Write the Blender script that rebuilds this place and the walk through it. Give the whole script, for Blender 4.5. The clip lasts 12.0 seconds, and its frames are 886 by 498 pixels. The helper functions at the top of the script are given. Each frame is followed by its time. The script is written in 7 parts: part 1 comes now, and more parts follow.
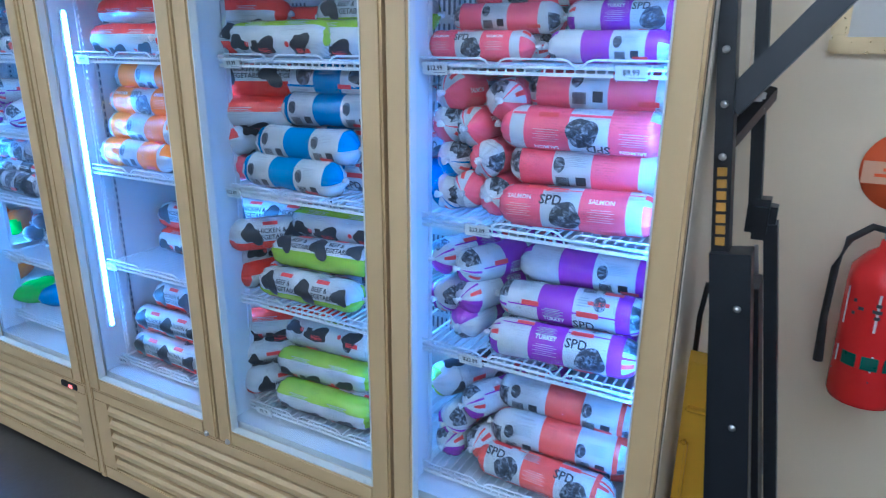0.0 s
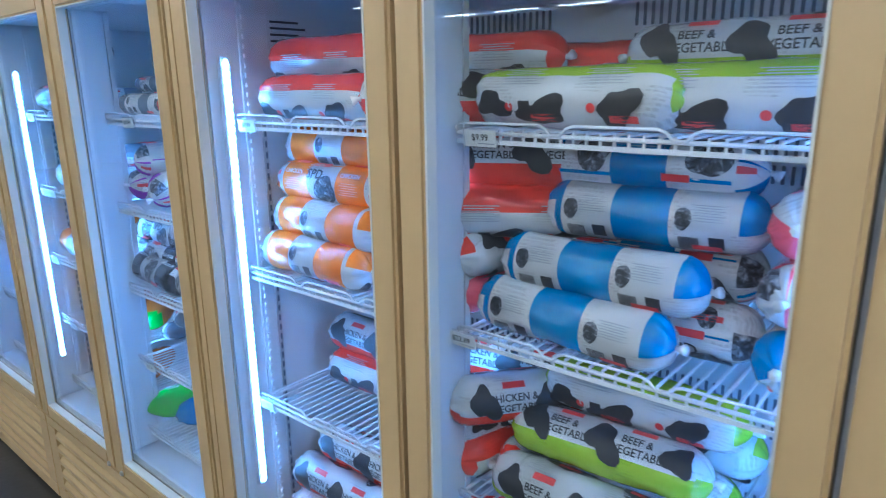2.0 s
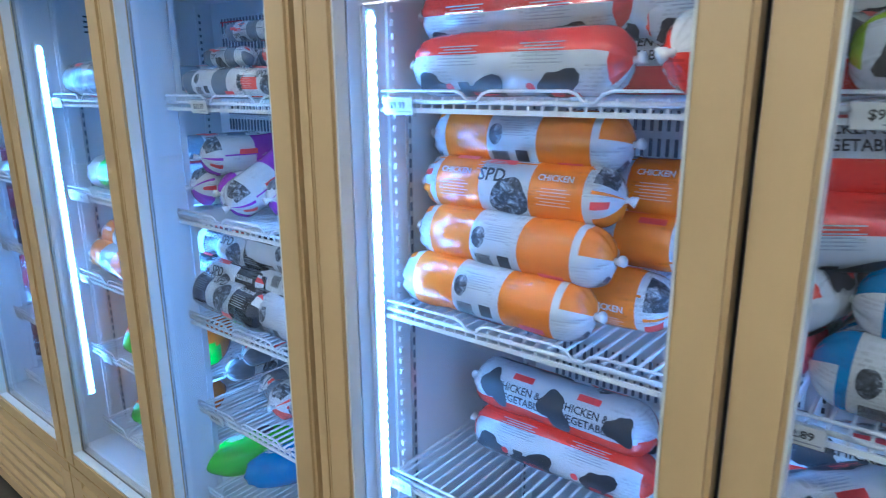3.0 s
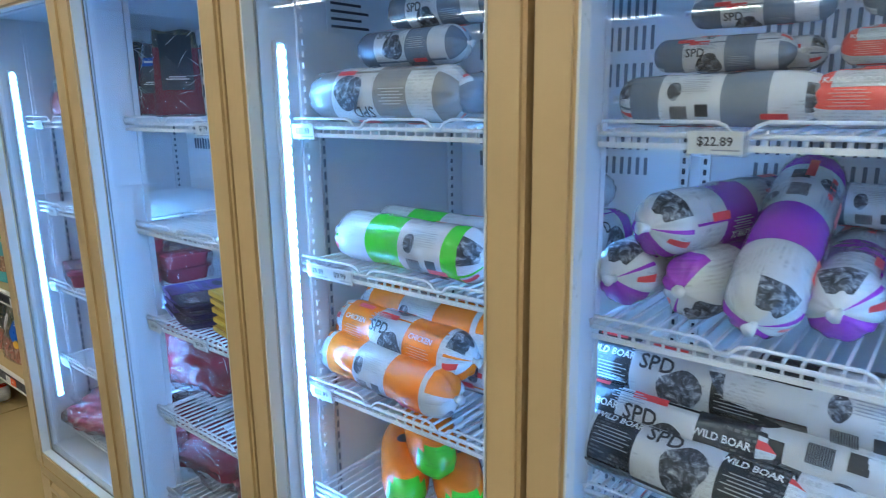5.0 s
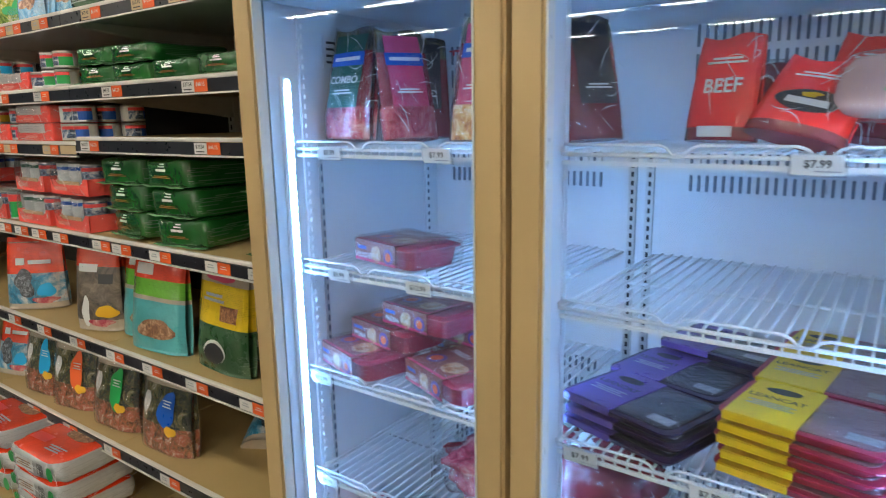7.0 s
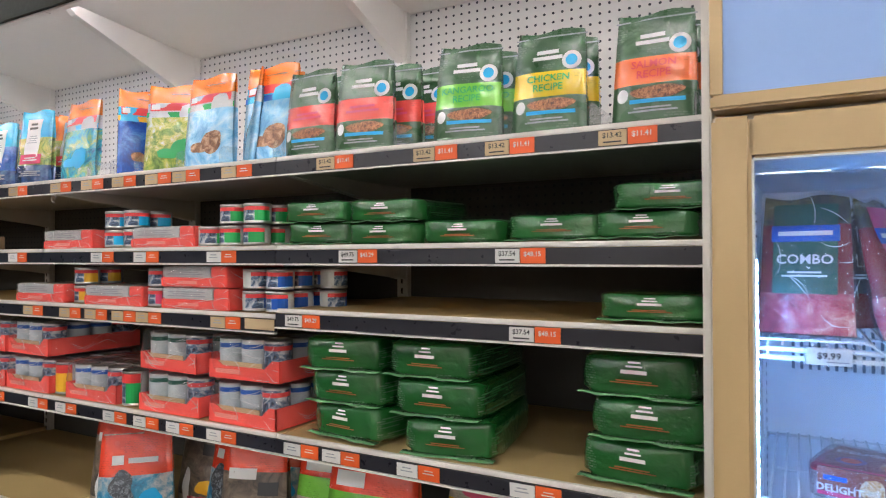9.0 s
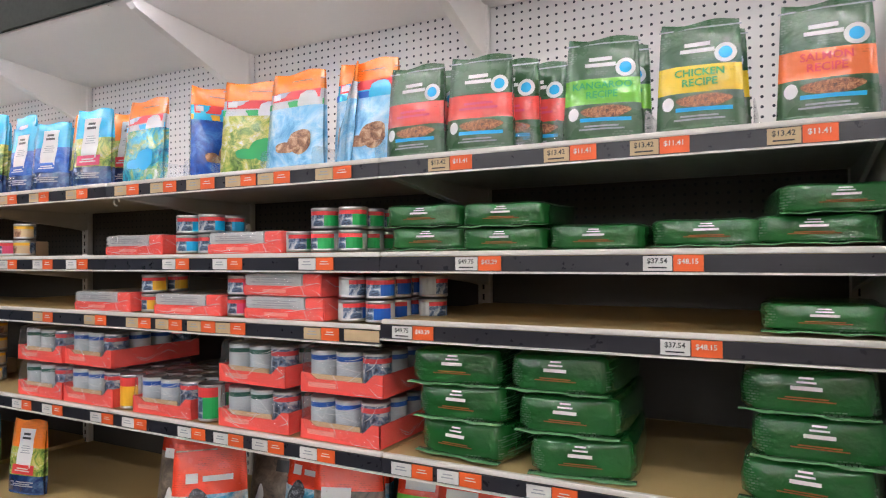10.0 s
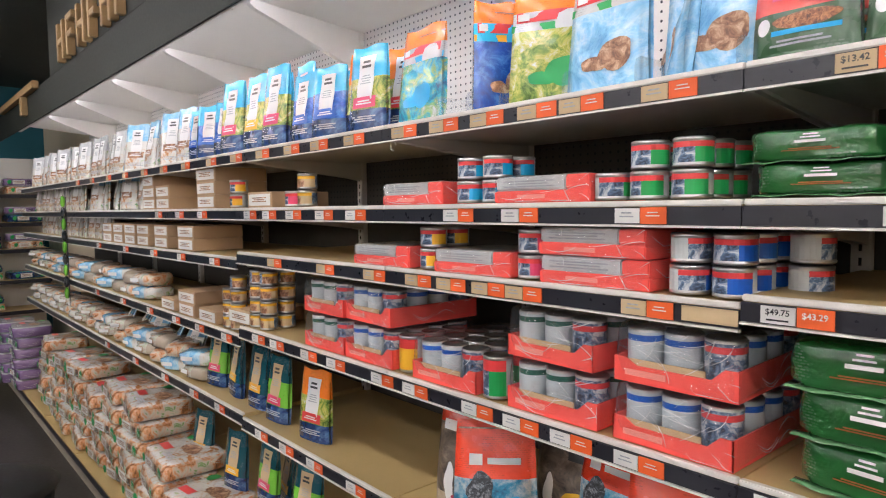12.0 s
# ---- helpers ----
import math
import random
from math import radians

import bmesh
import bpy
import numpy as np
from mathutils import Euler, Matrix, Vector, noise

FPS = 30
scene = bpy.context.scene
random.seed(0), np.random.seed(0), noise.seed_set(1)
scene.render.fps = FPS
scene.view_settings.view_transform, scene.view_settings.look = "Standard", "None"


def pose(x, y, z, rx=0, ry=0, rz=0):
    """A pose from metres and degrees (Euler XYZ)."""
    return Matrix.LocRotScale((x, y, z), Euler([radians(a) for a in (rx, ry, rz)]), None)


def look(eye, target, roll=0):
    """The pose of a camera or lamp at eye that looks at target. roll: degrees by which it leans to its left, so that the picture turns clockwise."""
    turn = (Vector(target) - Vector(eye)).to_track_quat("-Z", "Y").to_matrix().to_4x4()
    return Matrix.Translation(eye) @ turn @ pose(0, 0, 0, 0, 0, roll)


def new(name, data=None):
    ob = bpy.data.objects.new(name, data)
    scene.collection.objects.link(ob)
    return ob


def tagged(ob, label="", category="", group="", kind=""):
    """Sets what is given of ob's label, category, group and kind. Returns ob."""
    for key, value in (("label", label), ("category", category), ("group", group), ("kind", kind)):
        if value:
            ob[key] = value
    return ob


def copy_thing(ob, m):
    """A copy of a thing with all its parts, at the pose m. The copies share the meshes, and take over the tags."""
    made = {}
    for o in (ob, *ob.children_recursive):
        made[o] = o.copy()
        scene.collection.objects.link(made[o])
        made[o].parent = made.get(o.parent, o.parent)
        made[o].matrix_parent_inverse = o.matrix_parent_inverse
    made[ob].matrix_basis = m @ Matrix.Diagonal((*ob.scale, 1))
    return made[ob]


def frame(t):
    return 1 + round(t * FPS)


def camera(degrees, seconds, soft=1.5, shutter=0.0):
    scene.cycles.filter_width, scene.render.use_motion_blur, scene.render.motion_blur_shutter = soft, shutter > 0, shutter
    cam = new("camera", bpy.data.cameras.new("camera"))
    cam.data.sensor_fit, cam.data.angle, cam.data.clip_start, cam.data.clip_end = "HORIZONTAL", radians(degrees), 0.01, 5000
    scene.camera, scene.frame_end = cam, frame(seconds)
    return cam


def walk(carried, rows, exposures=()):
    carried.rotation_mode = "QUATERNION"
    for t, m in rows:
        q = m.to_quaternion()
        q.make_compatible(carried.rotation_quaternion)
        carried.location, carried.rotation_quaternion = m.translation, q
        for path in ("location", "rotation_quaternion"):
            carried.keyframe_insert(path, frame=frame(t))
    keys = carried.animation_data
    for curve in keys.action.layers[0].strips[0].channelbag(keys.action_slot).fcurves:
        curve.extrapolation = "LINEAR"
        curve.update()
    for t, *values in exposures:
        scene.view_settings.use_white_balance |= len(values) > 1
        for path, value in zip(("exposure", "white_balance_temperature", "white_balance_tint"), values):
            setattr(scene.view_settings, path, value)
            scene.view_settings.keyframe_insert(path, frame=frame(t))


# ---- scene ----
cam = camera(68.6, 12.0, soft=1.1, shutter=0.15)
PATH = [
    (0, (3.327, -1.159, 1.543), (2.393, 0.506, 0.945), 0.4),
    (0.5, (3.198, -0.998, 1.556), (2.146, 0.622, 1.035), -1.8),
    (1, (3.107, -0.827, 1.572), (1.95, 0.732, 1.093), -1.8),
    (1.5, (2.89, -0.758, 1.575), (1.672, 0.751, 1.085), -1.1),
    (2, (2.604, -0.727, 1.581), (1.356, 0.755, 1.084), -0.8),
    (2.5, (2.32, -0.65, 1.552), (1.098, 0.849, 1.044), -0.3),
    (4.5, (1.289, -0.676, 1.513), (0.05, 0.831, 1.075), -0.8),
    (5, (1.023, -0.666, 1.533), (-0.202, 0.852, 1.094), -0.7),
    (5.5, (0.809, -0.683, 1.53), (-0.388, 0.859, 1.092), -0.6),
    (6, (0.511, -0.806, 1.55), (-0.664, 0.753, 1.114), -0.7),
    (6.5, (0.213, -0.874, 1.53), (-0.939, 0.704, 1.099), -0.7),
    (7, (-0.136, -0.858, 1.554), (-1.277, 0.735, 1.156), -1.0),
    (7.5, (-0.443, -0.927, 1.569), (-1.557, 0.703, 1.248), -1.7),
    (9.5, (-1.308, -1.086, 1.658), (-2.241, 0.682, 1.724), 0.0),
    (10, (-1.444, -1.114, 1.661), (-2.376, 0.655, 1.68), -0.5),
    (10.5, (-1.555, -1.116, 1.657), (-2.618, 0.577, 1.601), -0.6),
    (11, (-1.663, -1.06, 1.668), (-2.905, 0.505, 1.564), -0.4),
    (11.5, (-1.746, -0.987, 1.669), (-3.145, 0.436, 1.548), -0.5),
    (12, (-1.801, -0.906, 1.662), (-3.308, 0.403, 1.534), -0.7),
]
walk(cam, [(t, look(eye, target, roll)) for t, eye, target, roll in PATH],
     [(0.0, 0.08, 4220, 8), (0.8, -0.02, 4260, 8), (1.6, 0.0, 4600, 8), (2.6, -0.05, 4850, 8), (4.5, -0.22, 5230, 4), (5.5, -0.18, 5650, 5), (6.5, -0.18, 6000, 6), (7.0, -0.18, 6150, 7), (7.5, -0.14, 6200, 8), (9.5, 0.05, 5550, 16), (12.0, 0.18, 5600, 17)])

# ---- world and light ----
EXPO = 0.0
world = bpy.data.worlds.new("dim_room")
world.use_nodes = True
world.node_tree.nodes["Background"].inputs[0].default_value = (0.5, 0.48, 0.45, 1)
world.node_tree.nodes["Background"].inputs[1].default_value = 0.02
scene.world = world
scene.view_settings.exposure = EXPO
LED_COLD = (0.22, 0.50, 1.0)
TUBE_WARM = (1.0, 0.90, 0.74)
LED_POWER, TUBE_POWER, CANOPY_POWER = 16.0, 60.0, 24.0


# ---- materials ----
def mat(name, col, rough=0.5, metal=0.0, var=0.08, scale=6.0, bump=0.0, bscale=60.0, spec=0.5, each=0.0):
    m = bpy.data.materials.new(name)
    m.use_nodes = True
    nt = m.node_tree
    b = nt.nodes["Principled BSDF"]
    b.inputs["Metallic"].default_value = metal
    b.inputs["Specular IOR Level"].default_value = spec
    tc = nt.nodes.new("ShaderNodeTexCoord")
    n1 = nt.nodes.new("ShaderNodeTexNoise")
    n1.inputs["Scale"].default_value = scale
    n1.inputs["Detail"].default_value = 5
    nt.links.new(tc.outputs["Object"], n1.inputs["Vector"])
    hsv = nt.nodes.new("ShaderNodeHueSaturation")
    hsv.inputs["Color"].default_value = (*col, 1)
    mr = nt.nodes.new("ShaderNodeMapRange")
    mr.inputs["To Min"].default_value = 1 - var
    mr.inputs["To Max"].default_value = 1 + var
    nt.links.new(n1.outputs["Fac"], mr.inputs["Value"])
    last = mr.outputs["Result"]
    if each:
        oi = nt.nodes.new("ShaderNodeObjectInfo")
        m2 = nt.nodes.new("ShaderNodeMapRange")
        m2.inputs["To Min"].default_value = 1 - each
        m2.inputs["To Max"].default_value = 1 + each
        nt.links.new(oi.outputs["Random"], m2.inputs["Value"])
        mu = nt.nodes.new("ShaderNodeMath")
        mu.operation = "MULTIPLY"
        nt.links.new(last, mu.inputs[0])
        nt.links.new(m2.outputs["Result"], mu.inputs[1])
        last = mu.outputs[0]
    nt.links.new(last, hsv.inputs["Value"])
    nt.links.new(hsv.outputs["Color"], b.inputs["Base Color"])
    r2 = nt.nodes.new("ShaderNodeMapRange")
    r2.inputs["To Min"].default_value = max(0.02, rough - 0.08)
    r2.inputs["To Max"].default_value = min(1, rough + 0.08)
    n2 = nt.nodes.new("ShaderNodeTexNoise")
    n2.inputs["Scale"].default_value = bscale
    n2.inputs["Detail"].default_value = 3
    nt.links.new(tc.outputs["Object"], n2.inputs["Vector"])
    nt.links.new(n2.outputs["Fac"], r2.inputs["Value"])
    nt.links.new(r2.outputs["Result"], b.inputs["Roughness"])
    if bump:
        bp = nt.nodes.new("ShaderNodeBump")
        bp.inputs["Strength"].default_value = bump
        bp.inputs["Distance"].default_value = 0.004
        nt.links.new(n2.outputs["Fac"], bp.inputs["Height"])
        nt.links.new(bp.outputs["Normal"], b.inputs["Normal"])
    return m


def glow(name, col, power):
    m = bpy.data.materials.new(name)
    m.use_nodes = True
    b = m.node_tree.nodes["Principled BSDF"]
    b.inputs["Base Color"].default_value = (0.8, 0.8, 0.8, 1)
    b.inputs["Emission Color"].default_value = (*col, 1)
    b.inputs["Emission Strength"].default_value = power
    return m


def clear(name, tint=(1, 1, 1), ior=1.45, rough=0.0, haze=0.0, crease=0.0):
    m = bpy.data.materials.new(name)
    m.use_nodes = True
    nt = m.node_tree
    nt.nodes.remove(nt.nodes["Principled BSDF"])
    out = nt.nodes["Material Output"]
    tr = nt.nodes.new("ShaderNodeBsdfTransparent")
    tr.inputs["Color"].default_value = (*tint, 1)
    gl = nt.nodes.new("ShaderNodeBsdfGlossy")
    gl.inputs["Roughness"].default_value = rough
    if crease:
        cn = nt.nodes.new("ShaderNodeTexNoise")
        cn.inputs["Scale"].default_value = 26.0
        cn.inputs["Detail"].default_value = 4
        cn.inputs["Distortion"].default_value = 1.5
        cb = nt.nodes.new("ShaderNodeBump")
        cb.inputs["Strength"].default_value = crease
        cb.inputs["Distance"].default_value = 0.02
        ct = nt.nodes.new("ShaderNodeTexCoord")
        nt.links.new(ct.outputs["Object"], cn.inputs["Vector"])
        nt.links.new(cn.outputs["Fac"], cb.inputs["Height"])
        nt.links.new(cb.outputs["Normal"], gl.inputs["Normal"])
    lw = nt.nodes.new("ShaderNodeLayerWeight")
    lw.inputs["Blend"].default_value = 0.5
    pw = nt.nodes.new("ShaderNodeMath")
    pw.operation = "POWER"
    pw.inputs[1].default_value = 4.0
    nt.links.new(lw.outputs["Facing"], pw.inputs[0])
    fr = nt.nodes.new("ShaderNodeMath")
    fr.operation = "MULTIPLY_ADD"
    fr.inputs[1].default_value = 0.8
    fr.inputs[2].default_value = ((ior - 1) / (ior + 1)) ** 2
    nt.links.new(pw.outputs[0], fr.inputs[0])
    mx = nt.nodes.new("ShaderNodeMixShader")
    nt.links.new(fr.outputs[0], mx.inputs[0])
    nt.links.new(tr.outputs[0], mx.inputs[1])
    nt.links.new(gl.outputs[0], mx.inputs[2])
    last = mx
    if haze:
        df = nt.nodes.new("ShaderNodeBsdfDiffuse")
        df.inputs["Color"].default_value = (0.8, 0.85, 0.9, 1)
        m3 = nt.nodes.new("ShaderNodeMixShader")
        nz = nt.nodes.new("ShaderNodeTexNoise")
        nz.inputs["Scale"].default_value = 3.0
        mr = nt.nodes.new("ShaderNodeMapRange")
        mr.inputs["To Max"].default_value = haze * 2
        nt.links.new(nz.outputs["Fac"], mr.inputs["Value"])
        nt.links.new(mr.outputs["Result"], m3.inputs[0])
        nt.links.new(mx.outputs[0], m3.inputs[1])
        nt.links.new(df.outputs[0], m3.inputs[2])
        last = m3
    nt.links.new(last.outputs[0], out.inputs["Surface"])
    return m


M_BEIGE = mat("beige_enamel", (0.54, 0.39, 0.19), 0.36, var=0.06, scale=4, bump=0.04, bscale=200)
M_SIDE = mat("side_enamel", (0.74, 0.69, 0.60), 0.45, var=0.05, scale=3)
M_WHITE = mat("white_liner", (0.74, 0.76, 0.80), 0.35, var=0.04, scale=5)
M_WIRE = mat("white_wire", (0.82, 0.83, 0.85), 0.35, var=0.03)
M_BLACK = mat("black_rubber", (0.015, 0.015, 0.017), 0.6, var=0.2)
M_DARKSLOT = mat("slot_shadow", (0.03, 0.035, 0.045), 0.8)
M_VENT = mat("vent_slot_grey", (0.16, 0.19, 0.24), 0.7)
M_REDLINE = mat("red_sticker", (0.6, 0.03, 0.05), 0.5)
M_CHROME = mat("brushed_aluminium", (0.62, 0.62, 0.62), 0.32, 1.0, var=0.03, bscale=2)
M_GLASS = clear("door_glass", (0.93, 0.96, 0.97), 1.40, 0.0, 0.004)
M_FILM = clear("shrink_film", (0.98, 0.98, 0.98), 1.75, 0.10, 0.012, 1.0)
M_LED = glow("led_strip", LED_COLD, LED_POWER * 3.8)
M_LEDDIM = glow("led_strip_dim", LED_COLD, LED_POWER * 3.6)
# glow of the unseen fill strips added to the post sides
M_POSTFILL = glow("post_fill_glow", LED_COLD, LED_POWER * 1.5)
M_LEDNEW = glow("led_strip_new", LED_COLD, LED_POWER * 5.6)
M_CHIP = glow("led_chip", LED_COLD, LED_POWER * 5.0)
M_CHIPBACK = glow("led_carrier", LED_COLD, LED_POWER * 3.6)
M_BEAD = mat("pale_glazing_bead", (0.66, 0.68, 0.64), 0.3, var=0.04)
M_LEDBACK = glow("led_diffuser", LED_COLD, LED_POWER * 1.3)
M_TUBE = glow("ceiling_tube", TUBE_WARM, TUBE_POWER)
M_CANLED = glow("canopy_light", (1.0, 0.93, 0.88), CANOPY_POWER)
M_RED_LED = glow("red_digits", (1, 0.05, 0.03), 2.0)
M_FLOOR = mat("sealed_concrete", (0.042, 0.036, 0.030), 0.42, var=0.45, scale=2.5, bump=0.15, bscale=40)
M_WALL = mat("cream_wall_paint", (0.74, 0.63, 0.46), 0.6, var=0.05, scale=2, bump=0.05, bscale=150)
M_TEAL = mat("teal_paint", (0.02, 0.13, 0.18), 0.7, var=0.1, scale=1)
M_CEIL = mat("dark_ceiling_paint", (0.05, 0.06, 0.06), 0.8, var=0.1)
M_FASCIA = mat("dark_olive_fascia_paint", (0.012, 0.014, 0.009), 0.7, var=0.1, scale=2)
M_PEG = mat("white_pegboard", (0.72, 0.70, 0.67), 0.5, var=0.04, scale=3)
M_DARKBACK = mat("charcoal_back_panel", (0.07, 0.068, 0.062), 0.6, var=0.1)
M_SHELFW = mat("white_shelf_enamel", (0.80, 0.77, 0.72), 0.4, var=0.04, scale=3)
M_DECK = mat("beige_shelf_deck", (0.55, 0.40, 0.17), 0.45, var=0.08, scale=5, bscale=120)
M_RAIL = mat("black_price_rail", (0.02, 0.02, 0.028), 0.3, var=0.1)
M_UNDER = mat("shelf_underside", (0.40, 0.35, 0.28), 0.5, var=0.06)
M_HEADER = mat("blue_header_panel", (0.30, 0.46, 0.85), 0.35, var=0.03)
M_TIMBER = mat("pale_timber", (0.42, 0.27, 0.12), 0.55, var=0.2, scale=12, bump=0.1, bscale=80)


# ---- mesh helpers ----
class Shape:
    """Collects boxes, prisms and tubes into one mesh."""

    def __init__(self):
        self.v, self.f, self.m, self.s = [], [], [], []

    def add(self, verts, faces, mi=0, smooth=False):
        o = len(self.v)
        self.v += [tuple(p) for p in verts]
        for f in faces:
            self.f.append(tuple(i + o for i in f))
            self.m.append(mi)
            self.s.append(smooth)
        return self

    def box(self, x0, x1, y0, y1, z0, z1, mi=0, b=0.0):
        if b <= 0:
            v = [(x, y, z) for z in (z0, z1) for y in (y0, y1) for x in (x0, x1)]
            return self.add(v, [(0, 2, 3, 1), (4, 5, 7, 6), (0, 1, 5, 4), (2, 6, 7, 3), (0, 4, 6, 2), (1, 3, 7, 5)], mi)
        bm = bmesh.new()
        bmesh.ops.create_cube(bm, size=1)
        for p in bm.verts:
            p.co = ((x0 + x1) / 2 + p.co.x * (x1 - x0), (y0 + y1) / 2 + p.co.y * (y1 - y0), (z0 + z1) / 2 + p.co.z * (z1 - z0))
        bmesh.ops.bevel(bm, geom=bm.edges[:], offset=b, segments=2, affect="EDGES")
        bm.verts.index_update()
        self.add([p.co[:] for p in bm.verts], [[p.index for p in f.verts] for f in bm.faces], mi, False)
        bm.free()
        return self

    def prism(self, pts, axis, a, b, mi=0):
        """pts: outline in the two other axes, extruded along axis from a to b."""
        n = len(pts)

        def place(p, c):
            return {"x": (c, p[0], p[1]), "y": (p[0], c, p[1]), "z": (p[0], p[1], c)}[axis]
        v = [place(p, a) for p in pts] + [place(p, b) for p in pts]
        f = [tuple(range(n))[::-1], tuple(range(n, 2 * n))] + [(i, (i + 1) % n, n + (i + 1) % n, n + i) for i in range(n)]
        return self.add(v, f, mi)

    def tube(self, pts, r, n=6, mi=0, cap=True):
        pts = [Vector(p) for p in pts]
        rings = []
        for i, p in enumerate(pts):
            d = (pts[min(i + 1, len(pts) - 1)] - pts[max(i - 1, 0)]).normalized()
            up = Vector((0, 0, 1)) if abs(d.z) < 0.9 else Vector((1, 0, 0))
            a = d.cross(up).normalized()
            c = a.cross(d)
            rr = r[i] if isinstance(r, (list, tuple)) else r
            rings.append([p + rr * (math.cos(6.2832 * k / n) * a + math.sin(6.2832 * k / n) * c) for k in range(n)])
        v = [q for ring in rings for q in ring]
        f = [(i * n + k, i * n + (k + 1) % n, (i + 1) * n + (k + 1) % n, (i + 1) * n + k) for i in range(len(pts) - 1) for k in range(n)]
        if cap:
            f += [tuple(range(n))[::-1], tuple(range((len(pts) - 1) * n, len(pts) * n))]
        return self.add(v, f, mi, True)

    def lathe(self, prof, n=20, mi=0, axis="z", at=(0, 0, 0), mis=None):
        """prof: (radius, height) pairs."""
        v = []
        for r, h in prof:
            for k in range(n):
                c, s = r * math.cos(6.2832 * k / n), r * math.sin(6.2832 * k / n)
                p = (c, s, h) if axis == "z" else ((h, c, s) if axis == "x" else (s, h, c))
                v.append((p[0] + at[0], p[1] + at[1], p[2] + at[2]))
        o = len(self.v)
        self.v += v
        for i in range(len(prof) - 1):
            for k in range(n):
                self.f.append((o + i * n + k, o + i * n + (k + 1) % n, o + (i + 1) * n + (k + 1) % n, o + (i + 1) * n + k))
                self.m.append(mis[i] if mis else mi)
                self.s.append(True)
        for ring, rev in ((0, True), (len(prof) - 1, False)):
            if prof[ring][0] > 1e-5:
                q = [o + ring * n + k for k in range(n)]
                self.f.append(tuple(q[::-1] if rev else q))
                self.m.append(mis[0 if rev else -1] if mis else mi)
                self.s.append(False)
        return self

    def mesh(self, name, mats):
        me = bpy.data.meshes.new(name)
        me.from_pydata(self.v, [], self.f)
        for m in mats if isinstance(mats, (list, tuple)) else [mats]:
            me.materials.append(m)
        me.polygons.foreach_set("material_index", self.m)
        me.polygons.foreach_set("use_smooth", self.s)
        me.update()
        return me


def part(name, sh, mats, parent=None, label="", at=None):
    ob = new(name, sh.mesh(name, mats) if isinstance(sh, Shape) else sh)
    if parent:
        ob.parent = parent
    if at is not None:
        ob.matrix_basis = at
    if label:
        tagged(ob, label)
    if name in ("barcode", "slots", "vent_slots", "fine_print"):
        ob["kind"] = "stuff"
    return ob


def thing(name, label, category, group="", kind="", at=None):
    ob = new(name)
    ob.empty_display_size = 0.05
    if at is not None:
        ob.matrix_basis = at
    return tagged(ob, label, category, group, kind)


def setting(name, sh, mats, label, category):
    return tagged(part(name, sh, mats), label, category, kind="structure")


# ---- room ----
XL, XR, YN, YS, ZC = -12.0, 5.6, 0.84, -14.0, 3.3
setting("floor", Shape().box(XL, XR, YS, YN, -0.1, 0), M_FLOOR, "dark grey sealed concrete shop floor", "floor")
setting("ceiling", Shape().box(XL, XR, YS, YN, ZC, ZC + 0.1), M_CEIL, "dark painted ceiling above the aisle", "ceiling")
setting("wall_north", Shape().box(XL, XR, YN, YN + 0.12, 0, ZC), M_WALL, "cream painted wall behind freezers and shelving", "wall")
setting("wall_south", Shape().box(XL, XR, YS - 0.12, YS, 0, ZC), M_WALL, "plain cream wall closing the shop", "wall")
setting("wall_east", Shape().box(XR, XR + 0.12, YS, YN, 0, ZC), M_WALL, "plain cream end wall", "wall")
setting("wall_west", Shape().box(XL - 0.12, XL, YS, YN, 0, ZC), M_TEAL, "dark teal painted end wall of the aisle", "wall")
setting("wall_bulkhead_upper", Shape().box(-7.6, -1.275, 0.150, 0.26, 2.702, ZC), M_FASCIA, "dark olive bulkhead above the shelving canopy", "wall")
setting("wall_bulkhead_lower", Shape().prism([(0.150, 2.444), (0.163, 2.444), (0.163, 2.535), (0.26, 2.535), (0.26, 2.70), (0.150, 2.70)], "x", -10.7, -1.275), M_FASCIA, "dark olive fascia along the shelving canopy", "wall")

# ceiling tubes, seen as dashes in the door glass
for ty in (-1.15, -2.9, -7.0, -10.0, -13.0):
    for tx in (-8.4, -6.6, -4.8, -3.0, -1.2, 0.6, 2.4, 4.0, 4.95):
        lt = thing("ceiling_light", "twin-tube fluorescent batten on the dark ceiling", "ceiling light", "ceiling battens", at=pose(tx, ty, ZC))
        part("housing", Shape().box(-0.62, 0.62, -0.06, 0.06, -0.05, 0, b=0.008), M_SHELFW, lt)
        for dy in (-0.035, 0.035):
            part("tube", Shape().tube([(-0.6, dy, -0.065), (0.6, dy, -0.065)], 0.010, 8), M_TUBE, lt)


# ---- upright freezers ----
def slots_mesh(x0, x1, z0, z1, y, step, w):
    s = Shape()
    n = int((x1 - x0) / step)
    for i in range(n):
        x = x0 + (i + 0.5) * (x1 - x0) / n
        s.box(x - w / 2, x + w / 2, y - 0.003, y, z0, z1)
    return s


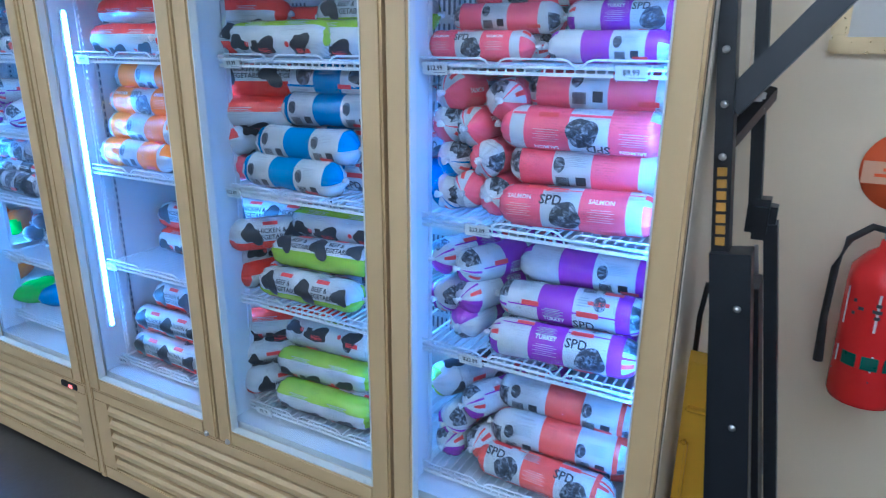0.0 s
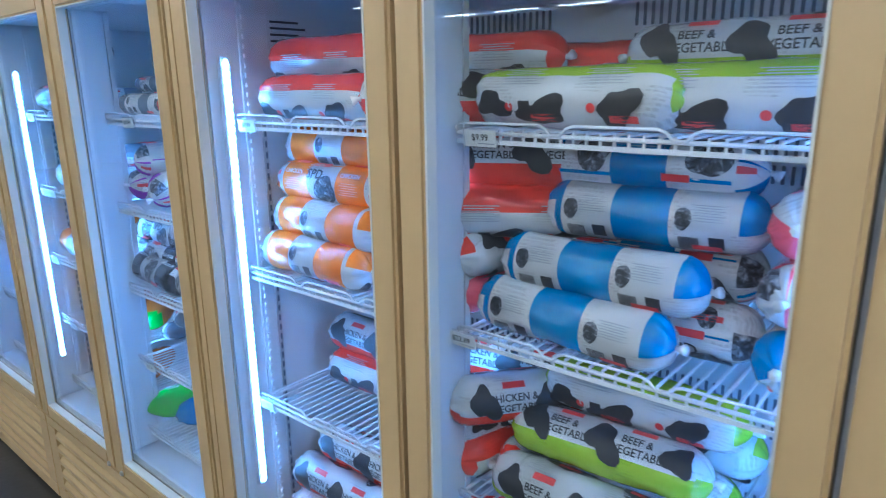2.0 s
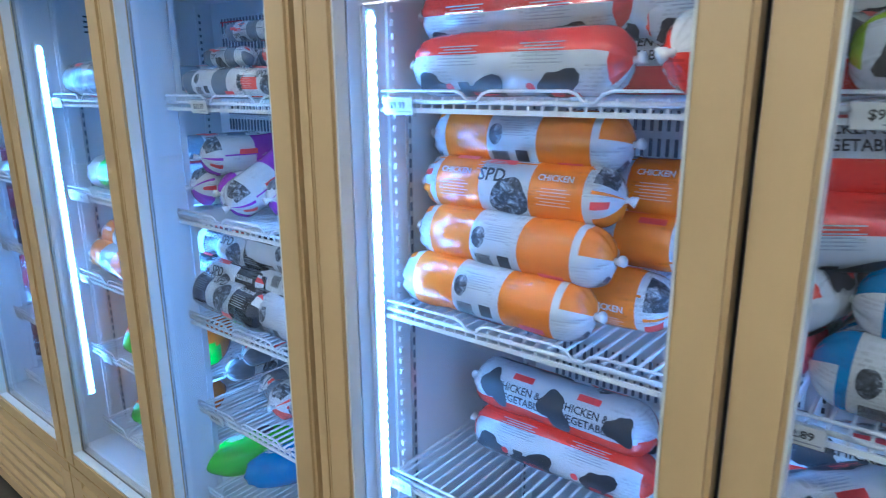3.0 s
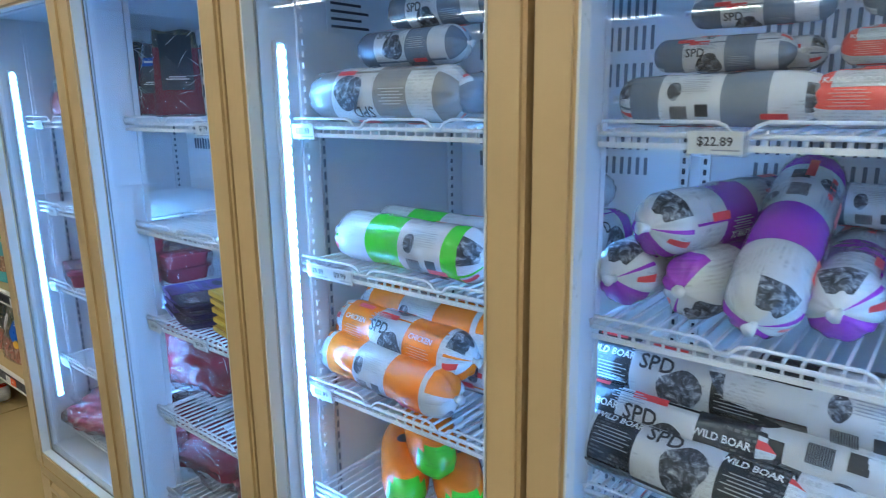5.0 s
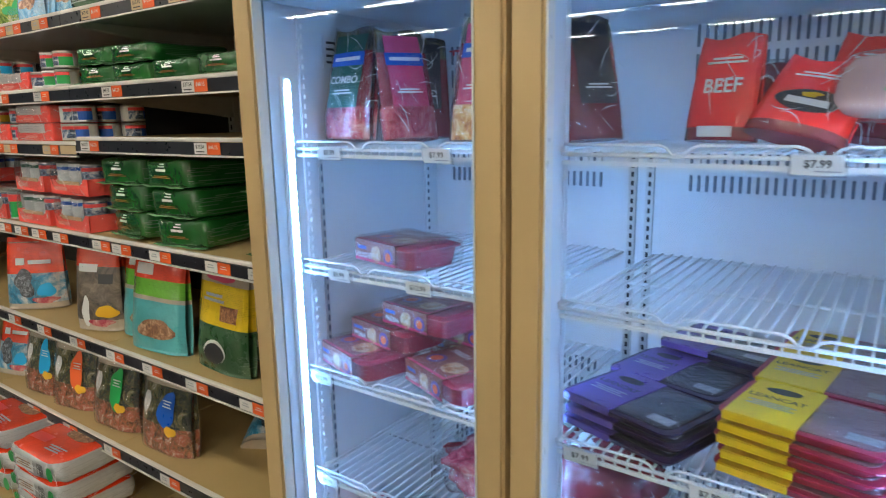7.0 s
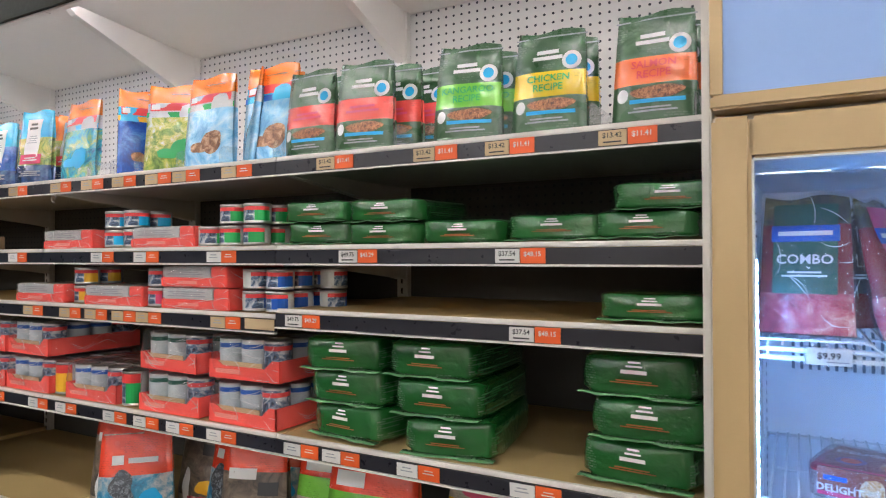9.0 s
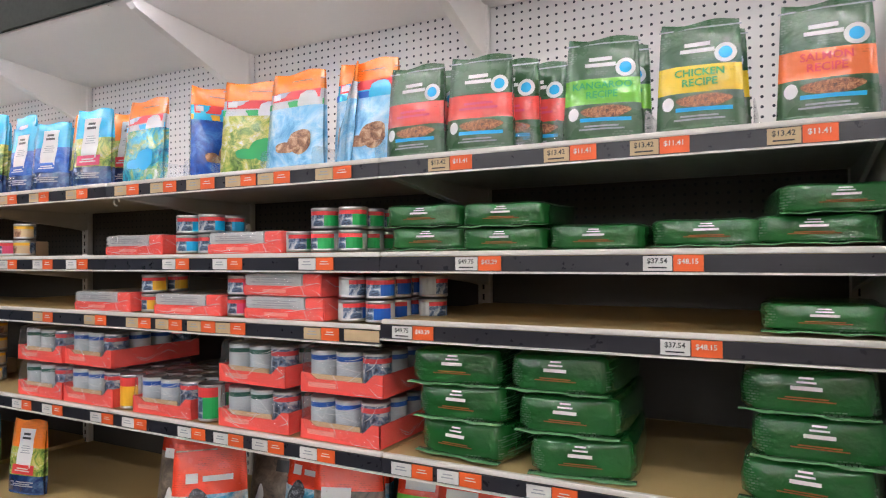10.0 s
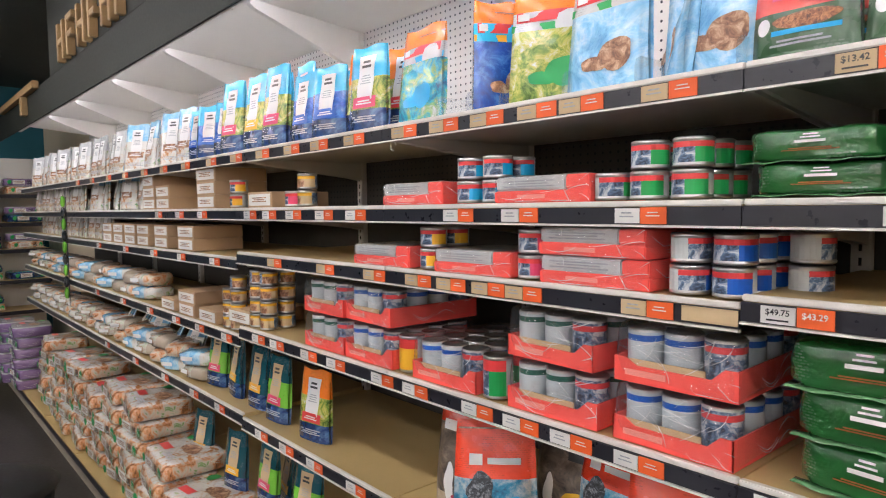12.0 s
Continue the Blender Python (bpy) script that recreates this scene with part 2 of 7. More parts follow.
def freezer(x0, x1, doors, label, display, wall_led, post_fill):
    fz = thing("upright_freezer", label, "freezer", "glass-door freezers", at=pose(x0, 0, 0))
    w = x1 - x0
    t = 0.045
    part("side_panel", Shape().box(0.003, t, 0.043, 0.74, 0.39, 1.86, b=0.003), M_SIDE, fz)
    part("side_panel", Shape().box(w - t, w - 0.003, 0.043, 0.74, 0.39, 1.86, b=0.003), M_SIDE, fz)
    part("rear_panel", Shape().box(t, w - t, 0.66, 0.74, 0.39, 1.86), M_SIDE, fz)
    part("top_panel", Shape().box(t, w - t, 0.043, 0.66, 1.80, 1.86), M_SIDE, fz)
    part("floor_panel", Shape().box(t, w - t, 0.043, 0.66, 0.39, 0.43), M_SIDE, fz)
    for nm, q in (("side_liner", (t, t + 0.004, 0.045, 0.66, 0.43, 1.80)), ("side_liner", (w - t - 0.004, w - t, 0.045, 0.66, 0.43, 1.80)), ("rear_liner", (t + 0.004, w - t - 0.004, 0.62, 0.66, 0.43, 1.80)),
                  ("floor_liner", (t + 0.004, w - t - 0.004, 0.045, 0.62, 0.43, 0.45)), ("top_liner", (t + 0.004, w - t - 0.004, 0.045, 0.62, 1.785, 1.80))):
        part(nm, Shape().box(*q), M_WHITE, fz, "white plastic freezer liner")
    p = w / doors
    # base with louvres
    ba = Shape()
    ba.box(0.004, w - 0.004, 0.006, 0.70, 0.345, 0.385, b=0.004).box(0.004, w - 0.004, 0.006, 0.70, 0.02, 0.075, b=0.004)
    ba.box(0.004, 0.075, 0.006, 0.70, 0.075, 0.345).box(w - 0.075, w - 0.004, 0.006, 0.70, 0.075, 0.345)
    part("base_panel", ba, M_BEIGE, fz)
    part("grille_backing", Shape().box(0.075, w - 0.075, 0.06, 0.08, 0.075, 0.345), M_BLACK, fz)
    for i in range(5):
        z = 0.078 + i * 0.0535
        prof = [(0.012, z + 0.004), (0.006, z + 0.012), (0.006, z + 0.028), (0.014, z + 0.04), (0.05, z + 0.05), (0.05, z + 0.012)]
        part("louvre", Shape().prism(prof, "x", 0.075, w - 0.075), M_BEIGE, fz)
    if display:
        d = part("display", Shape().box(display - 0.045, display + 0.045, 0.0, 0.012, 0.352, 0.376, b=0.003), M_BLACK, fz, "small black temperature display")
        part("digits", Shape().box(display + 0.005, display + 0.025, -0.002, 0.001, 0.358, 0.370), M_RED_LED, d, "glowing red digits")
    # header
    hd = Shape()
    hd.box(0.004, w - 0.004, 0.0, 0.06, 1.862, 1.885, b=0.004).box(0.004, w - 0.004, 0.0, 0.06, 2.14, 2.16, b=0.004)
    hd.box(0.004, 0.022, 0.0, 0.06, 1.885, 2.14).box(w - 0.022, w - 0.004, 0.0, 0.06, 1.885, 2.14).box(0.004, w - 0.004, 0.06, 0.70, 1.862, 2.14)
    part("header_frame", hd, M_BEIGE, fz)
    part("header_panel", Shape().box(0.022, w - 0.022, 0.01, 0.02, 1.885, 2.14), M_HEADER, fz, "plain pale blue header panel")
    # posts behind the door joints
    for i in range(1, doors):
        part("mullion", Shape().box(i * p - 0.032, i * p + 0.032, 0.047, 0.138, 0.45, 1.785, b=0.006).box(i * p - 0.032, i * p - 0.028, 0.136, 0.150, 0.45, 1.785).box(i * p + 0.028, i * p + 0.032, 0.136, 0.150, 0.45, 1.785), M_WHITE, fz)
        part("led_strip", Shape().box(i * p - 0.02, i * p + 0.02, 0.139, 0.143, 0.60, 1.46), M_LEDBACK, fz, "cold white light strip on the back of the post")
        # side strip is an added fill light, out of view, brightening the facing jambs
        part("led_strip", Shape().box(i * p - 0.035, i * p - 0.0325, 0.098, 0.112, 0.613, 1.635), post_fill, fz, "unseen cold fill strip added along the side of the post")
    # light strips and slotted rails on the side walls
    for sx, sg in ((t + 0.004, 1), (w - t - 0.004, -1)):
        a, b = sorted((sx, sx + sg * 0.012))
        hs = part("light_housing", Shape().box(a, b, 0.068, 0.096, 0.605, 1.643, b=0.003), M_WHITE, fz)
        a, b = sorted((sx + sg * 0.012, sx + sg * 0.014))
        if sg > 0:
            part("led_strip", Shape().box(a, b, 0.0785, 0.0855, 0.613, 1.635), M_CHIPBACK, hs, "cold white light strip")
            chips = Shape()
            for k in range(60):
                z = 0.615 + k * 0.017
                chips.box(b, b + 0.0010, 0.0755, 0.0885, z, z + 0.009)
            part("led_chips", chips, M_CHIP, hs, "row of cold white diodes")["kind"] = "stuff"
        else:
            part("led_strip", Shape().box(a, b, 0.075, 0.089, 0.613, 1.635), wall_led, hs, "cold white light strip")
        for yy in (0.125, 0.56):
            a, b = sorted((sx, sx + sg * 0.006))
            rail = part("slotted_rail", Shape().box(a, b, yy, yy + 0.022, 0.47, 1.77), M_WHITE, fz)
            s = Shape()
            for k in range(62):
                z = 0.49 + k * 0.0205
                a, b = sorted((sx + sg * 0.006, sx + sg * (0.011 if yy < 0.3 else 0.0075)))
                s.box(a, b, yy + 0.007, yy + 0.014, z, z + 0.009)
            # front slots are raised white tabs, imitating slots that shine in the LED light
            part("slots", s, M_WIRE if yy < 0.3 else M_VENT, rail)
        a, b = sorted((sx, sx + sg * 0.005))
        pil = part("shelf_standard", Shape().box(a, b, 0.168, 0.179, 0.47, 1.50), M_CHROME, fz, "slim metal shelf standard")
        s = Shape()
        for k in range(40):
            a, b = sorted((sx + sg * 0.005, sx + sg * 0.006))
            s.box(a, b, 0.171, 0.176, 0.49 + k * 0.025, 0.505 + k * 0.025)
        part("slots", s, M_VENT, pil)
    for i in range(1, doors):
        for dx in (-0.028, 0.012):
            rail = part("slotted_rail", Shape().box(i * p + dx, i * p + dx + 0.018, 0.612, 0.62, 0.47, 1.49), M_CHROME, fz)
            s = Shape()
            for k in range(48):
                z = 0.49 + k * 0.0205
                s.box(i * p + dx + 0.006, i * p + dx + 0.012, 0.6105, 0.612, z, z + 0.011)
            part("slots", s, M_DARKSLOT, rail)
    # vent slots in the back wall
    for i in range(doors):
        a, b = i * p + 0.10, (i + 1) * p - 0.09
        for z0, z1 in ((1.56, 1.605), (1.63, 1.675), (1.69, 1.735), (1.435, 1.475), (1.385, 1.42), (0.62, 0.66), (0.68, 0.72), (0.86, 0.895), (0.915, 0.95)):
            part("vent_slots", slots_mesh(a, b, z0, z1, 0.62, 0.0165, 0.006), M_VENT, fz)
    # fill line and notice stuck inside the first door
    part("fill_line", Shape().box(0.10, 0.22, 0.6165, 0.619, 1.722, 1.726).box(0.11, 0.115, 0.6165, 0.619, 1.712, 1.722).box(0.205, 0.21, 0.6165, 0.619, 1.712, 1.722), M_REDLINE, fz, "red maximum fill line")
    nt = part("notice", Shape().box(t + 0.0045, t + 0.006, 0.20, 0.32, 1.665, 1.735), M_WHITE, fz, "small printed notice")
    for k in range(4):
        part("print_line", Shape().box(t + 0.0062, t + 0.0068, 0.21, 0.31 - 0.02 * (k % 2), 1.675 + 0.014 * k, 1.680 + 0.014 * k), M_DARKSLOT, nt)
    # doors
    for i in range(doors):
        a, b = i * p + 0.005, (i + 1) * p - 0.005
        fr = Shape()
        fr.box(a, a + 0.056, 0.0, 0.034, 0.392, 1.85, b=0.006).box(b - 0.056, b, 0.0, 0.034, 0.392, 1.85, b=0.006)
        fr.box(a + 0.054, b - 0.054, 0.001, 0.033, 0.392, 0.44, b=0.005).box(a + 0.054, b - 0.054, 0.001, 0.033, 1.785, 1.849, b=0.005)
        dr = part("door", fr, M_BEIGE, fz, "beige framed glass door, closed")
        part("pane", Shape().box(a + 0.05, b - 0.05, 0.027, 0.031, 0.436, 1.79), M_GLASS, dr, "clear glass pane").visible_shadow = False
        sp = Shape()
        for q0, q1, z0, z1 in ((a + 0.0555, a + 0.059, 0.441, 1.784), (b - 0.059, b - 0.0555, 0.441, 1.784), (a + 0.059, b - 0.059, 0.4395, 0.443), (a + 0.059, b - 0.059, 1.782, 1.7855)):
            sp.box(q0, q1, 0.004, 0.027, z0, z1)
        part("glazing_bead", sp, M_BEAD, dr, "pale glazing bead round the pane")
        gk = Shape()
        for q0, q1, z0, z1 in ((a, a + 0.03, 0.395, 1.845), (b - 0.03, b, 0.395, 1.845), (a + 0.03, b - 0.03, 0.395, 0.425), (a + 0.03, b - 0.03, 1.815, 1.845)):
            gk.box(q0, q1, 0.034, 0.045, z0, z1)
        part("gasket", gk, M_BLACK, dr, "black rubber door seal")
        kx = b - 0.04 if i % 2 == 0 else a + 0.04
        part("lock", Shape().lathe([(0.0, -0.006), (0.007, -0.006), (0.009, -0.002), (0.009, 0.004)], 10, axis="y", at=(kx, 0, 0.402)), M_CHROME, dr)
    return fz


freezer(-1.26, 0.0, 2, "beige two-door glass freezer, thinly stocked with meat trays", 0, M_LEDNEW, M_LEDDIM)
freezer(0.0, 1.228, 2, "beige two-door glass freezer stocked with food rolls", 1.13, M_LEDDIM, M_POSTFILL)
fz_packed = freezer(1.26, 3.165, 3, "beige three-door glass freezer packed with food rolls", 0, M_LEDDIM, M_POSTFILL)
part("corner_trim", Shape().box(-0.022, 0.003, 0.002, 0.70, 0.02, 2.15, b=0.003), M_BEIGE, fz_packed, "beige corner trim")


# ---- wire shelves in the freezers ----
def wire_shelf_master(w, d):
    sh = thing("wire_shelf", "white wire shelf resting in the freezer", "shelf", "freezer wire shelves")
    f = Shape()
    r = 0.0035
    f.tube([(0, 0, 0), (w, 0, 0)], r).tube([(0, d, 0), (w, d, 0)], r).tube([(0, 0, 0), (0, d, 0)], r).tube([(w, 0, 0), (w, d, 0)], r)
    f.tube([(0.02, d * 0.5, -0.006), (w - 0.02, d * 0.5, -0.006)], r)
    part("shelf_frame", f, M_WIRE, sh)
    # wavy front rail above a flat lower bar
    g = Shape()
    pts = [(0.0, 0.0, 0.0), (0.0, -0.004, 0.010), (0.006, -0.004, 0.016)]
    for k in (1, 2):
        x = w * k / 3
        pts += [(x - 0.030, -0.004, 0.016), (x - 0.018, -0.004, 0.012), (x - 0.008, -0.004, 0.002), (x + 0.008, -0.004, 0.002), (x + 0.018, -0.004, 0.012), (x + 0.030, -0.004, 0.016)]
    pts += [(w - 0.006, -0.004, 0.016), (w, -0.004, 0.010), (w, 0, 0)]
    g.tube(pts, 0.0024)
    part("front_rail", g, M_WIRE, sh)
    wi = Shape()
    n = int(w / 0.0205)
    for i in range(1, n):
        x = w * i / n
        wi.box(x - 0.0018, x + 0.0018, 0.0, d, 0.0035, 0.0070)
        wi.box(x - 0.0018, x + 0.0018, -0.0005, 0.003, -0.012, 0.0035)
    wi.box(0, w, -0.0025, 0.0015, -0.0165, -0.0095)
    part("shelf_wires", wi, M_WIRE, sh)
    return sh


SHELF_A = (1.51, 1.163, 0.84, 0.487)
SHELF_B = (1.50, 1.245, 0.998, 0.765, 0.52)
SHELF_C = (1.50, 1.245, 0.998, 0.745, 0.50)
sm = wire_shelf_master(0.545, 0.49)
sm_used = False
for fx, n, p, zs in ((-1.26, 2, 0.63, SHELF_C), (0.0, 2, 0.614, SHELF_B), (1.26, 3, 0.635, SHELF_A)):
    for i in range(n):
        for z in zs:
            q = pose(fx + i * p + (0.055 if i == 0 else 0.042 if i == 1 else 0.022), 0.106, z - 0.0075) @ Matrix.Diagonal((0.93 if fx == 0.0 else 1.0, 1, 1, 1))
            if sm_used:
                copy_thing(sm, q)
            else:
                sm.matrix_basis = q
                sm_used = True

# ---- gondola shelving ----
GX = [-1.285 - i * 0.998 for i in range(9)]
GZ = (1.888, 1.667, 1.495, 1.197, 0.825, 0.455)
GY, GBACK = 0.165, 0.78


def shelf_bay(xr, xl, zs, label, last=False):
    g = thing("shelving_bay", label, "shelving", "gondola bays", at=pose(xl, 0, 0))
    w = xr - xl
    part("back_panel", Shape().box(0.0, w, GBACK, GBACK + 0.02, 1.888, 2.50), M_PEG, g, "white perforated back panel")
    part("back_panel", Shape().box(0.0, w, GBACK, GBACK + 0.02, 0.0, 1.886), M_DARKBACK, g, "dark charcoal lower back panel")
    h = Shape()
    nx = 36
    for i in range(nx):
        for j in range(23):
            x, z = (i + 0.5) * w / nx, 1.91 + j * 0.0265
            h.add([(x + 0.0045 * math.cos(a * 1.0472), GBACK - 0.001, z + 0.0045 * math.sin(a * 1.0472)) for a in range(6)], [tuple(range(6))[::-1]])
    if zs[1] < 1.7:
        for i in range(nx):
            for j in range(7):
                x, z = (i + 0.5) * w / nx, 1.69 + j * 0.0265
                h.add([(x + 0.0045 * math.cos(a * 1.0472), GBACK - 0.001, z + 0.0045 * math.sin(a * 1.0472)) for a in range(6)], [tuple(range(6))[::-1]])
    part("perforation", h, M_DARKSLOT, g)
    up = part("upright", Shape().box(w - 0.02, w + 0.02, GBACK - 0.03, GBACK - 0.002, 0.0, 2.50, b=0.003), M_SHELFW, g)
    us = Shape()
    for k in range(70):
        z = 0.2 + k * 0.033
        us.box(w - 0.003, w + 0.003, GBACK - 0.0315, GBACK - 0.0295, z, z + 0.018)
    part("slots", us, M_DARKSLOT, up)
    for k, z in enumerate(zs):
        d0 = GY
        s = Shape()
        s.box(0.002, w - 0.002, d0 + 0.004, GBACK - 0.004, z - 0.022, z)
        sf = part("shelf", s, [M_DECK if k else M_SHELFW], g)
        part("front_lip", Shape().box(0.001, w - 0.001, d0 - 0.002, d0 + 0.012, z - 0.008, z + 0.003, b=0.002), M_SHELFW, sf, "white shelf edge")
        part("price_rail", Shape().box(0.001, w - 0.001, d0 - 0.005, d0 + 0.002, z - 0.041, z - 0.009), M_RAIL, sf, "black price rail")
        part("rail_edge", Shape().box(0.001, w - 0.001, d0 - 0.009, d0 + 0.002, z - 0.046, z - 0.042), M_SHELFW, sf)
        for xx in (0.006, w - 0.016):
            part("bracket", Shape().prism([(d0 + 0.03, z - 0.024), (GBACK - 0.004, z - 0.024), (GBACK - 0.004, z - 0.105), (GBACK - 0.1, z - 0.09), (d0 + 0.05, z - 0.04)], "x", xx, xx + 0.01), M_SHELFW, sf)
    # base deck and kick plate
    part("base_deck", Shape().box(0.002, w - 0.002, -0.06, GBACK - 0.004, 0.14, 0.165, b=0.003), M_DECK, g)
    part("kick_plate", Shape().box(0.002, w - 0.002, -0.03, -0.01, 0.0, 0.139), M_UNDER, g)
    part("base_rail", Shape().box(0.002, w - 0.002, -0.066, -0.061, 0.125, 0.162), M_RAIL, g)
    # canopy
    part("canopy", Shape().prism([(0.19, 2.50), (GBACK - 0.003, 2.445), (GBACK - 0.003, 2.47), (0.19, 2.525)], "x", 0.001, w - 0.001), M_SHELFW, g, "white canopy sheet")
    part("canopy_lip", Shape().box(0.001, w - 0.001, 0.165, 0.189, 2.440, 2.527, b=0.002), M_SHELFW, g)
    part("canopy_bracket", Shape().prism([(0.22, 2.496), (GBACK - 0.03, 2.446), (GBACK - 0.03, 2.28), (GBACK - 0.1, 2.30), (0.26, 2.46)], "x", w - 0.015, w + 0.015), M_SHELFW, g)
    part("canopy_light", Shape().box(0.03, w - 0.03, 0.192, 0.204, 2.489, 2.497), M_CANLED, g, "slim light strip behind the canopy edge")
    return g


for i in range(8):
    zs = list(GZ)
    if i == 0:
        zs[2] = 1.51
    if i >= 3:
        zs[1], zs[2], zs[3], zs[4], zs[5] = 1.667, 1.47, 1.16, 0.84, 0.42
    shelf_bay(GX[i], GX[i + 1], zs, "white gondola shelving bay with black price rails")
# end frame beside the freezer
setting("trim_end_upright", Shape().box(-1.284, -1.268, 0.13, 0.80, 0, 2.5, b=0.003), M_SHELFW, "white end panel of the shelving beside the freezer", "trim")


# ---- printed packaging helpers ----
M_INK = mat("dark_ink", (0.03, 0.03, 0.035), 0.35)
M_PORTRAIT = mat("grey_print", (0.085, 0.09, 0.105), 0.35, var=0.3, scale=170)


def mottle(m, scale, stops):
    """A soft picture in ink: noise through a ramp of greys."""
    nt = m.node_tree
    b = nt.nodes["Principled BSDF"]
    tc = nt.nodes.new("ShaderNodeTexCoord")
    nz = nt.nodes.new("ShaderNodeTexNoise")
    nz.inputs["Scale"].default_value = scale
    nz.inputs["Detail"].default_value = 6
    nz.inputs["Roughness"].default_value = 0.7
    nz.inputs["Distortion"].default_value = 0.8
    cr = nt.nodes.new("ShaderNodeValToRGB")
    el = cr.color_ramp.elements
    el[0].position, el[0].color = stops[0][0], (*stops[0][1], 1)
    el[1].position, el[1].color = stops[-1][0], (*stops[-1][1], 1)
    for pos, col in stops[1:-1]:
        e = el.new(pos)
        e.color = (*col, 1)
    nt.links.new(tc.outputs["Object"], nz.inputs["Vector"])
    nt.links.new(nz.outputs["Fac"], cr.inputs["Fac"])
    nt.links.new(cr.outputs["Color"], b.inputs["Base Color"])


mottle(M_PORTRAIT, 75.0, [(0.36, (0.010, 0.011, 0.014)), (0.50, (0.05, 0.055, 0.07)), (0.58, (0.22, 0.24, 0.28)), (0.68, (0.50, 0.52, 0.56))])
M_BRAND = mat("red_print", (0.72, 0.05, 0.05), 0.35)
M_PALE = mat("pale_print", (0.80, 0.80, 0.80), 0.35)
M_FINE = mat("fine_print_grey", (0.38, 0.40, 0.44), 0.4, var=0.5, scale=120)
M_TICKET = mat("white_ticket", (0.78, 0.77, 0.75), 0.5)
M_KRAFT = mat("kraft_ticket", (0.60, 0.45, 0.26), 0.6)
M_ORANGE = mat("orange_ticket", (0.85, 0.13, 0.02), 0.45)
# plain white for the light glints drawn on wrapping film
M_GLINT = mat("white_painted_glint", (0.85, 0.87, 0.88), 0.15, var=0.05)
FILMS = {}


def film(name, col, rough=0.19):
    if name not in FILMS:
        FILMS[name] = m = mat(name + "_film", col, rough, var=0.08, scale=18, bump=0.75, bscale=26, each=0.06)
        nt = m.node_tree
        b = nt.nodes["Principled BSDF"]
        b.inputs["Coat Weight"].default_value = 0.6
        b.inputs["Coat Roughness"].default_value = 0.07
        tc = nt.nodes.new("ShaderNodeTexCoord")
        nz = nt.nodes.new("ShaderNodeTexNoise")
        nz.inputs["Scale"].default_value = 17.0
        nz.inputs["Detail"].default_value = 3
        nz.inputs["Distortion"].default_value = 2.2
        bp = nt.nodes.new("ShaderNodeBump")
        bp.inputs["Strength"].default_value = 0.55
        bp.inputs["Distance"].default_value = 0.012
        nt.links.new(tc.outputs["Object"], nz.inputs["Vector"])
        nt.links.new(nz.outputs["Fac"], bp.inputs["Height"])
        nt.links.new(bp.outputs["Normal"], b.inputs["Coat Normal"])
        # small blocks of fine printing
        hue = next(n for n in nt.nodes if n.bl_idname == "ShaderNodeHueSaturation")
        sx = nt.nodes.new("ShaderNodeSeparateXYZ")
        cx = nt.nodes.new("ShaderNodeCombineXYZ")
        nt.links.new(tc.outputs["Object"], sx.inputs[0])
        nt.links.new(sx.outputs["X"], cx.inputs["X"])
        nt.links.new(sx.outputs["Z"], cx.inputs["Y"])
        br = nt.nodes.new("ShaderNodeTexBrick")
        br.inputs["Scale"].default_value = 1.0
        br.inputs["Brick Width"].default_value = 0.0095
        br.inputs["Row Height"].default_value = 0.0050
        br.inputs["Mortar Size"].default_value = 0.0013
        br.inputs["Mortar Smooth"].default_value = 0.2
        br.inputs["Color1"].default_value = (1, 1, 1, 1)
        br.inputs["Color2"].default_value = (0, 0, 0, 1)
        br.inputs["Mortar"].default_value = (0, 0, 0, 1)
        nt.links.new(cx.outputs[0], br.inputs["Vector"])
        vo = nt.nodes.new("ShaderNodeTexVoronoi")
        vo.distance = "CHEBYCHEV"
        vo.inputs["Scale"].default_value = 24.0
        nt.links.new(cx.outputs[0], vo.inputs["Vector"])
        gt = nt.nodes.new("ShaderNodeMath")
        gt.operation = "GREATER_THAN"
        gt.inputs[1].default_value = 0.55
        nt.links.new(vo.outputs["Color"], gt.inputs[0])
        ml = nt.nodes.new("ShaderNodeMath")
        ml.operation = "MULTIPLY"
        nt.links.new(gt.outputs[0], ml.inputs[0])
        nt.links.new(br.outputs["Color"], ml.inputs[1])
        m5 = nt.nodes.new("ShaderNodeMath")
        m5.operation = "MULTIPLY"
        m5.inputs[1].default_value = 0.38
        nt.links.new(ml.outputs[0], m5.inputs[0])
        mx = nt.nodes.new("ShaderNodeMix")
        mx.data_type = "RGBA"
        dark = sum(col) / 3 < 0.2
        mx.inputs["B"].default_value = tuple(min(1, c * 0.7 + 0.30) for c in col) + (1,) if dark else tuple(c * 0.30 for c in col) + (1,)
        nt.links.new(m5.outputs[0], mx.inputs["Factor"])
        nt.links.new(hue.outputs["Color"], mx.inputs["A"])
        nt.links.new(mx.outputs["Result"], b.inputs["Base Color"])
    return FILMS[name]


FW = film("white", (0.64, 0.65, 0.67))
FPINK = film("pink", (0.92, 0.125, 0.19))
FBLUE = film("blue", (0.006, 0.20, 0.50))
FORANGE = film("orange", (0.92, 0.23, 0.012))
FPURPLE = film("purple", (0.34, 0.045, 0.48))
FGREEN = film("green", (0.12, 0.62, 0.03))
FLIME = film("lime", (0.38, 0.56, 0.03))
FRED = film("red", (0.78, 0.05, 0.03))
FCORAL = film("coral", (0.88, 0.12, 0.09))
FGREY = film("grey", (0.20, 0.23, 0.28))
FBLACK = film("black", (0.025, 0.027, 0.032))
FBEIGE = film("beige", (0.30, 0.28, 0.27))

TEXTS = {}


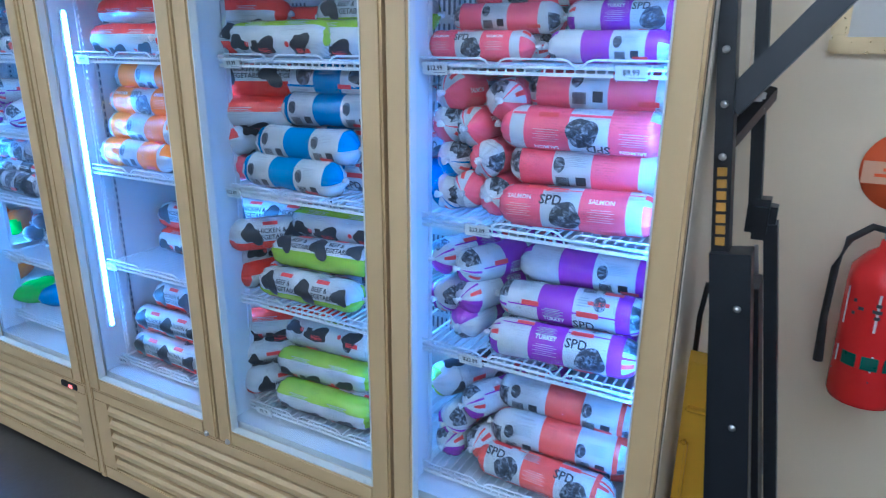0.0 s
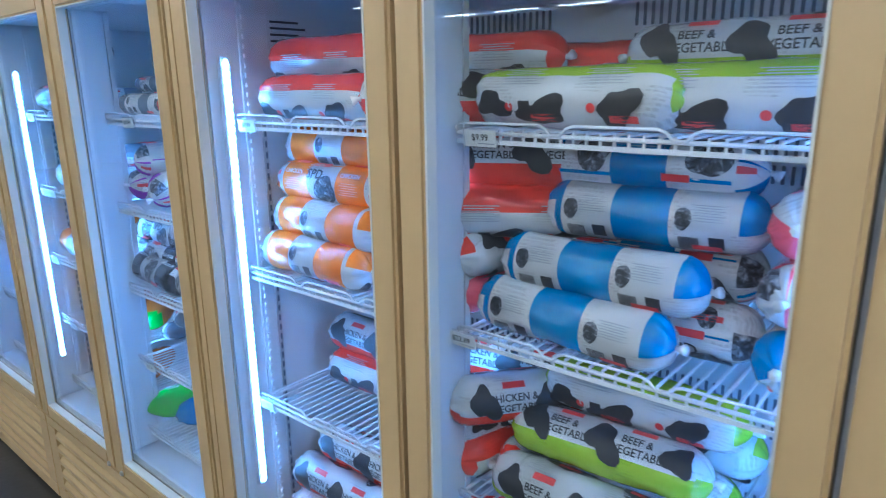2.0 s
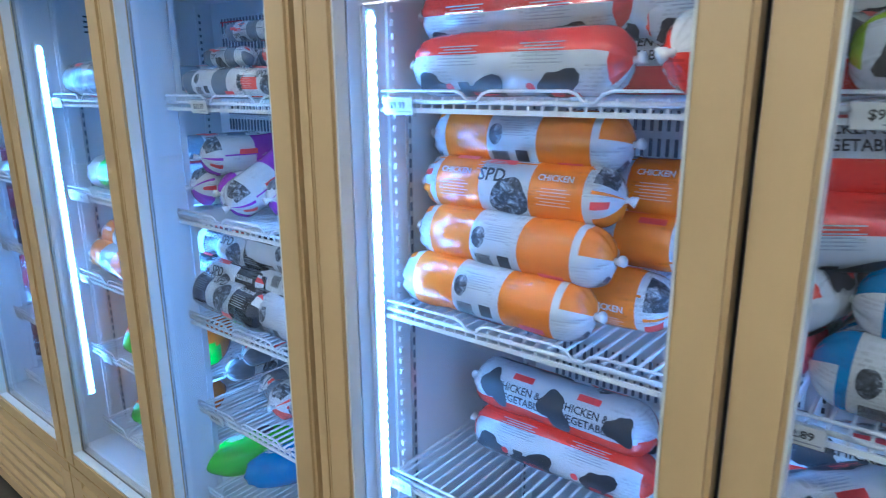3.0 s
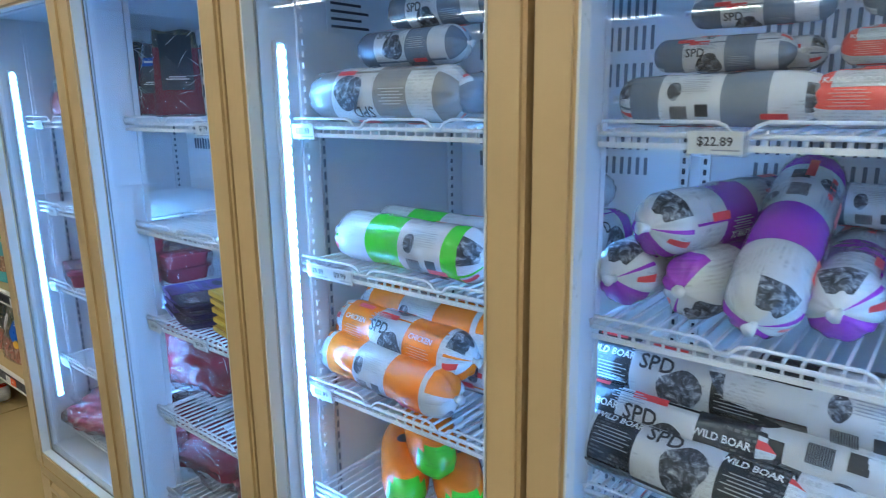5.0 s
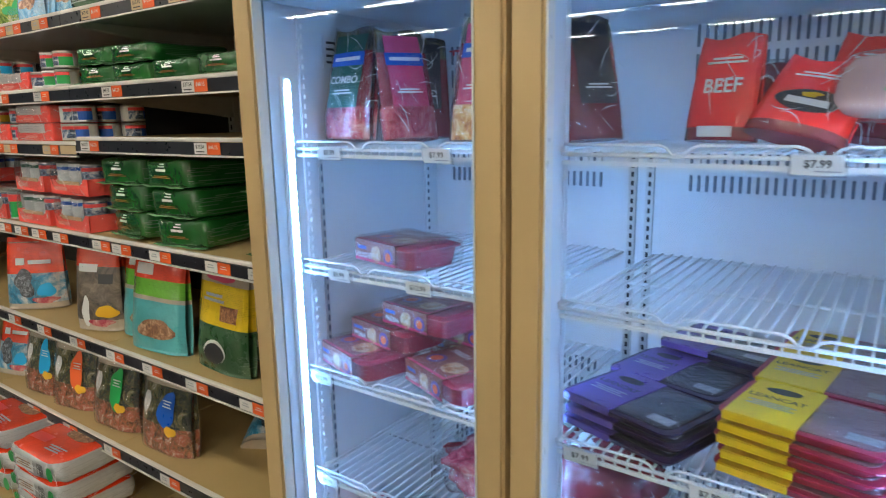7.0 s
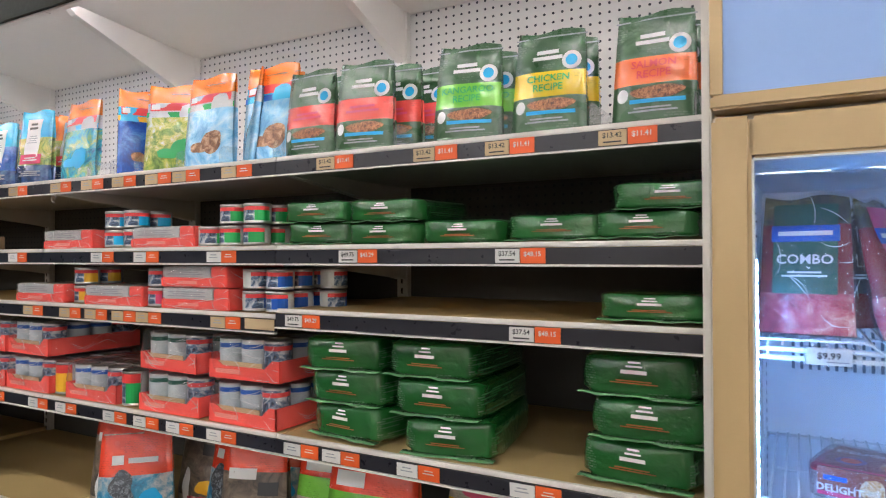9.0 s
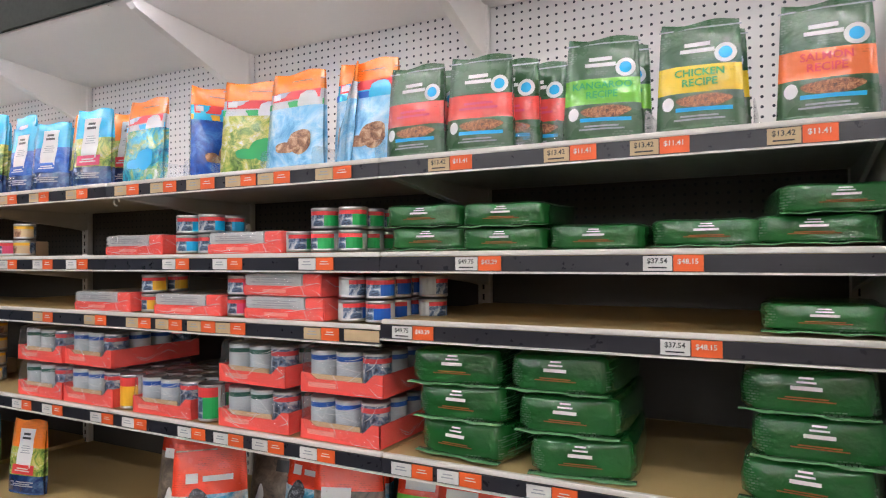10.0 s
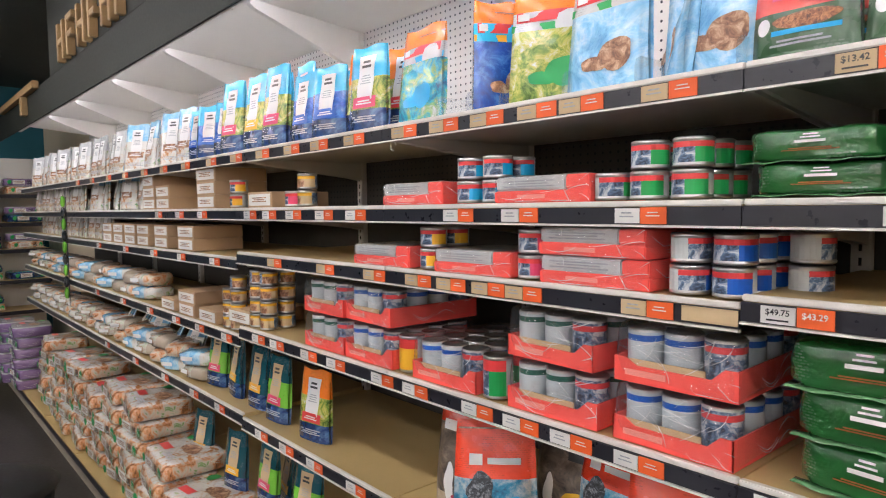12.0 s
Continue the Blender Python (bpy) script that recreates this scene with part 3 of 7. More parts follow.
def letters(text):
    """Flat letter outlines, one unit high, from the built-in font: vertices, faces and width."""
    if text not in TEXTS:
        cu = bpy.data.curves.new("letters", "FONT")
        cu.body = text
        cu.align_x = "CENTER"
        cu.resolution_u = 2
        cu.offset = 0.018
        ob = bpy.data.objects.new("letters", cu)
        me = bpy.data.meshes.new_from_object(ob)
        bm = bmesh.new()
        bm.from_mesh(me)
        for k in range(1, 5):
            bmesh.ops.bisect_plane(bm, geom=bm.verts[:] + bm.edges[:] + bm.faces[:], plane_co=(0, k * 0.15, 0), plane_no=(0, 1, 0))
        bm.verts.index_update()
        v = [(p.co.x / 0.7, p.co.y / 0.7) for p in bm.verts]
        f = [[p.index for p in q.verts] for q in bm.faces]
        bm.free()
        bpy.data.objects.remove(ob)
        bpy.data.curves.remove(cu)
        bpy.data.meshes.remove(me)
        TEXTS[text] = (v, f)
    return TEXTS[text]


def flat_rect(s, t, w, h, step=0.008):
    """A rectangle as a grid in label space, centre (s, t)."""
    nx, ny = 2, max(1, int(h / step) + 1)
    v = [(s - w / 2 + w * i / nx, t - h / 2 + h * j / ny) for j in range(ny + 1) for i in range(nx + 1)]
    f = [(j * (nx + 1) + i, j * (nx + 1) + i + 1, (j + 1) * (nx + 1) + i + 1, (j + 1) * (nx + 1) + i) for j in range(ny) for i in range(nx)]
    return v, f


def flat_blob(s, t, w, h, rough=0.0, seed=0, n=16):
    rnd = random.Random(seed)
    p1, p2, p3 = rnd.uniform(0, 6.28), rnd.uniform(0, 6.28), rnd.uniform(0, 6.28)
    n = max(n, 24) if rough else n
    rad = [1 + rough * (0.9 * math.sin(12.566 * k / n + p1) + 0.7 * math.sin(18.85 * k / n + p2) + 0.4 * math.sin(31.4 * k / n + p3)) for k in range(n)]
    v = [(s, t)]
    for ring in (0.35, 0.7, 1.0):
        for k in range(n):
            a = 6.2832 * k / n
            v.append((s + ring * rad[k] * w / 2 * math.cos(a), t + ring * rad[k] * h / 2 * math.sin(a)))
    f = [(0, 1 + k, 1 + (k + 1) % n) for k in range(n)]
    for q in range(2):
        f += [(1 + q * n + k, 1 + (q + 1) * n + k, 1 + (q + 1) * n + (k + 1) % n, 1 + q * n + (k + 1) % n) for k in range(n)]
    return v, f


def flat_text(text, s, t, size):
    v, f = letters(text)
    return [(s + p[0] * size, t + (p[1] - 0.5) * size) for p in v], f


def bars(s, t, w, h, n, gap=0.45, upright=False):
    """Rows of plain bars for writing too small to read, or a barcode."""
    v, f = [], []
    for i in range(n):
        if upright:
            q, g = flat_rect(s - w / 2 + w * (i + 0.5) / n, t, w / n * (1 - gap), h)
        else:
            q, g = flat_rect(s, t - h / 2 + h * (i + 0.5) / n, w * (1 - 0.25 * (i % 2)), h / n * (1 - gap))
        f += [tuple(k + len(v) for k in face) for face in g]
        v += q
    return v, f


def glint_streaks(w, d, h, seed, n=14):
    """Painted glints: thin white ridges standing for light on folded shrink wrap, over the front, top and ends of a
    box-shaped pack.
    """
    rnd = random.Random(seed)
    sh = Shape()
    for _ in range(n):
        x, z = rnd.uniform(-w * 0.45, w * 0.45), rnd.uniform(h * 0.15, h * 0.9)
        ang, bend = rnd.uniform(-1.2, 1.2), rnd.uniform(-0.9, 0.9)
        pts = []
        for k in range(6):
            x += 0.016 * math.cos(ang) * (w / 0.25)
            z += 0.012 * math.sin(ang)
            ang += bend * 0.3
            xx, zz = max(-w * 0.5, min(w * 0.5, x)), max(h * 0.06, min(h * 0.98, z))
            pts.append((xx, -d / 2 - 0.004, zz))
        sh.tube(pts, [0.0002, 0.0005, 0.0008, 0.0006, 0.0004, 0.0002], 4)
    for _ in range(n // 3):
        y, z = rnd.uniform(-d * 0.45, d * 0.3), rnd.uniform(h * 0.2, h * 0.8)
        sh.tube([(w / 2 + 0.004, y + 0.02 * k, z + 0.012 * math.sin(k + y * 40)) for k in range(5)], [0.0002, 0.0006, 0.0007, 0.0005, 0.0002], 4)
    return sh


def wrap_shape(flat, wrap):
    sh = Shape()
    sh.add([wrap(s, t) for s, t in flat[0]], flat[1], 0, True)
    return sh


# ---- frozen food rolls ----
RR, RL = 0.046, 0.36


def roll_wrap(turn, off=0.0022):
    def at(s, t):
        a = turn + t / RR
        return (s, -(RR + off) * math.cos(a), (RR + off) * math.sin(a))
    return at


def roll_body(mats, pick, seed):
    """pick(u, a) gives the material of a face at u along the roll and angle a."""
    n = 48
    us = [-0.18, -0.178, -0.174, -0.168, -0.161, -0.153, -0.144, -0.132, -0.112, -0.09, -0.068, -0.045, -0.015, 0.015, 0.045, 0.068, 0.09, 0.112, 0.132, 0.144, 0.153, 0.161, 0.168, 0.174, 0.178, 0.18]
    rs = {0.18: 0.005, 0.178: 0.013, 0.174: 0.022, 0.168: 0.0305, 0.161: 0.037, 0.153: 0.0415, 0.144: 0.0443, 0.132: 0.0456}
    sh = Shape()
    rnd = random.Random(seed)
    ph = [rnd.uniform(0, 6.28) for _ in range(6)]
    v = []
    for u in us:
        r0 = rs.get(abs(u), RR)
        for k in range(n):
            a = 6.2832 * k / n
            r = r0 + 0.0011 * math.sin(2 * a + ph[0] + u * 22) + 0.0008 * math.sin(u * 45 + ph[1] + 3 * a) + 0.0006 * math.sin(u * 90 + ph[3])
            if abs(u) > 0.13:
                g = (abs(u) - 0.13) / 0.05
                pl = math.cos(11 * a + ph[2]) + 0.7 * math.cos(7 * a + ph[4] + u * 20) + 0.5 * math.cos(15 * a + ph[5])
                r += 0.0023 * g * pl * min(1.0, r0 / 0.03)
            v.append((u, -r * math.cos(a), r * math.sin(a)))
    f, m = [], []
    for i in range(len(us) - 1):
        for k in range(n):
            f.append((i * n + k, i * n + (k + 1) % n, (i + 1) * n + (k + 1) % n, (i + 1) * n + k))
            m.append(pick((us[i] + us[i + 1]) / 2, 360 * (k + 0.5) / n))
    sh.v, sh.f, sh.m, sh.s = v, [q[::-1] for q in f], m, [True] * len(f)
    return sh.mesh("food_roll", mats)


def roll_clips(ob):
    for sg in (-1, 1):
        c = Shape().tube([(sg * 0.178, 0, 0), (sg * 0.184, 0, 0), (sg * 0.186, 0.001, 0), (sg * 0.194, 0.003, -0.003)], [0.006, 0.0035, 0.006, 0.009], 7)
        part("clip", c, M_PALE, ob, "twisted white film end with clip")


PARK = pose(0, 0, -50)
MASTERS = {}


def banded_roll(key, col, colname, flavour, shift, sector=None):
    def ends(u, a):
        q = (a + 40 * (u > 0) + 25 * (hash_of(key) % 7)) % 360
        if q < 125 or 178 < q < 186:
            return 1
        if 205 < q < 275 and abs(u) < 0.171:
            return 2
        return 3 if 150 < q < 165 and abs(u) < 0.165 else 0

    def pick(u, a):
        if abs(u) > 0.148:
            return ends(u, a)
        q = (u - shift) % 0.18
        if sector and not (a < sector or a > 360 - sector):
            return 0
        return 1 if q < 0.085 else 0
    ob = new("food_roll", roll_body([FW, col, M_PORTRAIT, M_BRAND], pick, hash_of(key)))
    tagged(ob, "frozen pet food roll in white and %s plastic film" % colname, "food roll", "%s food rolls" % colname)
    roll_clips(ob)
    fr, bk = roll_wrap(0.15), roll_wrap(math.pi)
    fine, codes = Shape(), Shape()

    def add(sh, flat, wrap):
        sh.add([wrap(u, v) for u, v in flat[0]], flat[1], 0, True)
    for k in range(-1, 3):
        c0 = shift + k * 0.18
        wc = c0 + 0.1325
        if -0.11 < wc < 0.12:
            part("lettering", wrap_shape(flat_text("SPD", wc - 0.020, 0.020, 0.0205), roll_wrap(0.15, 0.0028)), M_INK, ob)
            part("brand_mark", wrap_shape(flat_rect(wc - 0.012, 0.046, 0.050, 0.012), fr), M_BRAND, ob)
            part("portrait", wrap_shape(flat_blob(wc + 0.014, -0.014, 0.062, 0.066, 0.10, 3 + k), fr), M_PORTRAIT, ob, "dark oval picture patch")
            add(fine, bars(wc + 0.008, 0.022, 0.05, 0.026, 7, 0.62), bk)
            part("portrait", wrap_shape(flat_blob(wc - 0.026, 0.012, 0.024, 0.034, 0.05, 4), bk), M_PORTRAIT, ob, "dark oval picture patch")
            add(codes, bars(wc - 0.018, -0.026, 0.030, 0.024, 11, 0.35, True), bk)
            add(codes, flat_rect(wc + 0.022, -0.022, 0.022, 0.022), bk)
            part("brand_mark", wrap_shape(flat_rect(wc + 0.01, -0.065, 0.05, 0.009), bk), M_BRAND, ob)
            part("portrait", wrap_shape(flat_blob(wc + 0.012, 0.0, 0.030, 0.034, 0.05, 5 + k), roll_wrap(1.75)), M_PORTRAIT, ob, "dark oval picture patch")
            add(fine, bars(wc - 0.024, 0.0, 0.03, 0.024, 4), roll_wrap(1.75))
        cc = c0 + 0.0425
        if -0.12 < cc < 0.12:
            if flavour:
                part("lettering", wrap_shape(flat_text(flavour, cc, 0.022, 0.0095), roll_wrap(0.15, 0.0028)), M_PALE, ob)
            part("fine_print", wrap_shape(bars(cc, -0.006, 0.056, 0.028, 6, 0.7), fr), film("soft_" + key, tuple(min(1, c * 0.6 + 0.35) for c in COLS[key])), ob)
    for ang, wd, hue in ((1.15, 0.0035, col), (-0.95, 0.006, col)):
        part("seam_stripe", wrap_shape(flat_rect(0, 0, 0.28, wd), roll_wrap(ang, 0.0016)), hue, ob)
    for s, ang in ((-0.085, 1.2), (0.06, -1.0), (0.1, 2.35)):
        part("brand_mark", wrap_shape(flat_rect(s, 0.004, 0.042, 0.011), roll_wrap(ang, 0.0026)), M_BRAND, ob)
    for s, ang in ((-0.03, 0.95),):
        add(fine, bars(s, 0.0, 0.05, 0.022, 6, 0.55), roll_wrap(ang, 0.0024))
    part("fine_print", fine, M_FINE, ob)
    part("barcode", codes, M_INK, ob)
    ob.matrix_basis = PARK
    MASTERS[key] = ob
    return ob


def hash_of(key):
    return sum((i + 3) * ord(c) for i, c in enumerate(key))


def cow_roll(key, col, colname, word):
    def pick(u, a):
        if abs(u) > 0.162:
            return 1 if a > 120 else 0
        return 1 if 195 < a < 351 else 0
    ob = new("food_roll", roll_body([FW, col], pick, hash_of(key)))
    tagged(ob, "white frozen food roll with black cow patches and %s base" % colname, "food roll", "cow-print food rolls")
    roll_clips(ob)
    w = roll_wrap(0.35)
    fine, codes = Shape(), Shape()

    def add(sh, flat, wrap):
        sh.add([wrap(u, v) for u, v in flat[0]], flat[1], 0, True)
    for i, (s, t, a, b) in enumerate(((-0.115, 0.002, 0.05, 0.062), (0.012, -0.004, 0.055, 0.066), (0.135, 0.0, 0.04, 0.055), (-0.03, 0.085, 0.07, 0.05), (0.09, 0.09, 0.06, 0.055), (-0.12, 0.095, 0.05, 0.045))):
        part("cow_patch", wrap_shape(flat_blob(s, t, a, b, 0.28, 11 + i, 18), w), M_INK, ob)
    for s in (-0.052, 0.078):
        part("lettering", wrap_shape(flat_text(word, s - 0.012, 0.010, 0.0125), roll_wrap(0.35, 0.0030)), M_INK, ob)
        part("lettering", wrap_shape(flat_text("VEGETABLES", s, -0.008, 0.0125), roll_wrap(0.35, 0.0030)), M_INK, ob)
        part("brand_mark", wrap_shape(flat_rect(s - 0.008, 0.032, 0.042, 0.012), w), M_BRAND, ob)
        part("brand_mark", wrap_shape(flat_rect(s + 0.02, 0.0, 0.042, 0.012), roll_wrap(2.0)), M_BRAND, ob)
        add(fine, bars(s - 0.02, 0.0, 0.05, 0.026, 6, 0.55), roll_wrap(1.5, 0.0026))
    bk = roll_wrap(math.pi)
    for s in (-0.07, 0.07):
        add(fine, bars(s, 0.01, 0.07, 0.03, 7, 0.62), bk)
        part("brand_mark", wrap_shape(flat_blob(s - 0.02, -0.036, 0.014, 0.014), bk), M_BRAND, ob)
        add(codes, flat_rect(s + 0.008, -0.036, 0.02, 0.018), bk)
    part("fine_print", fine, M_FINE, ob)
    part("barcode", codes, M_INK, ob)
    ob.matrix_basis = PARK
    MASTERS[key] = ob


COLS = {"pink": (0.86, 0.16, 0.20), "blue": (0.01, 0.24, 0.58), "orange": (0.9, 0.27, 0.02), "purple": (0.38, 0.07, 0.55), "green": (0.12, 0.62, 0.03),
        "coral": (0.88, 0.12, 0.09), "boar": (0.025, 0.027, 0.032), "grey": (0.2, 0.23, 0.28), "kanga": (0.88, 0.13, 0.03), "kanga2": (0.5, 0.49, 0.47)}
banded_roll("pink", FPINK, "pink", "SALMON", -0.16)
banded_roll("blue", FBLUE, "blue", "LAMB", -0.04)
banded_roll("orange", FORANGE, "orange", "CHICKEN", -0.135)
banded_roll("purple", FPURPLE, "purple", "TURKEY", -0.07)
banded_roll("green", FGREEN, "bright green", "", -0.065)
banded_roll("coral", FCORAL, "coral red", "", -0.05)
banded_roll("boar", FBLACK, "black", "WILD BOAR", 0.06, 150)
banded_roll("grey", FGREY, "dark grey", "", -0.17)
banded_roll("kanga", FCORAL, "burnt orange", "KANGAROO", -0.16, 26)
banded_roll("kanga2", FBEIGE, "pale grey", "", -0.10)
cow_roll("cowred", FRED, "red", "CHICKEN &")
cow_roll("cowgreen", FLIME, "lime green", "BEEF &")
USED = set()


def put(key, x, y, z, spin=0, yaw=0, tilt=0, size=1.0):
    ob = MASTERS[key]
    m = pose(x, y, z, spin, tilt, yaw) @ Matrix.Diagonal((size, size, size, 1))
    if key in USED:
        return copy_thing(ob, m)
    USED.add(key)
    ob.matrix_basis = m
    return ob


# lying across the shelf: kind, x, y, z, spin, yaw
def rows(items):
    for key, x, y, z, *rest in items:
        put(key, x, y, z, *rest)


# three-door freezer, door beside the wall
rows([
    ("pink", 2.918, 0.156, 1.211, 0, 0, -2), ("pink", 2.925, 0.198, 1.294, 182, 1), ("pink", 2.908, 0.176, 1.376, 170, 181, 0), ("pink", 2.935, 0.25, 1.449, 160, -1),
    ("pink", 2.92, 0.27, 1.211, 90, 2), ("pink", 2.92, 0.33, 1.30, 20, 0), ("pink", 2.93, 0.36, 1.39, 200, 3),
    ("purple", 2.905, 0.156, 0.888, -4, 1, -2), ("purple", 2.905, 0.205, 0.968, 60, 0, -2), ("purple", 2.925, 0.28, 1.038, 178, 0, -1), ("purple", 2.91, 0.26, 0.888, 120, 2), ("purple", 2.92, 0.36, 0.92, 20, 3),
    ("coral", 2.88, 0.152, 0.535, -20, -3, 0), ("coral", 2.905, 0.20, 0.615, 178, 4, 1), ("coral", 2.90, 0.245, 0.692, 170, 3, 2), ("coral", 2.89, 0.29, 0.535, 0, 0), ("pink", 2.90, 0.35, 0.62, 20, 2),
])
# small rolls along the top shelf of that door
for key, x, y, z, spin, yaw in (("pink", 2.675, 0.165, 1.543, 0, 1), ("purple", 2.955, 0.165, 1.543, 178, -2), ("pink", 2.69, 0.235, 1.543, 90, 2), ("purple", 2.95, 0.235, 1.543, 20, 0), ("pink", 2.72, 0.20, 1.600, 170, 2), ("purple", 2.98, 0.20, 1.600, 0, -1),
                                ("pink", 2.70, 0.29, 1.600, 60, 0), ("purple", 2.97, 0.29, 1.600, 100, 3), ("pink", 2.745, 0.245, 1.655, 10, 1), ("purple", 3.0, 0.245, 1.655, 60, -2), ("pink", 2.72, 0.32, 1.655, 160, 0), ("pink", 2.98, 0.33, 1.655, 30, 0),
                                ("pink", 2.73, 0.28, 1.708, 20, 1), ("purple", 2.97, 0.28, 1.708, 170, 0)):
    put(key, x, y, z, spin, yaw, 0, 0.70)
# ends towards the door, on the same shelves
for key, x, z, spin, yaw in (("pink", 2.622, 1.443, 30, 83), ("pink", 2.718, 1.430, 80, 97), ("pink", 2.664, 1.368, 10, 88), ("pink", 2.598, 1.372, 140, 90), ("blue", 2.606, 1.292, 40, 92), ("pink", 2.706, 1.299, 200, 86),
                             ("pink", 2.640, 1.222, 0, 94), ("pink", 2.722, 1.214, 120, 90), ("blue", 2.60, 1.211, 90, 88),
                             ("purple", 2.63, 1.045, 20, 70), ("purple", 2.71, 1.03, 60, 66), ("purple", 2.612, 0.945, 100, 80), ("purple", 2.70, 0.955, 0, 72), ("purple", 2.66, 0.888, 200, 85),
                             ("cowgreen", 2.64, 0.70, 60, 64), ("purple", 2.74, 0.66, 20, 62), ("purple", 2.64, 0.60, 80, 80), ("coral", 2.73, 0.555, 30, 78), ("purple", 2.62, 0.535, 0, 86)):
    put(key, x, 0.315, z, spin, yaw)
# middle door
rows([
    ("cowred", 1.86, 0.26, 1.62, 180, 3), ("cowred", 1.90, 0.17, 1.557, 0, 60), ("cowgreen", 2.12, 0.16, 1.556, 150, -2), ("cowgreen", 2.34, 0.175, 1.557, 160, 1), ("cowgreen", 2.33, 0.27, 1.615, 0, 0), ("cowred", 2.06, 0.33, 1.60, 200, 4),
    ("blue", 2.19, 0.275, 1.449, -40, 1), ("blue", 2.21, 0.245, 1.376, 185, 1, -1), ("blue", 2.20, 0.30, 1.29, 30, 0), ("blue", 2.155, 0.185, 1.288, 178, -3, -1), ("blue", 2.125, 0.154, 1.210, 185, -4), ("blue", 2.215, 0.24, 1.211, 60, 3), ("blue", 2.445, 0.315, 1.211, 120, 88), ("pink", 2.445, 0.318, 1.305, 40, 87), ("pink", 2.44, 0.322, 1.398, 150, 90),
    ("cowgreen", 2.21, 0.26, 1.05, 150, 1, -1), ("cowgreen", 2.175, 0.205, 0.972, -30, 1, -2), ("cowgreen", 2.165, 0.155, 0.888, 8, 0, -1), ("cowgreen", 2.20, 0.30, 0.888, 90, 0), ("cowgreen", 2.22, 0.34, 0.97, 90, 0),
    ("cowgreen", 2.20, 0.155, 0.534, 178, 0, -1), ("cowgreen", 2.17, 0.20, 0.617, 165, 1, -2), ("cowgreen", 2.17, 0.24, 0.70, 100, 0, -2), ("cowgreen", 2.22, 0.29, 0.534, 0, 0),
    ("cowgreen", 2.27, 0.20, 0.535, 0, 2),
])
for key, x, z, spin, yaw, y in (("cowred", 1.985, 1.445, -10, 28, 0.24), ("cowred", 1.985, 1.362, 190, 34, 0.22), ("cowred", 1.945, 1.285, 100, 80, 0.30), ("pink", 1.91, 1.211, 30, 86, 0.31), ("blue", 2.01, 1.215, 30, 86, 0.33),
                                ("cowred", 1.94, 1.04, 0, 10, 0.28), ("cowred", 2.02, 1.015, 10, 52, 0.24), ("cowred", 1.93, 0.94, 120, 75, 0.30), ("cowred", 1.935, 0.888, 190, 84, 0.30), ("cowred", 2.02, 0.888, 50, 86, 0.34),
                                ("cowred", 1.985, 0.715, 170, 40, 0.25), ("cowred", 1.985, 0.63, 60, 48, 0.25), ("cowred", 2.0, 0.545, 40, 60, 0.26), ("cowred", 1.93, 0.535, 100, 80, 0.32), ("cowred", 1.92, 0.62, 10, 86, 0.32)):
    put(key, x, y, z, spin, yaw)
# door beside the next freezer
rows([
    ("cowred", 1.50, 0.22, 1.635, 200, 1), ("cowred", 1.53, 0.16, 1.556, 178, -1), ("cowred", 1.60, 0.28, 1.556, 0, 3), ("cowred", 1.68, 0.26, 1.63, 190, -4),
    ("orange", 1.50, 0.245, 1.442, 182, 0), ("orange", 1.505, 0.215, 1.366, 0, 1), ("orange", 1.515, 0.18, 1.288, 180, -3), ("orange", 1.50, 0.154, 1.210, 175, -2), ("orange", 1.58, 0.25, 1.211, 40, 0), ("orange", 1.60, 0.31, 1.29, 90, 2), ("orange", 1.61, 0.33, 1.37, 0, 0),
    ("cowred", 1.55, 0.30, 0.972, 5, -1), ("cowred", 1.56, 0.29, 0.888, 150, 1), ("cowred", 1.62, 0.38, 0.888, 60, 1),
    ("cowred", 1.53, 0.155, 0.534, 10, -1), ("cowred", 1.52, 0.185, 0.62, 8, 1), ("cowred", 1.57, 0.23, 0.70, 6, 0), ("cowred", 1.60, 0.27, 0.534, 0, 0), ("cowred", 1.58, 0.32, 0.62, 60, 0),
])
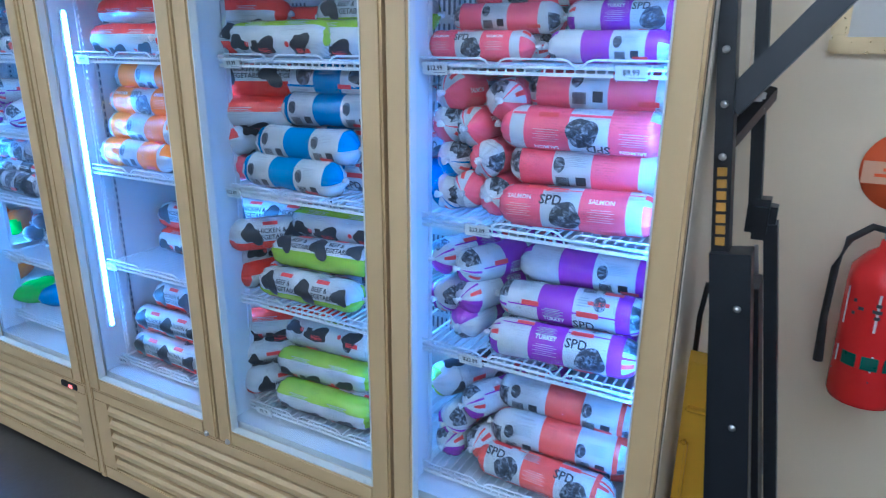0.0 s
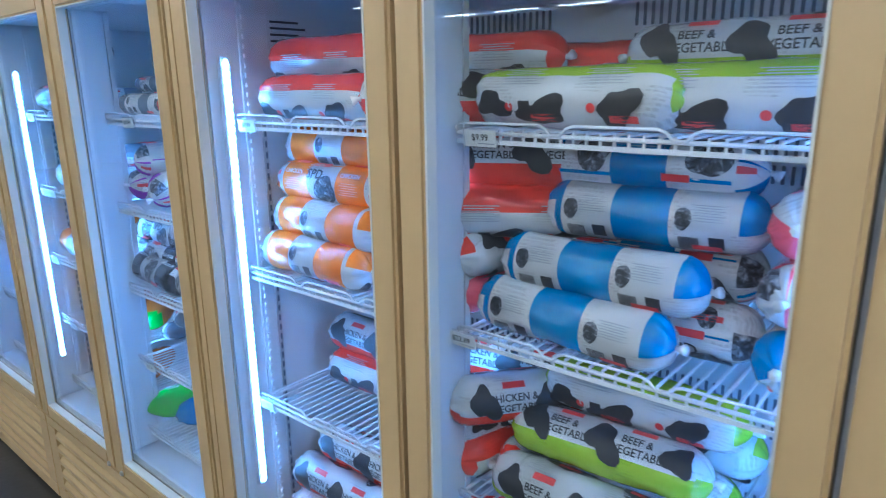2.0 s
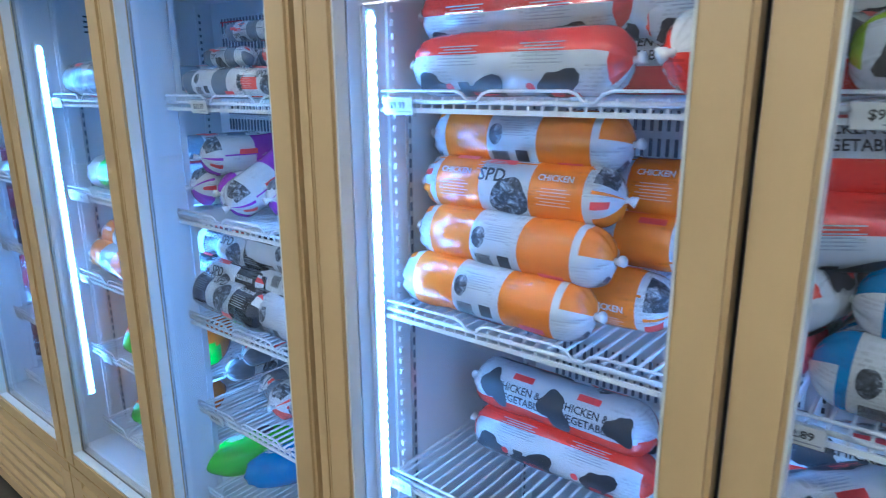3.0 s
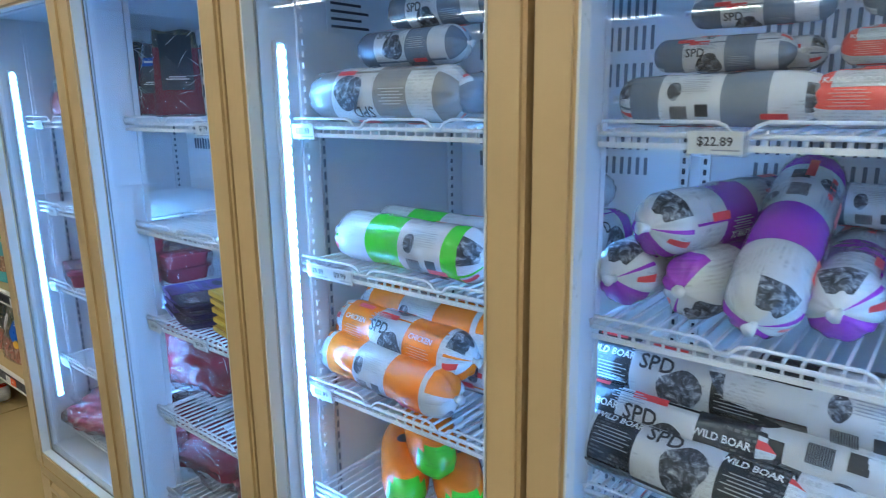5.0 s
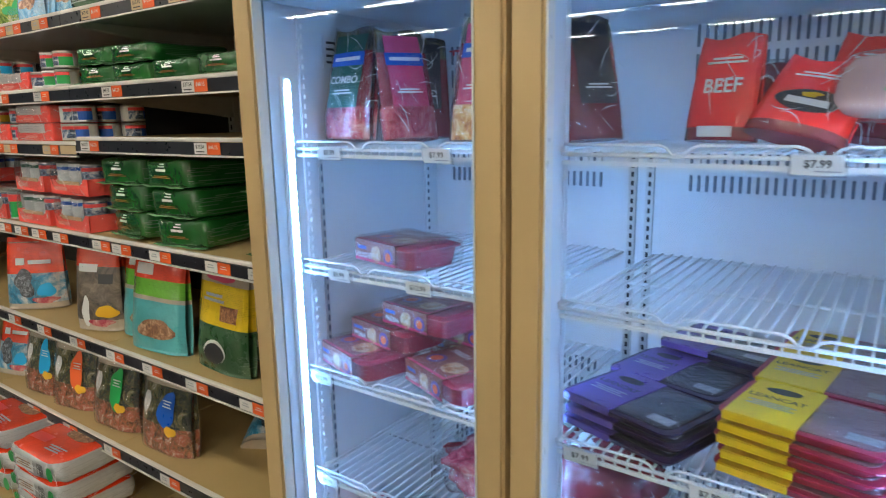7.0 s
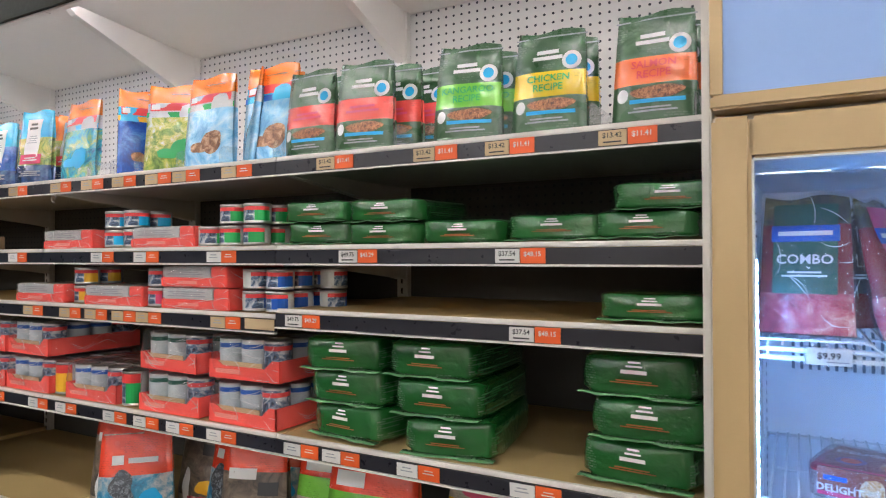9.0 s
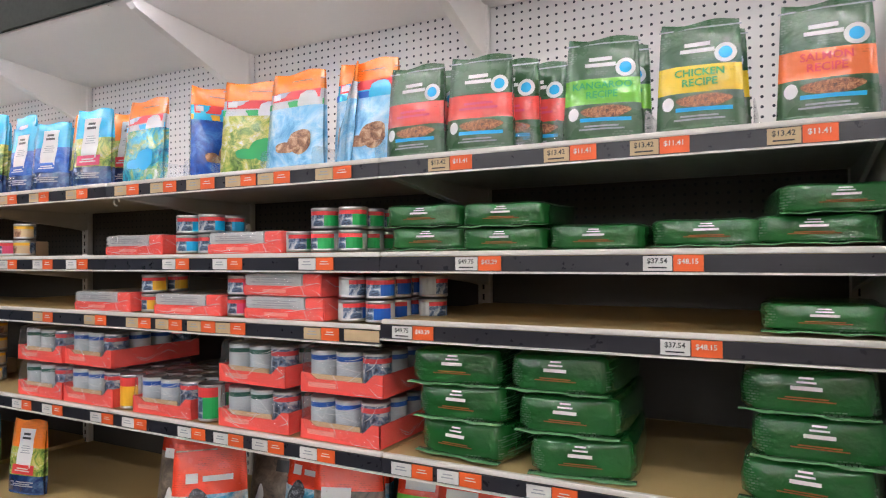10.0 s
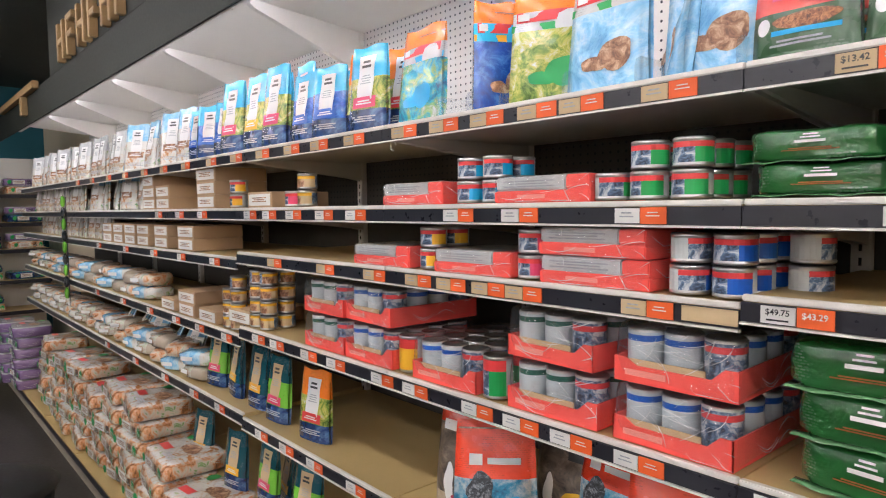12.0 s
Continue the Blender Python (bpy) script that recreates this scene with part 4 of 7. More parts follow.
# two-door freezer, right-hand door
rows([
    ("grey", 0.78, 0.165, 1.5325, 175, 1, 0, 0.68), ("kanga", 1.000, 0.160, 1.5325, 0, -2, 0, 0.68), ("grey", 0.80, 0.235, 1.5325, 30, 2, 0, 0.68), ("grey", 0.990, 0.235, 1.5325, 60, -3, 0, 0.68), ("kanga", 0.980, 0.20, 1.588, 10, -1, 0, 0.68), ("grey", 0.77, 0.20, 1.588, 30, 2, 0, 0.68),
    ("grey", 0.80, 0.31, 1.5325, 10, 0, 0, 0.68), ("kanga", 0.960, 0.31, 1.5325, 90, 0, 0, 0.68), ("grey", 0.79, 0.275, 1.588, 120, 0, 0, 0.68), ("grey", 0.990, 0.275, 1.588, 0, 2, 0, 0.68), ("grey", 0.80, 0.24, 1.643, 60, 1, 0, 0.68), ("grey", 0.990, 0.24, 1.643, 20, -2, 0, 0.68),
    ("grey", 0.960, 0.41, 1.385, 178, -2), ("grey", 0.970, 0.36, 1.30, 182, -2), ("grey", 0.960, 0.46, 1.30, 0, 0),
    ("boar", 0.73, 0.22, 1.145, -4, -2), ("boar", 0.960, 0.205, 1.165, 175, -3), ("boar", 0.72, 0.20, 1.085, 10, -3), ("boar", 0.765, 0.154, 1.046, -35, -6), ("boar", 0.940, 0.20, 1.095, 120, -5), ("boar", 0.960, 0.154, 1.046, 178, -4), ("boar", 0.78, 0.29, 1.045, 40, 0), ("boar", 0.960, 0.30, 1.045, 0, 0), ("boar", 0.940, 0.31, 1.13, 60, 0),
    ("grey", 0.940, 0.20, 0.812, 30, -3),
])
for key, x, z, spin, yaw, tilt, y in (("purple", 0.678, 1.300, 30, 88, 0, 0.315), ("purple", 0.755, 1.372, 60, 76, 0, 0.315), ("purple", 0.782, 1.292, 170, 82, 0, 0.33), ("purple", 0.852, 1.355, 60, 91, -25, 0.275), ("purple", 0.925, 1.302, 20, 92, -2, 0.34),
                                      ("grey", 0.73, 0.87, 40, 84, 0, 0.32), ("grey", 0.66, 0.812, 10, 88, 0, 0.31), ("grey", 0.80, 0.812, 80, 92, 0, 0.31), ("coral", 0.88, 0.812, 80, 96, 0, 0.33),
                                      ("grey", 0.910, 0.567, 80, 90, 0, 0.33)):
    put(key, x, y, z, spin, yaw, tilt)
# two-door freezer, door with the light strip
rows([
    ("grey", 0.30, 0.24, 1.69, 30, -3), ("grey", 0.262, 0.20, 1.625, -8, -2), ("kanga2", 0.238, 0.158, 1.547, 178, 178), ("grey", 0.44, 0.25, 1.547, 60, 70),
    ("green", 0.29, 0.25, 1.292, 180, -3), ("green", 0.275, 0.168, 1.292, 178, -3), ("purple", 0.50, 0.33, 1.292, 0, 84), ("grey", 0.50, 0.33, 1.375, 0, 84),
    ("orange", 0.25, 0.25, 1.128, 178, -3), ("orange", 0.225, 0.198, 1.098, 0, -5), ("orange", 0.222, 0.154, 1.045, 176, -6), ("orange", 0.36, 0.27, 1.045, 90, 0), ("grey", 0.50, 0.32, 1.045, 0, 80),
])


# ---- plump orange and green bags on the lower shelf ----
def lumpy(sx, sy, sz, seed, power=2.6, amp=0.06, nu=22, nv=12, top=None):
    """A soft filled bag: a rounded box with a creased surface."""
    rnd = random.Random(seed)
    off = Vector((rnd.uniform(0, 50), rnd.uniform(0, 50), rnd.uniform(0, 50)))
    v = []
    for j in range(nv + 1):
        ph = -math.pi / 2 + math.pi * j / nv
        for i in range(nu):
            th = 6.2832 * i / nu
            q = lambda c: math.copysign(abs(c) ** (2 / power), c)
            d = Vector((q(math.cos(ph)) * q(math.cos(th)), q(math.cos(ph)) * q(math.sin(th)), q(math.sin(ph))))
            k = 1 + amp * noise.noise(d * 2.2 + off) + amp * 0.5 * noise.noise(d * 6 + off)
            v.append((d.x * sx / 2 * k, d.y * sy / 2 * k, d.z * sz / 2 * k))
    f = [(j * nu + i, j * nu + (i + 1) % nu, (j + 1) * nu + (i + 1) % nu, (j + 1) * nu + i) for j in range(nv) for i in range(nu)]
    sh = Shape()
    sh.add(v, f, 0, True)
    return sh


def banded_bag(x, y, z, yaw, tilt):
    sh = lumpy(0.30, 0.10, 0.095, 5, 2.4, 0.05, 24, 14)
    sh.m = [1 if sum(sh.v[k][0] for k in f) / 4 > 0.112 or sum(sh.v[k][0] for k in f) / 4 < -0.125 else 0 for f in sh.f]
    ob = new("food_bag", sh.mesh("food_bag", [FORANGE, FGREEN]))
    ob.matrix_basis = pose(x, y, z, 0, tilt, yaw)
    tagged(ob, "plump orange frozen food bag with green ends", "food bag", "orange food bags")
    wr = lambda s, t: (s, -t * 0.85, 0.0505 - 6 * t * t)
    part("badge", wrap_shape(flat_blob(0.0, 0.0, 0.034, 0.034), wr), M_INK, ob, "round dark badge")
    part("barcode", wrap_shape(bars(-0.07, 0.0, 0.03, 0.03, 7, 0.4, True), wr), M_PALE, ob)
    return ob


bb = banded_bag(0.20, 0.22, 0.818, -46, 0)
for q in (pose(0.31, 0.25, 0.818, 0, 0, -44), pose(0.43, 0.29, 0.818, 0, 0, -40), pose(0.24, 0.25, 0.893, 0, 4, -42), pose(0.18, 0.25, 0.575, 0, 0, -60), pose(0.33, 0.27, 0.575, 0, 0, -60)):
    copy_thing(bb, q)

def plain_bag(col, label, x, y, z, yaw, seed):
    ob = new("food_bag", lumpy(0.26, 0.105, 0.10, seed, 2.3, 0.06, 24, 14).mesh("food_bag", [col]))
    ob.matrix_basis = pose(x, y, z, 0, 0, yaw)
    tagged(ob, label, "food bag", "plump food bags")
    wr = lambda s, t: (s, -t * 0.85, 0.0535 - 6 * t * t)
    part("badge", wrap_shape(flat_blob(0.03, 0.0, 0.05, 0.05), wr), M_INK, ob, "round dark badge")
    part("fine_print", wrap_shape(bars(-0.05, 0.0, 0.05, 0.03, 4), wr), M_PALE, ob)


plain_bag(FGREEN, "plump bright green frozen food bag on a wire shelf", 0.67, 0.24, 0.572, 76, 31)
plain_bag(FBLUE, "plump blue frozen food bag on a wire shelf", 0.80, 0.27, 0.572, 70, 37)

# ---- meat packs in the thinly stocked freezer ----
M_MEAT = mat("dark_raw_meat", (0.24, 0.03, 0.045), 0.2, var=0.45, scale=14, bump=0.5, bscale=30)
M_PINKMEAT = mat("pink_raw_meat", (0.50, 0.10, 0.12), 0.2, var=0.35, scale=16, bump=0.5, bscale=30)
M_PLUM = mat("plum_sleeve", (0.035, 0.02, 0.05), 0.35, var=0.15)
M_PLUMTOP = mat("violet_sleeve", (0.13, 0.07, 0.30), 0.3, var=0.1)
M_YELLOW = mat("yellow_sleeve", (0.80, 0.52, 0.01), 0.35, var=0.08)
M_MAROON = mat("maroon_tray", (0.36, 0.025, 0.055), 0.35, var=0.1)
M_MAGENTA = mat("magenta_sleeve", (0.55, 0.05, 0.14), 0.3, var=0.25, scale=25)
mottle(M_MAGENTA, 32.0, [(0.36, (0.22, 0.01, 0.05)), (0.48, (0.66, 0.05, 0.15)), (0.58, (0.82, 0.16, 0.24)), (0.68, (0.78, 0.42, 0.12))])
mottle(M_PINKMEAT, 22.0, [(0.36, (0.22, 0.02, 0.04)), (0.47, (0.48, 0.07, 0.11)), (0.57, (0.60, 0.20, 0.20)), (0.68, (0.72, 0.48, 0.44))])
M_REDCARD = mat("glossy_red_card", (0.78, 0.03, 0.03), 0.25, var=0.06)
M_GOLD = mat("ochre_print", (0.65, 0.35, 0.05), 0.35, var=0.4, scale=40)
mottle(M_GOLD, 40.0, [(0.36, (0.20, 0.05, 0.02)), (0.47, (0.62, 0.26, 0.04)), (0.56, (0.78, 0.55, 0.20)), (0.68, (0.80, 0.74, 0.62))])


def meat_bag(x, y, z, sx, sy, sz, m, seed, yaw, pitch=0):
    ob = new("meat_bag", lumpy(sx, sy, sz, seed, 2.6, 0.34, 34, 22).mesh("meat_bag", [m]))
    ob.matrix_basis = pose(x, y, z, pitch, 0, yaw)
    tagged(ob, "clear vacuum bag of raw meat on a wire shelf", "meat bag", "bags of raw meat")
    part("wrap", lumpy(sx * 1.08, sy * 1.08, sz * 1.10, seed + 1, 2.6, 0.36, 34, 22), M_FILM, ob, "crinkled clear plastic wrap")
    part("film_fold", glint_streaks(sx * 0.9, sy * 0.82, sz * 0.9, seed, 10), M_GLINT, ob, "", pose(0, 0, -sz * 0.45))["kind"] = "stuff"
    part("label", Shape().box(-0.03, 0.03, -0.02, 0.02, sz * 0.5, sz * 0.5 + 0.003), M_PALE, ob, "small printed label")
    return ob


meat_bag(-1.05, 0.21, 0.555, 0.36, 0.24, 0.10, M_PINKMEAT, 3, 10)
meat_bag(-0.80, 0.30, 0.795, 0.24, 0.24, 0.085, M_PINKMEAT, 8, -20)
meat_bag(-0.60, 0.26, 0.84, 0.30, 0.14, 0.19, M_MEAT, 12, 15, 10)
meat_bag(-0.55, 0.30, 0.56, 0.34, 0.26, 0.10, M_MEAT, 15, -10)
meat_bag(-0.28, 0.30, 0.555, 0.28, 0.24, 0.09, M_PINKMEAT, 21, 20)
meat_bag(-0.84, 0.26, 0.55, 0.26, 0.24, 0.09, M_MEAT, 25, -15)


def tray(body, top, window, label):
    w, d, h = 0.225, 0.155, 0.019

    def outline(a, q, r=0.022):
        return [(sx * (a / 2 - r) + r * math.cos(t), sy * (q / 2 - r) + r * math.sin(t)) for sx, sy, t0 in ((1, 1, 0), (-1, 1, 1.5708), (-1, -1, 3.1416), (1, -1, 4.7124)) for t in (t0, t0 + 0.5236, t0 + 1.0472, t0 + 1.5708)]
    tr = Shape()
    rings = [[(x, y, z) for x, y in outline(a, q)] for a, q, z in ((w - 0.024, d - 0.024, 0.0), (w - 0.004, d - 0.004, h - 0.004), (w + 0.008, d + 0.008, h - 0.003), (w + 0.008, d + 0.008, h - 0.0005), (w - 0.004, d - 0.004, h))]
    n = len(rings[0])
    tr.add([q for r in rings for q in r], [tuple(range(n))[::-1], tuple(range(4 * n, 5 * n))] + [(i * n + k, i * n + (k + 1) % n, (i + 1) * n + (k + 1) % n, (i + 1) * n + k) for i in range(4) for k in range(n)])
    t = thing("meat_tray", label, "meat tray", "stacked meat trays", at=PARK)
    part("tray_base", tr, body, t)
    part("contents", Shape().prism(outline(w - 0.016, d - 0.016), "z", h, h + 0.0012), window, t, "meat under clear film")
    part("sleeve", Shape().box(-w / 2 + 0.008, -0.002, -d / 2 - 0.002, d / 2 + 0.002, h + 0.0014, h + 0.003).box(-w / 2 + 0.008, -0.002, -d / 2 - 0.007, -d / 2 - 0.005, 0.010, h + 0.003), top, t, "printed card sleeve")
    up = lambda a, q: (a, q, h + 0.0036)
    part("badge", wrap_shape(flat_blob(-0.055, 0.045, 0.052, 0.026, 0.04, 1, 8), up), M_INK, t)
    part("lettering", wrap_shape(flat_text("LEANCAT", -0.056, 0.012, 0.0135), up), M_INK, t)
    part("fine_print", wrap_shape(bars(-0.056, -0.018, 0.07, 0.022, 3), up), M_FINE, t)
    part("barcode", wrap_shape(flat_rect(0.075, -0.045, 0.045, 0.024), lambda a, q: (a, q, h + 0.0030)), M_FINE, t)
    part("film_lid", lumpy(0.105, d - 0.016, 0.006, 3, 6.0, 0.10, 24, 8), M_FILM, t, "clear film lid", pose(0.052, 0, h + 0.001)).visible_shadow = False
    return t


t_plum = tray(M_PLUM, M_PLUMTOP, M_INK, "shallow dark meat tray with violet sleeve")
M_MINCE = mat("grey_pink_mince", (0.24, 0.13, 0.14), 0.3, var=0.4, scale=30, bump=0.3, bscale=60)
t_yel = tray(M_MAROON, M_YELLOW, M_MINCE, "shallow maroon meat tray with yellow sleeve")
first = set()


def stack(t, x, y, z, n, yaw, step=0.0225):
    for k in range(n):
        m = pose(x + 0.003 * math.sin(k * 2.1), y + 0.004 * math.sin(k * 1.3), z + k * step, 0, 0, yaw + 2 * math.sin(k * 1.7))
        if t in first:
            copy_thing(t, m)
        else:
            first.add(t)
            t.matrix_basis = m


stack(t_plum, -0.475, 0.205, 0.999, 3, -18)
stack(t_plum, -0.45, 0.37, 0.999, 3, -14)
stack(t_plum, -0.40, 0.52, 0.999, 4, -12)
stack(t_yel, -0.215, 0.20, 0.999, 5, -10)
stack(t_yel, -0.20, 0.37, 0.999, 5, -8)
stack(t_yel, -0.19, 0.53, 0.999, 5, -8)


M_BLUESTRIPE = mat("royal_blue_print", (0.01, 0.10, 0.50), 0.3)
M_SLEEVE = mat("brown_sleeve", (0.26, 0.075, 0.05), 0.32, var=0.2, scale=30)
M_CERISE = mat("cerise_print", (0.72, 0.05, 0.16), 0.3, var=0.08)
M_DOGPALE = mat("cream_and_tan_picture", (0.6, 0.4, 0.2), 0.4)
mottle(M_DOGPALE, 60.0, [(0.36, (0.25, 0.09, 0.03)), (0.47, (0.62, 0.34, 0.12)), (0.56, (0.80, 0.68, 0.50)), (0.68, (0.10, 0.05, 0.03))])


def fresh_box(top_word, label):
    t = thing("meat_box", label, "meat box", "fresh meat boxes", at=PARK)
    w, d, h = 0.20, 0.14, 0.048

    def outline(a, q, r=0.020):
        return [(sx * (a / 2 - r) + r * math.cos(u), sy * (q / 2 - r) + r * math.sin(u)) for sx, sy, u0 in ((1, 1, 0), (-1, 1, 1.5708), (-1, -1, 3.1416), (1, -1, 4.7124)) for u in (u0, u0 + 0.5236, u0 + 1.0472, u0 + 1.5708)]
    b = Shape()
    rings = [[(x, y, z) for x, y in outline(a, q)] for a, q, z in ((w - 0.020, d - 0.020, 0.0), (w - 0.006, d - 0.006, h - 0.010), (w + 0.010, d + 0.006, h - 0.008), (w + 0.010, d + 0.006, h - 0.005), (w - 0.006, d - 0.006, h - 0.003), (w - 0.016, d - 0.016, h))]
    n = len(rings[0])
    b.add([q for r in rings for q in r], [tuple(range(n))[::-1], tuple(range(5 * n, 6 * n))] + [(i * n + k, i * n + (k + 1) % n, (i + 1) * n + (k + 1) % n, (i + 1) * n + k) for i in range(5) for k in range(n)])
    part("tray_base", b, M_MAROON, t, "translucent maroon plastic tray")
    x0, x1 = -w / 2 + 0.010, w / 2 - 0.045
    part("sleeve", Shape().box(x0, x1, -d / 2 - 0.004, d / 2 + 0.004, h + 0.0005, h + 0.0025).box(x0, x1, -d / 2 - 0.006, -d / 2 - 0.0045, 0.004, h + 0.0025), M_SLEEVE, t, "printed brown card sleeve")
    up = lambda a, q: (a, q, h + 0.0034)
    front = lambda a, q: (a, -d / 2 - 0.0068, q)
    part("border", wrap_shape(flat_rect(x1 - 0.003, 0.0, 0.006, d), up), M_CERISE, t)
    part("border", wrap_shape(flat_rect((x0 + x1) / 2, -d / 2 + 0.001, x1 - x0, 0.007), up), M_CERISE, t)
    part("border", wrap_shape(flat_rect((x0 + x1) / 2, h * 0.17, x1 - x0, 0.006), front), M_CERISE, t)
    part("lettering", wrap_shape(flat_text(top_word, -0.035, 0.034, 0.0165), lambda a, q: (a, q, h + 0.0040)), M_PALE, t)
    part("lettering", wrap_shape(flat_text(top_word, -0.058, 0.018, 0.0115), lambda a, q: (a, -d / 2 - 0.0074, q)), M_PALE, t)
    part("brand_mark", wrap_shape(flat_rect(-0.064, 0.034, 0.034, 0.008), front), M_BLUESTRIPE, t)
    part("badge", wrap_shape(flat_blob(-0.052, -0.020, 0.046, 0.046), up), M_PLUMTOP, t)
    part("badge_core", wrap_shape(flat_blob(-0.052, -0.020, 0.030, 0.030), lambda a, q: (a, q, h + 0.0040)), M_ORANGE, t)
    part("badge", wrap_shape(flat_blob(0.032, 0.024, 0.034, 0.034), front), M_PLUMTOP, t)
    part("badge_core", wrap_shape(flat_blob(0.032, 0.024, 0.020, 0.020), lambda a, q: (a, -d / 2 - 0.0074, q)), M_ORANGE, t)
    part("picture", wrap_shape(flat_blob(0.020, -0.022, 0.060, 0.058, 0.10, 4), up), M_DOGPALE, t)
    part("picture", wrap_shape(flat_blob(-0.012, 0.024, 0.036, 0.036, 0.08, 6), front), M_DOGPALE, t)
    part("clear_wrap", lumpy(w + 0.014, d + 0.018, h + 0.012, 3, 9.0, 0.03, 24, 10), M_FILM, t, "clear plastic overwrap", pose(0, 0, h / 2 + 0.002)).visible_shadow = False
    return t


fd = fresh_box("DELIGHT", "brown and cerise boxed meat tray, alone on a wire shelf")
fd.matrix_basis = pose(-1.01, 0.23, 1.2455, 0, 0, -14)
fb = fresh_box("FRESH", "brown and cerise boxed fresh meat tray in a pile")
fb.matrix_basis = pose(-1.10, 0.19, 0.9985, 0, 0, -18)
for q in (pose(-1.06, 0.26, 1.0475, 0, 0, -12), pose(-0.97, 0.27, 1.0965, 0, 0, -10), pose(-0.86, 0.20, 0.9985, 0, 0, -22), pose(-0.92, 0.38, 0.9985, 0, 0, -8), pose(-0.90, 0.37, 1.0475, 0, 0, -8)):
    copy_thing(fb, q)


M_TEALCARD = mat("dark_green_card", (0.01, 0.10, 0.07), 0.3)
M_PINKCARD = mat("hot_pink_card", (0.62, 0.06, 0.16), 0.3)


# ---- shelf tickets in the freezers ----
def shelf_ticket(price):
    t = thing("price_ticket", "white price ticket clipped on a wire shelf", "price ticket", "freezer price tickets", at=PARK)
    part("holder", Shape().box(-0.034, 0.034, -0.001, 0.002, -0.016, 0.016, b=0.0008), M_FILM, t, "clear plastic holder")
    part("card", Shape().box(-0.030, 0.030, -0.003, -0.0015, -0.013, 0.013), M_TICKET, t)
    part("print", wrap_shape(flat_text(price, 0, 0.002, 0.010), lambda s, q: (s, -0.0035, q)), M_INK, t)
    part("print", wrap_shape(bars(0.012, -0.008, 0.03, 0.003, 1), lambda s, q: (s, -0.0035, q)), M_FINE, t)
    return t


PRICES = {p: shelf_ticket(p) for p in ("$22.89", "$12.99", "$9.99", "$7.99")}
TICKETED = set()
for x, z, price in ((3.02, 1.51, "$9.99"), (2.71, 1.163, "$22.89"), (2.60, 1.51, "$12.99"), (2.70, 0.84, "$22.89"), (1.99, 1.51, "$9.99"), (1.95, 1.163, "$22.89"), (2.0, 0.487, "$9.99"), (1.36, 1.51, "$9.99"), (1.33, 0.487, "$9.99"), (1.34, 0.84, "$9.99"),
                    (0.80, 1.50, "$22.89"), (0.74, 0.765, "$22.89"), (0.09, 1.50, "$22.89"), (0.11, 1.245, "$9.99"), (0.17, 1.245, "$9.99"), (0.10, 0.998, "$22.89"), (0.17, 0.765, "$9.99"),
                    (-0.23, 1.50, "$7.99"), (-0.54, 0.998, "$7.99"), (-0.33, 0.998, "$7.99"), (-1.10, 1.50, "$9.99"), (-0.83, 1.50, "$7.99"), (-1.09, 1.245, "$9.99"), (-0.88, 1.245, "$12.99"), (-1.16, 0.998, "$12.99"), (-1.16, 0.745, "$9.99"), (-0.52, 0.745, "$9.99")):
    tk = PRICES[price]
    q = pose(x, 0.098, z - 0.014, 8, 0, 0)
    if price in TICKETED:
        copy_thing(tk, q)
    else:
        tk.matrix_basis = q
        TICKETED.add(price)


# ---- stand-up pouches ----
def pouch_front(w, h, d):
    def y_at(x, z):
        f = min(1, max(0, z / h))
        t = d * (1 - f) ** 0.8 * (0.72 + 0.28 * math.sin(min(1, f * 3.5) * 1.57)) + 0.004
        e = max(0.0, 1 - abs(2 * x / w) ** 4)
        return t / 2 * (0.25 + 0.75 * e) + 0.0016 * math.sin(z * 70 + x * 30) * e
    return y_at


def pouch_mesh(w, h, d, bands, crimp=0.0):
    """bands: (upper end as a fraction of the height, material index)."""
    fy = pouch_front(w, h, d)
    nx, nz = 10, 24
    sh = Shape()

    def band(f):
        for top, mi in bands:
            if f <= top:
                return mi
        return bands[-1][1]
    for sg in (-1, 1):
        v = []
        for j in range(nz + 1):
            z = h * j / nz
            ww = w * (1 - 0.05 * math.sin(3.14 * j / nz) - 0.13 * (j / nz) ** 3)
            for i in range(nx + 1):
                x = -ww / 2 + ww * i / nx
                v.append((x, sg * fy(x, z), z + (0.004 * math.sin(9 * x / w) if j == nz else 0)))
        for j in range(nz):
            fc = []
            for i in range(nx):
                q = (j * (nx + 1) + i, j * (nx + 1) + i + 1, (j + 1) * (nx + 1) + i + 1, (j + 1) * (nx + 1) + i)
                fc.append(q if sg < 0 else q[::-1])
            o = len(sh.f)
            if j == 0:
                base = len(sh.v)
                sh.v += v
            for q in fc:
                sh.f.append(tuple(k + base for k in q))
                sh.m.append(band((j + 0.5) / nz))
                sh.s.append(True)
    n = (nx + 1) * (nz + 1)
    for j in range(nz):
        for i in (0, nx):
            a, b = j * (nx + 1) + i, (j + 1) * (nx + 1) + i
            sh.f.append((a, b, b + n, a + n))
            sh.m.append(band((j + 0.5) / nz))
            sh.s.append(True)
    for i in range(nx):
        sh.f.append((i, i + 1, i + 1 + n, i + n))
        sh.m.append(bands[0][1])
        sh.s.append(False)
    return sh


def pouch(name, label, category, group, w, h, d, bands, mats, decals):
    ob = new(name, pouch_mesh(w, h, d, bands).mesh(name, mats))
    tagged(ob, label, category, group)
    fy = pouch_front(w, h, d)
    for pn, flat, m, off in decals:
        part(pn, wrap_shape(flat, lambda s, t: (s, -fy(s, t) - off, t)), m, ob)
    ob.matrix_basis = PARK
    return ob


GB = {}


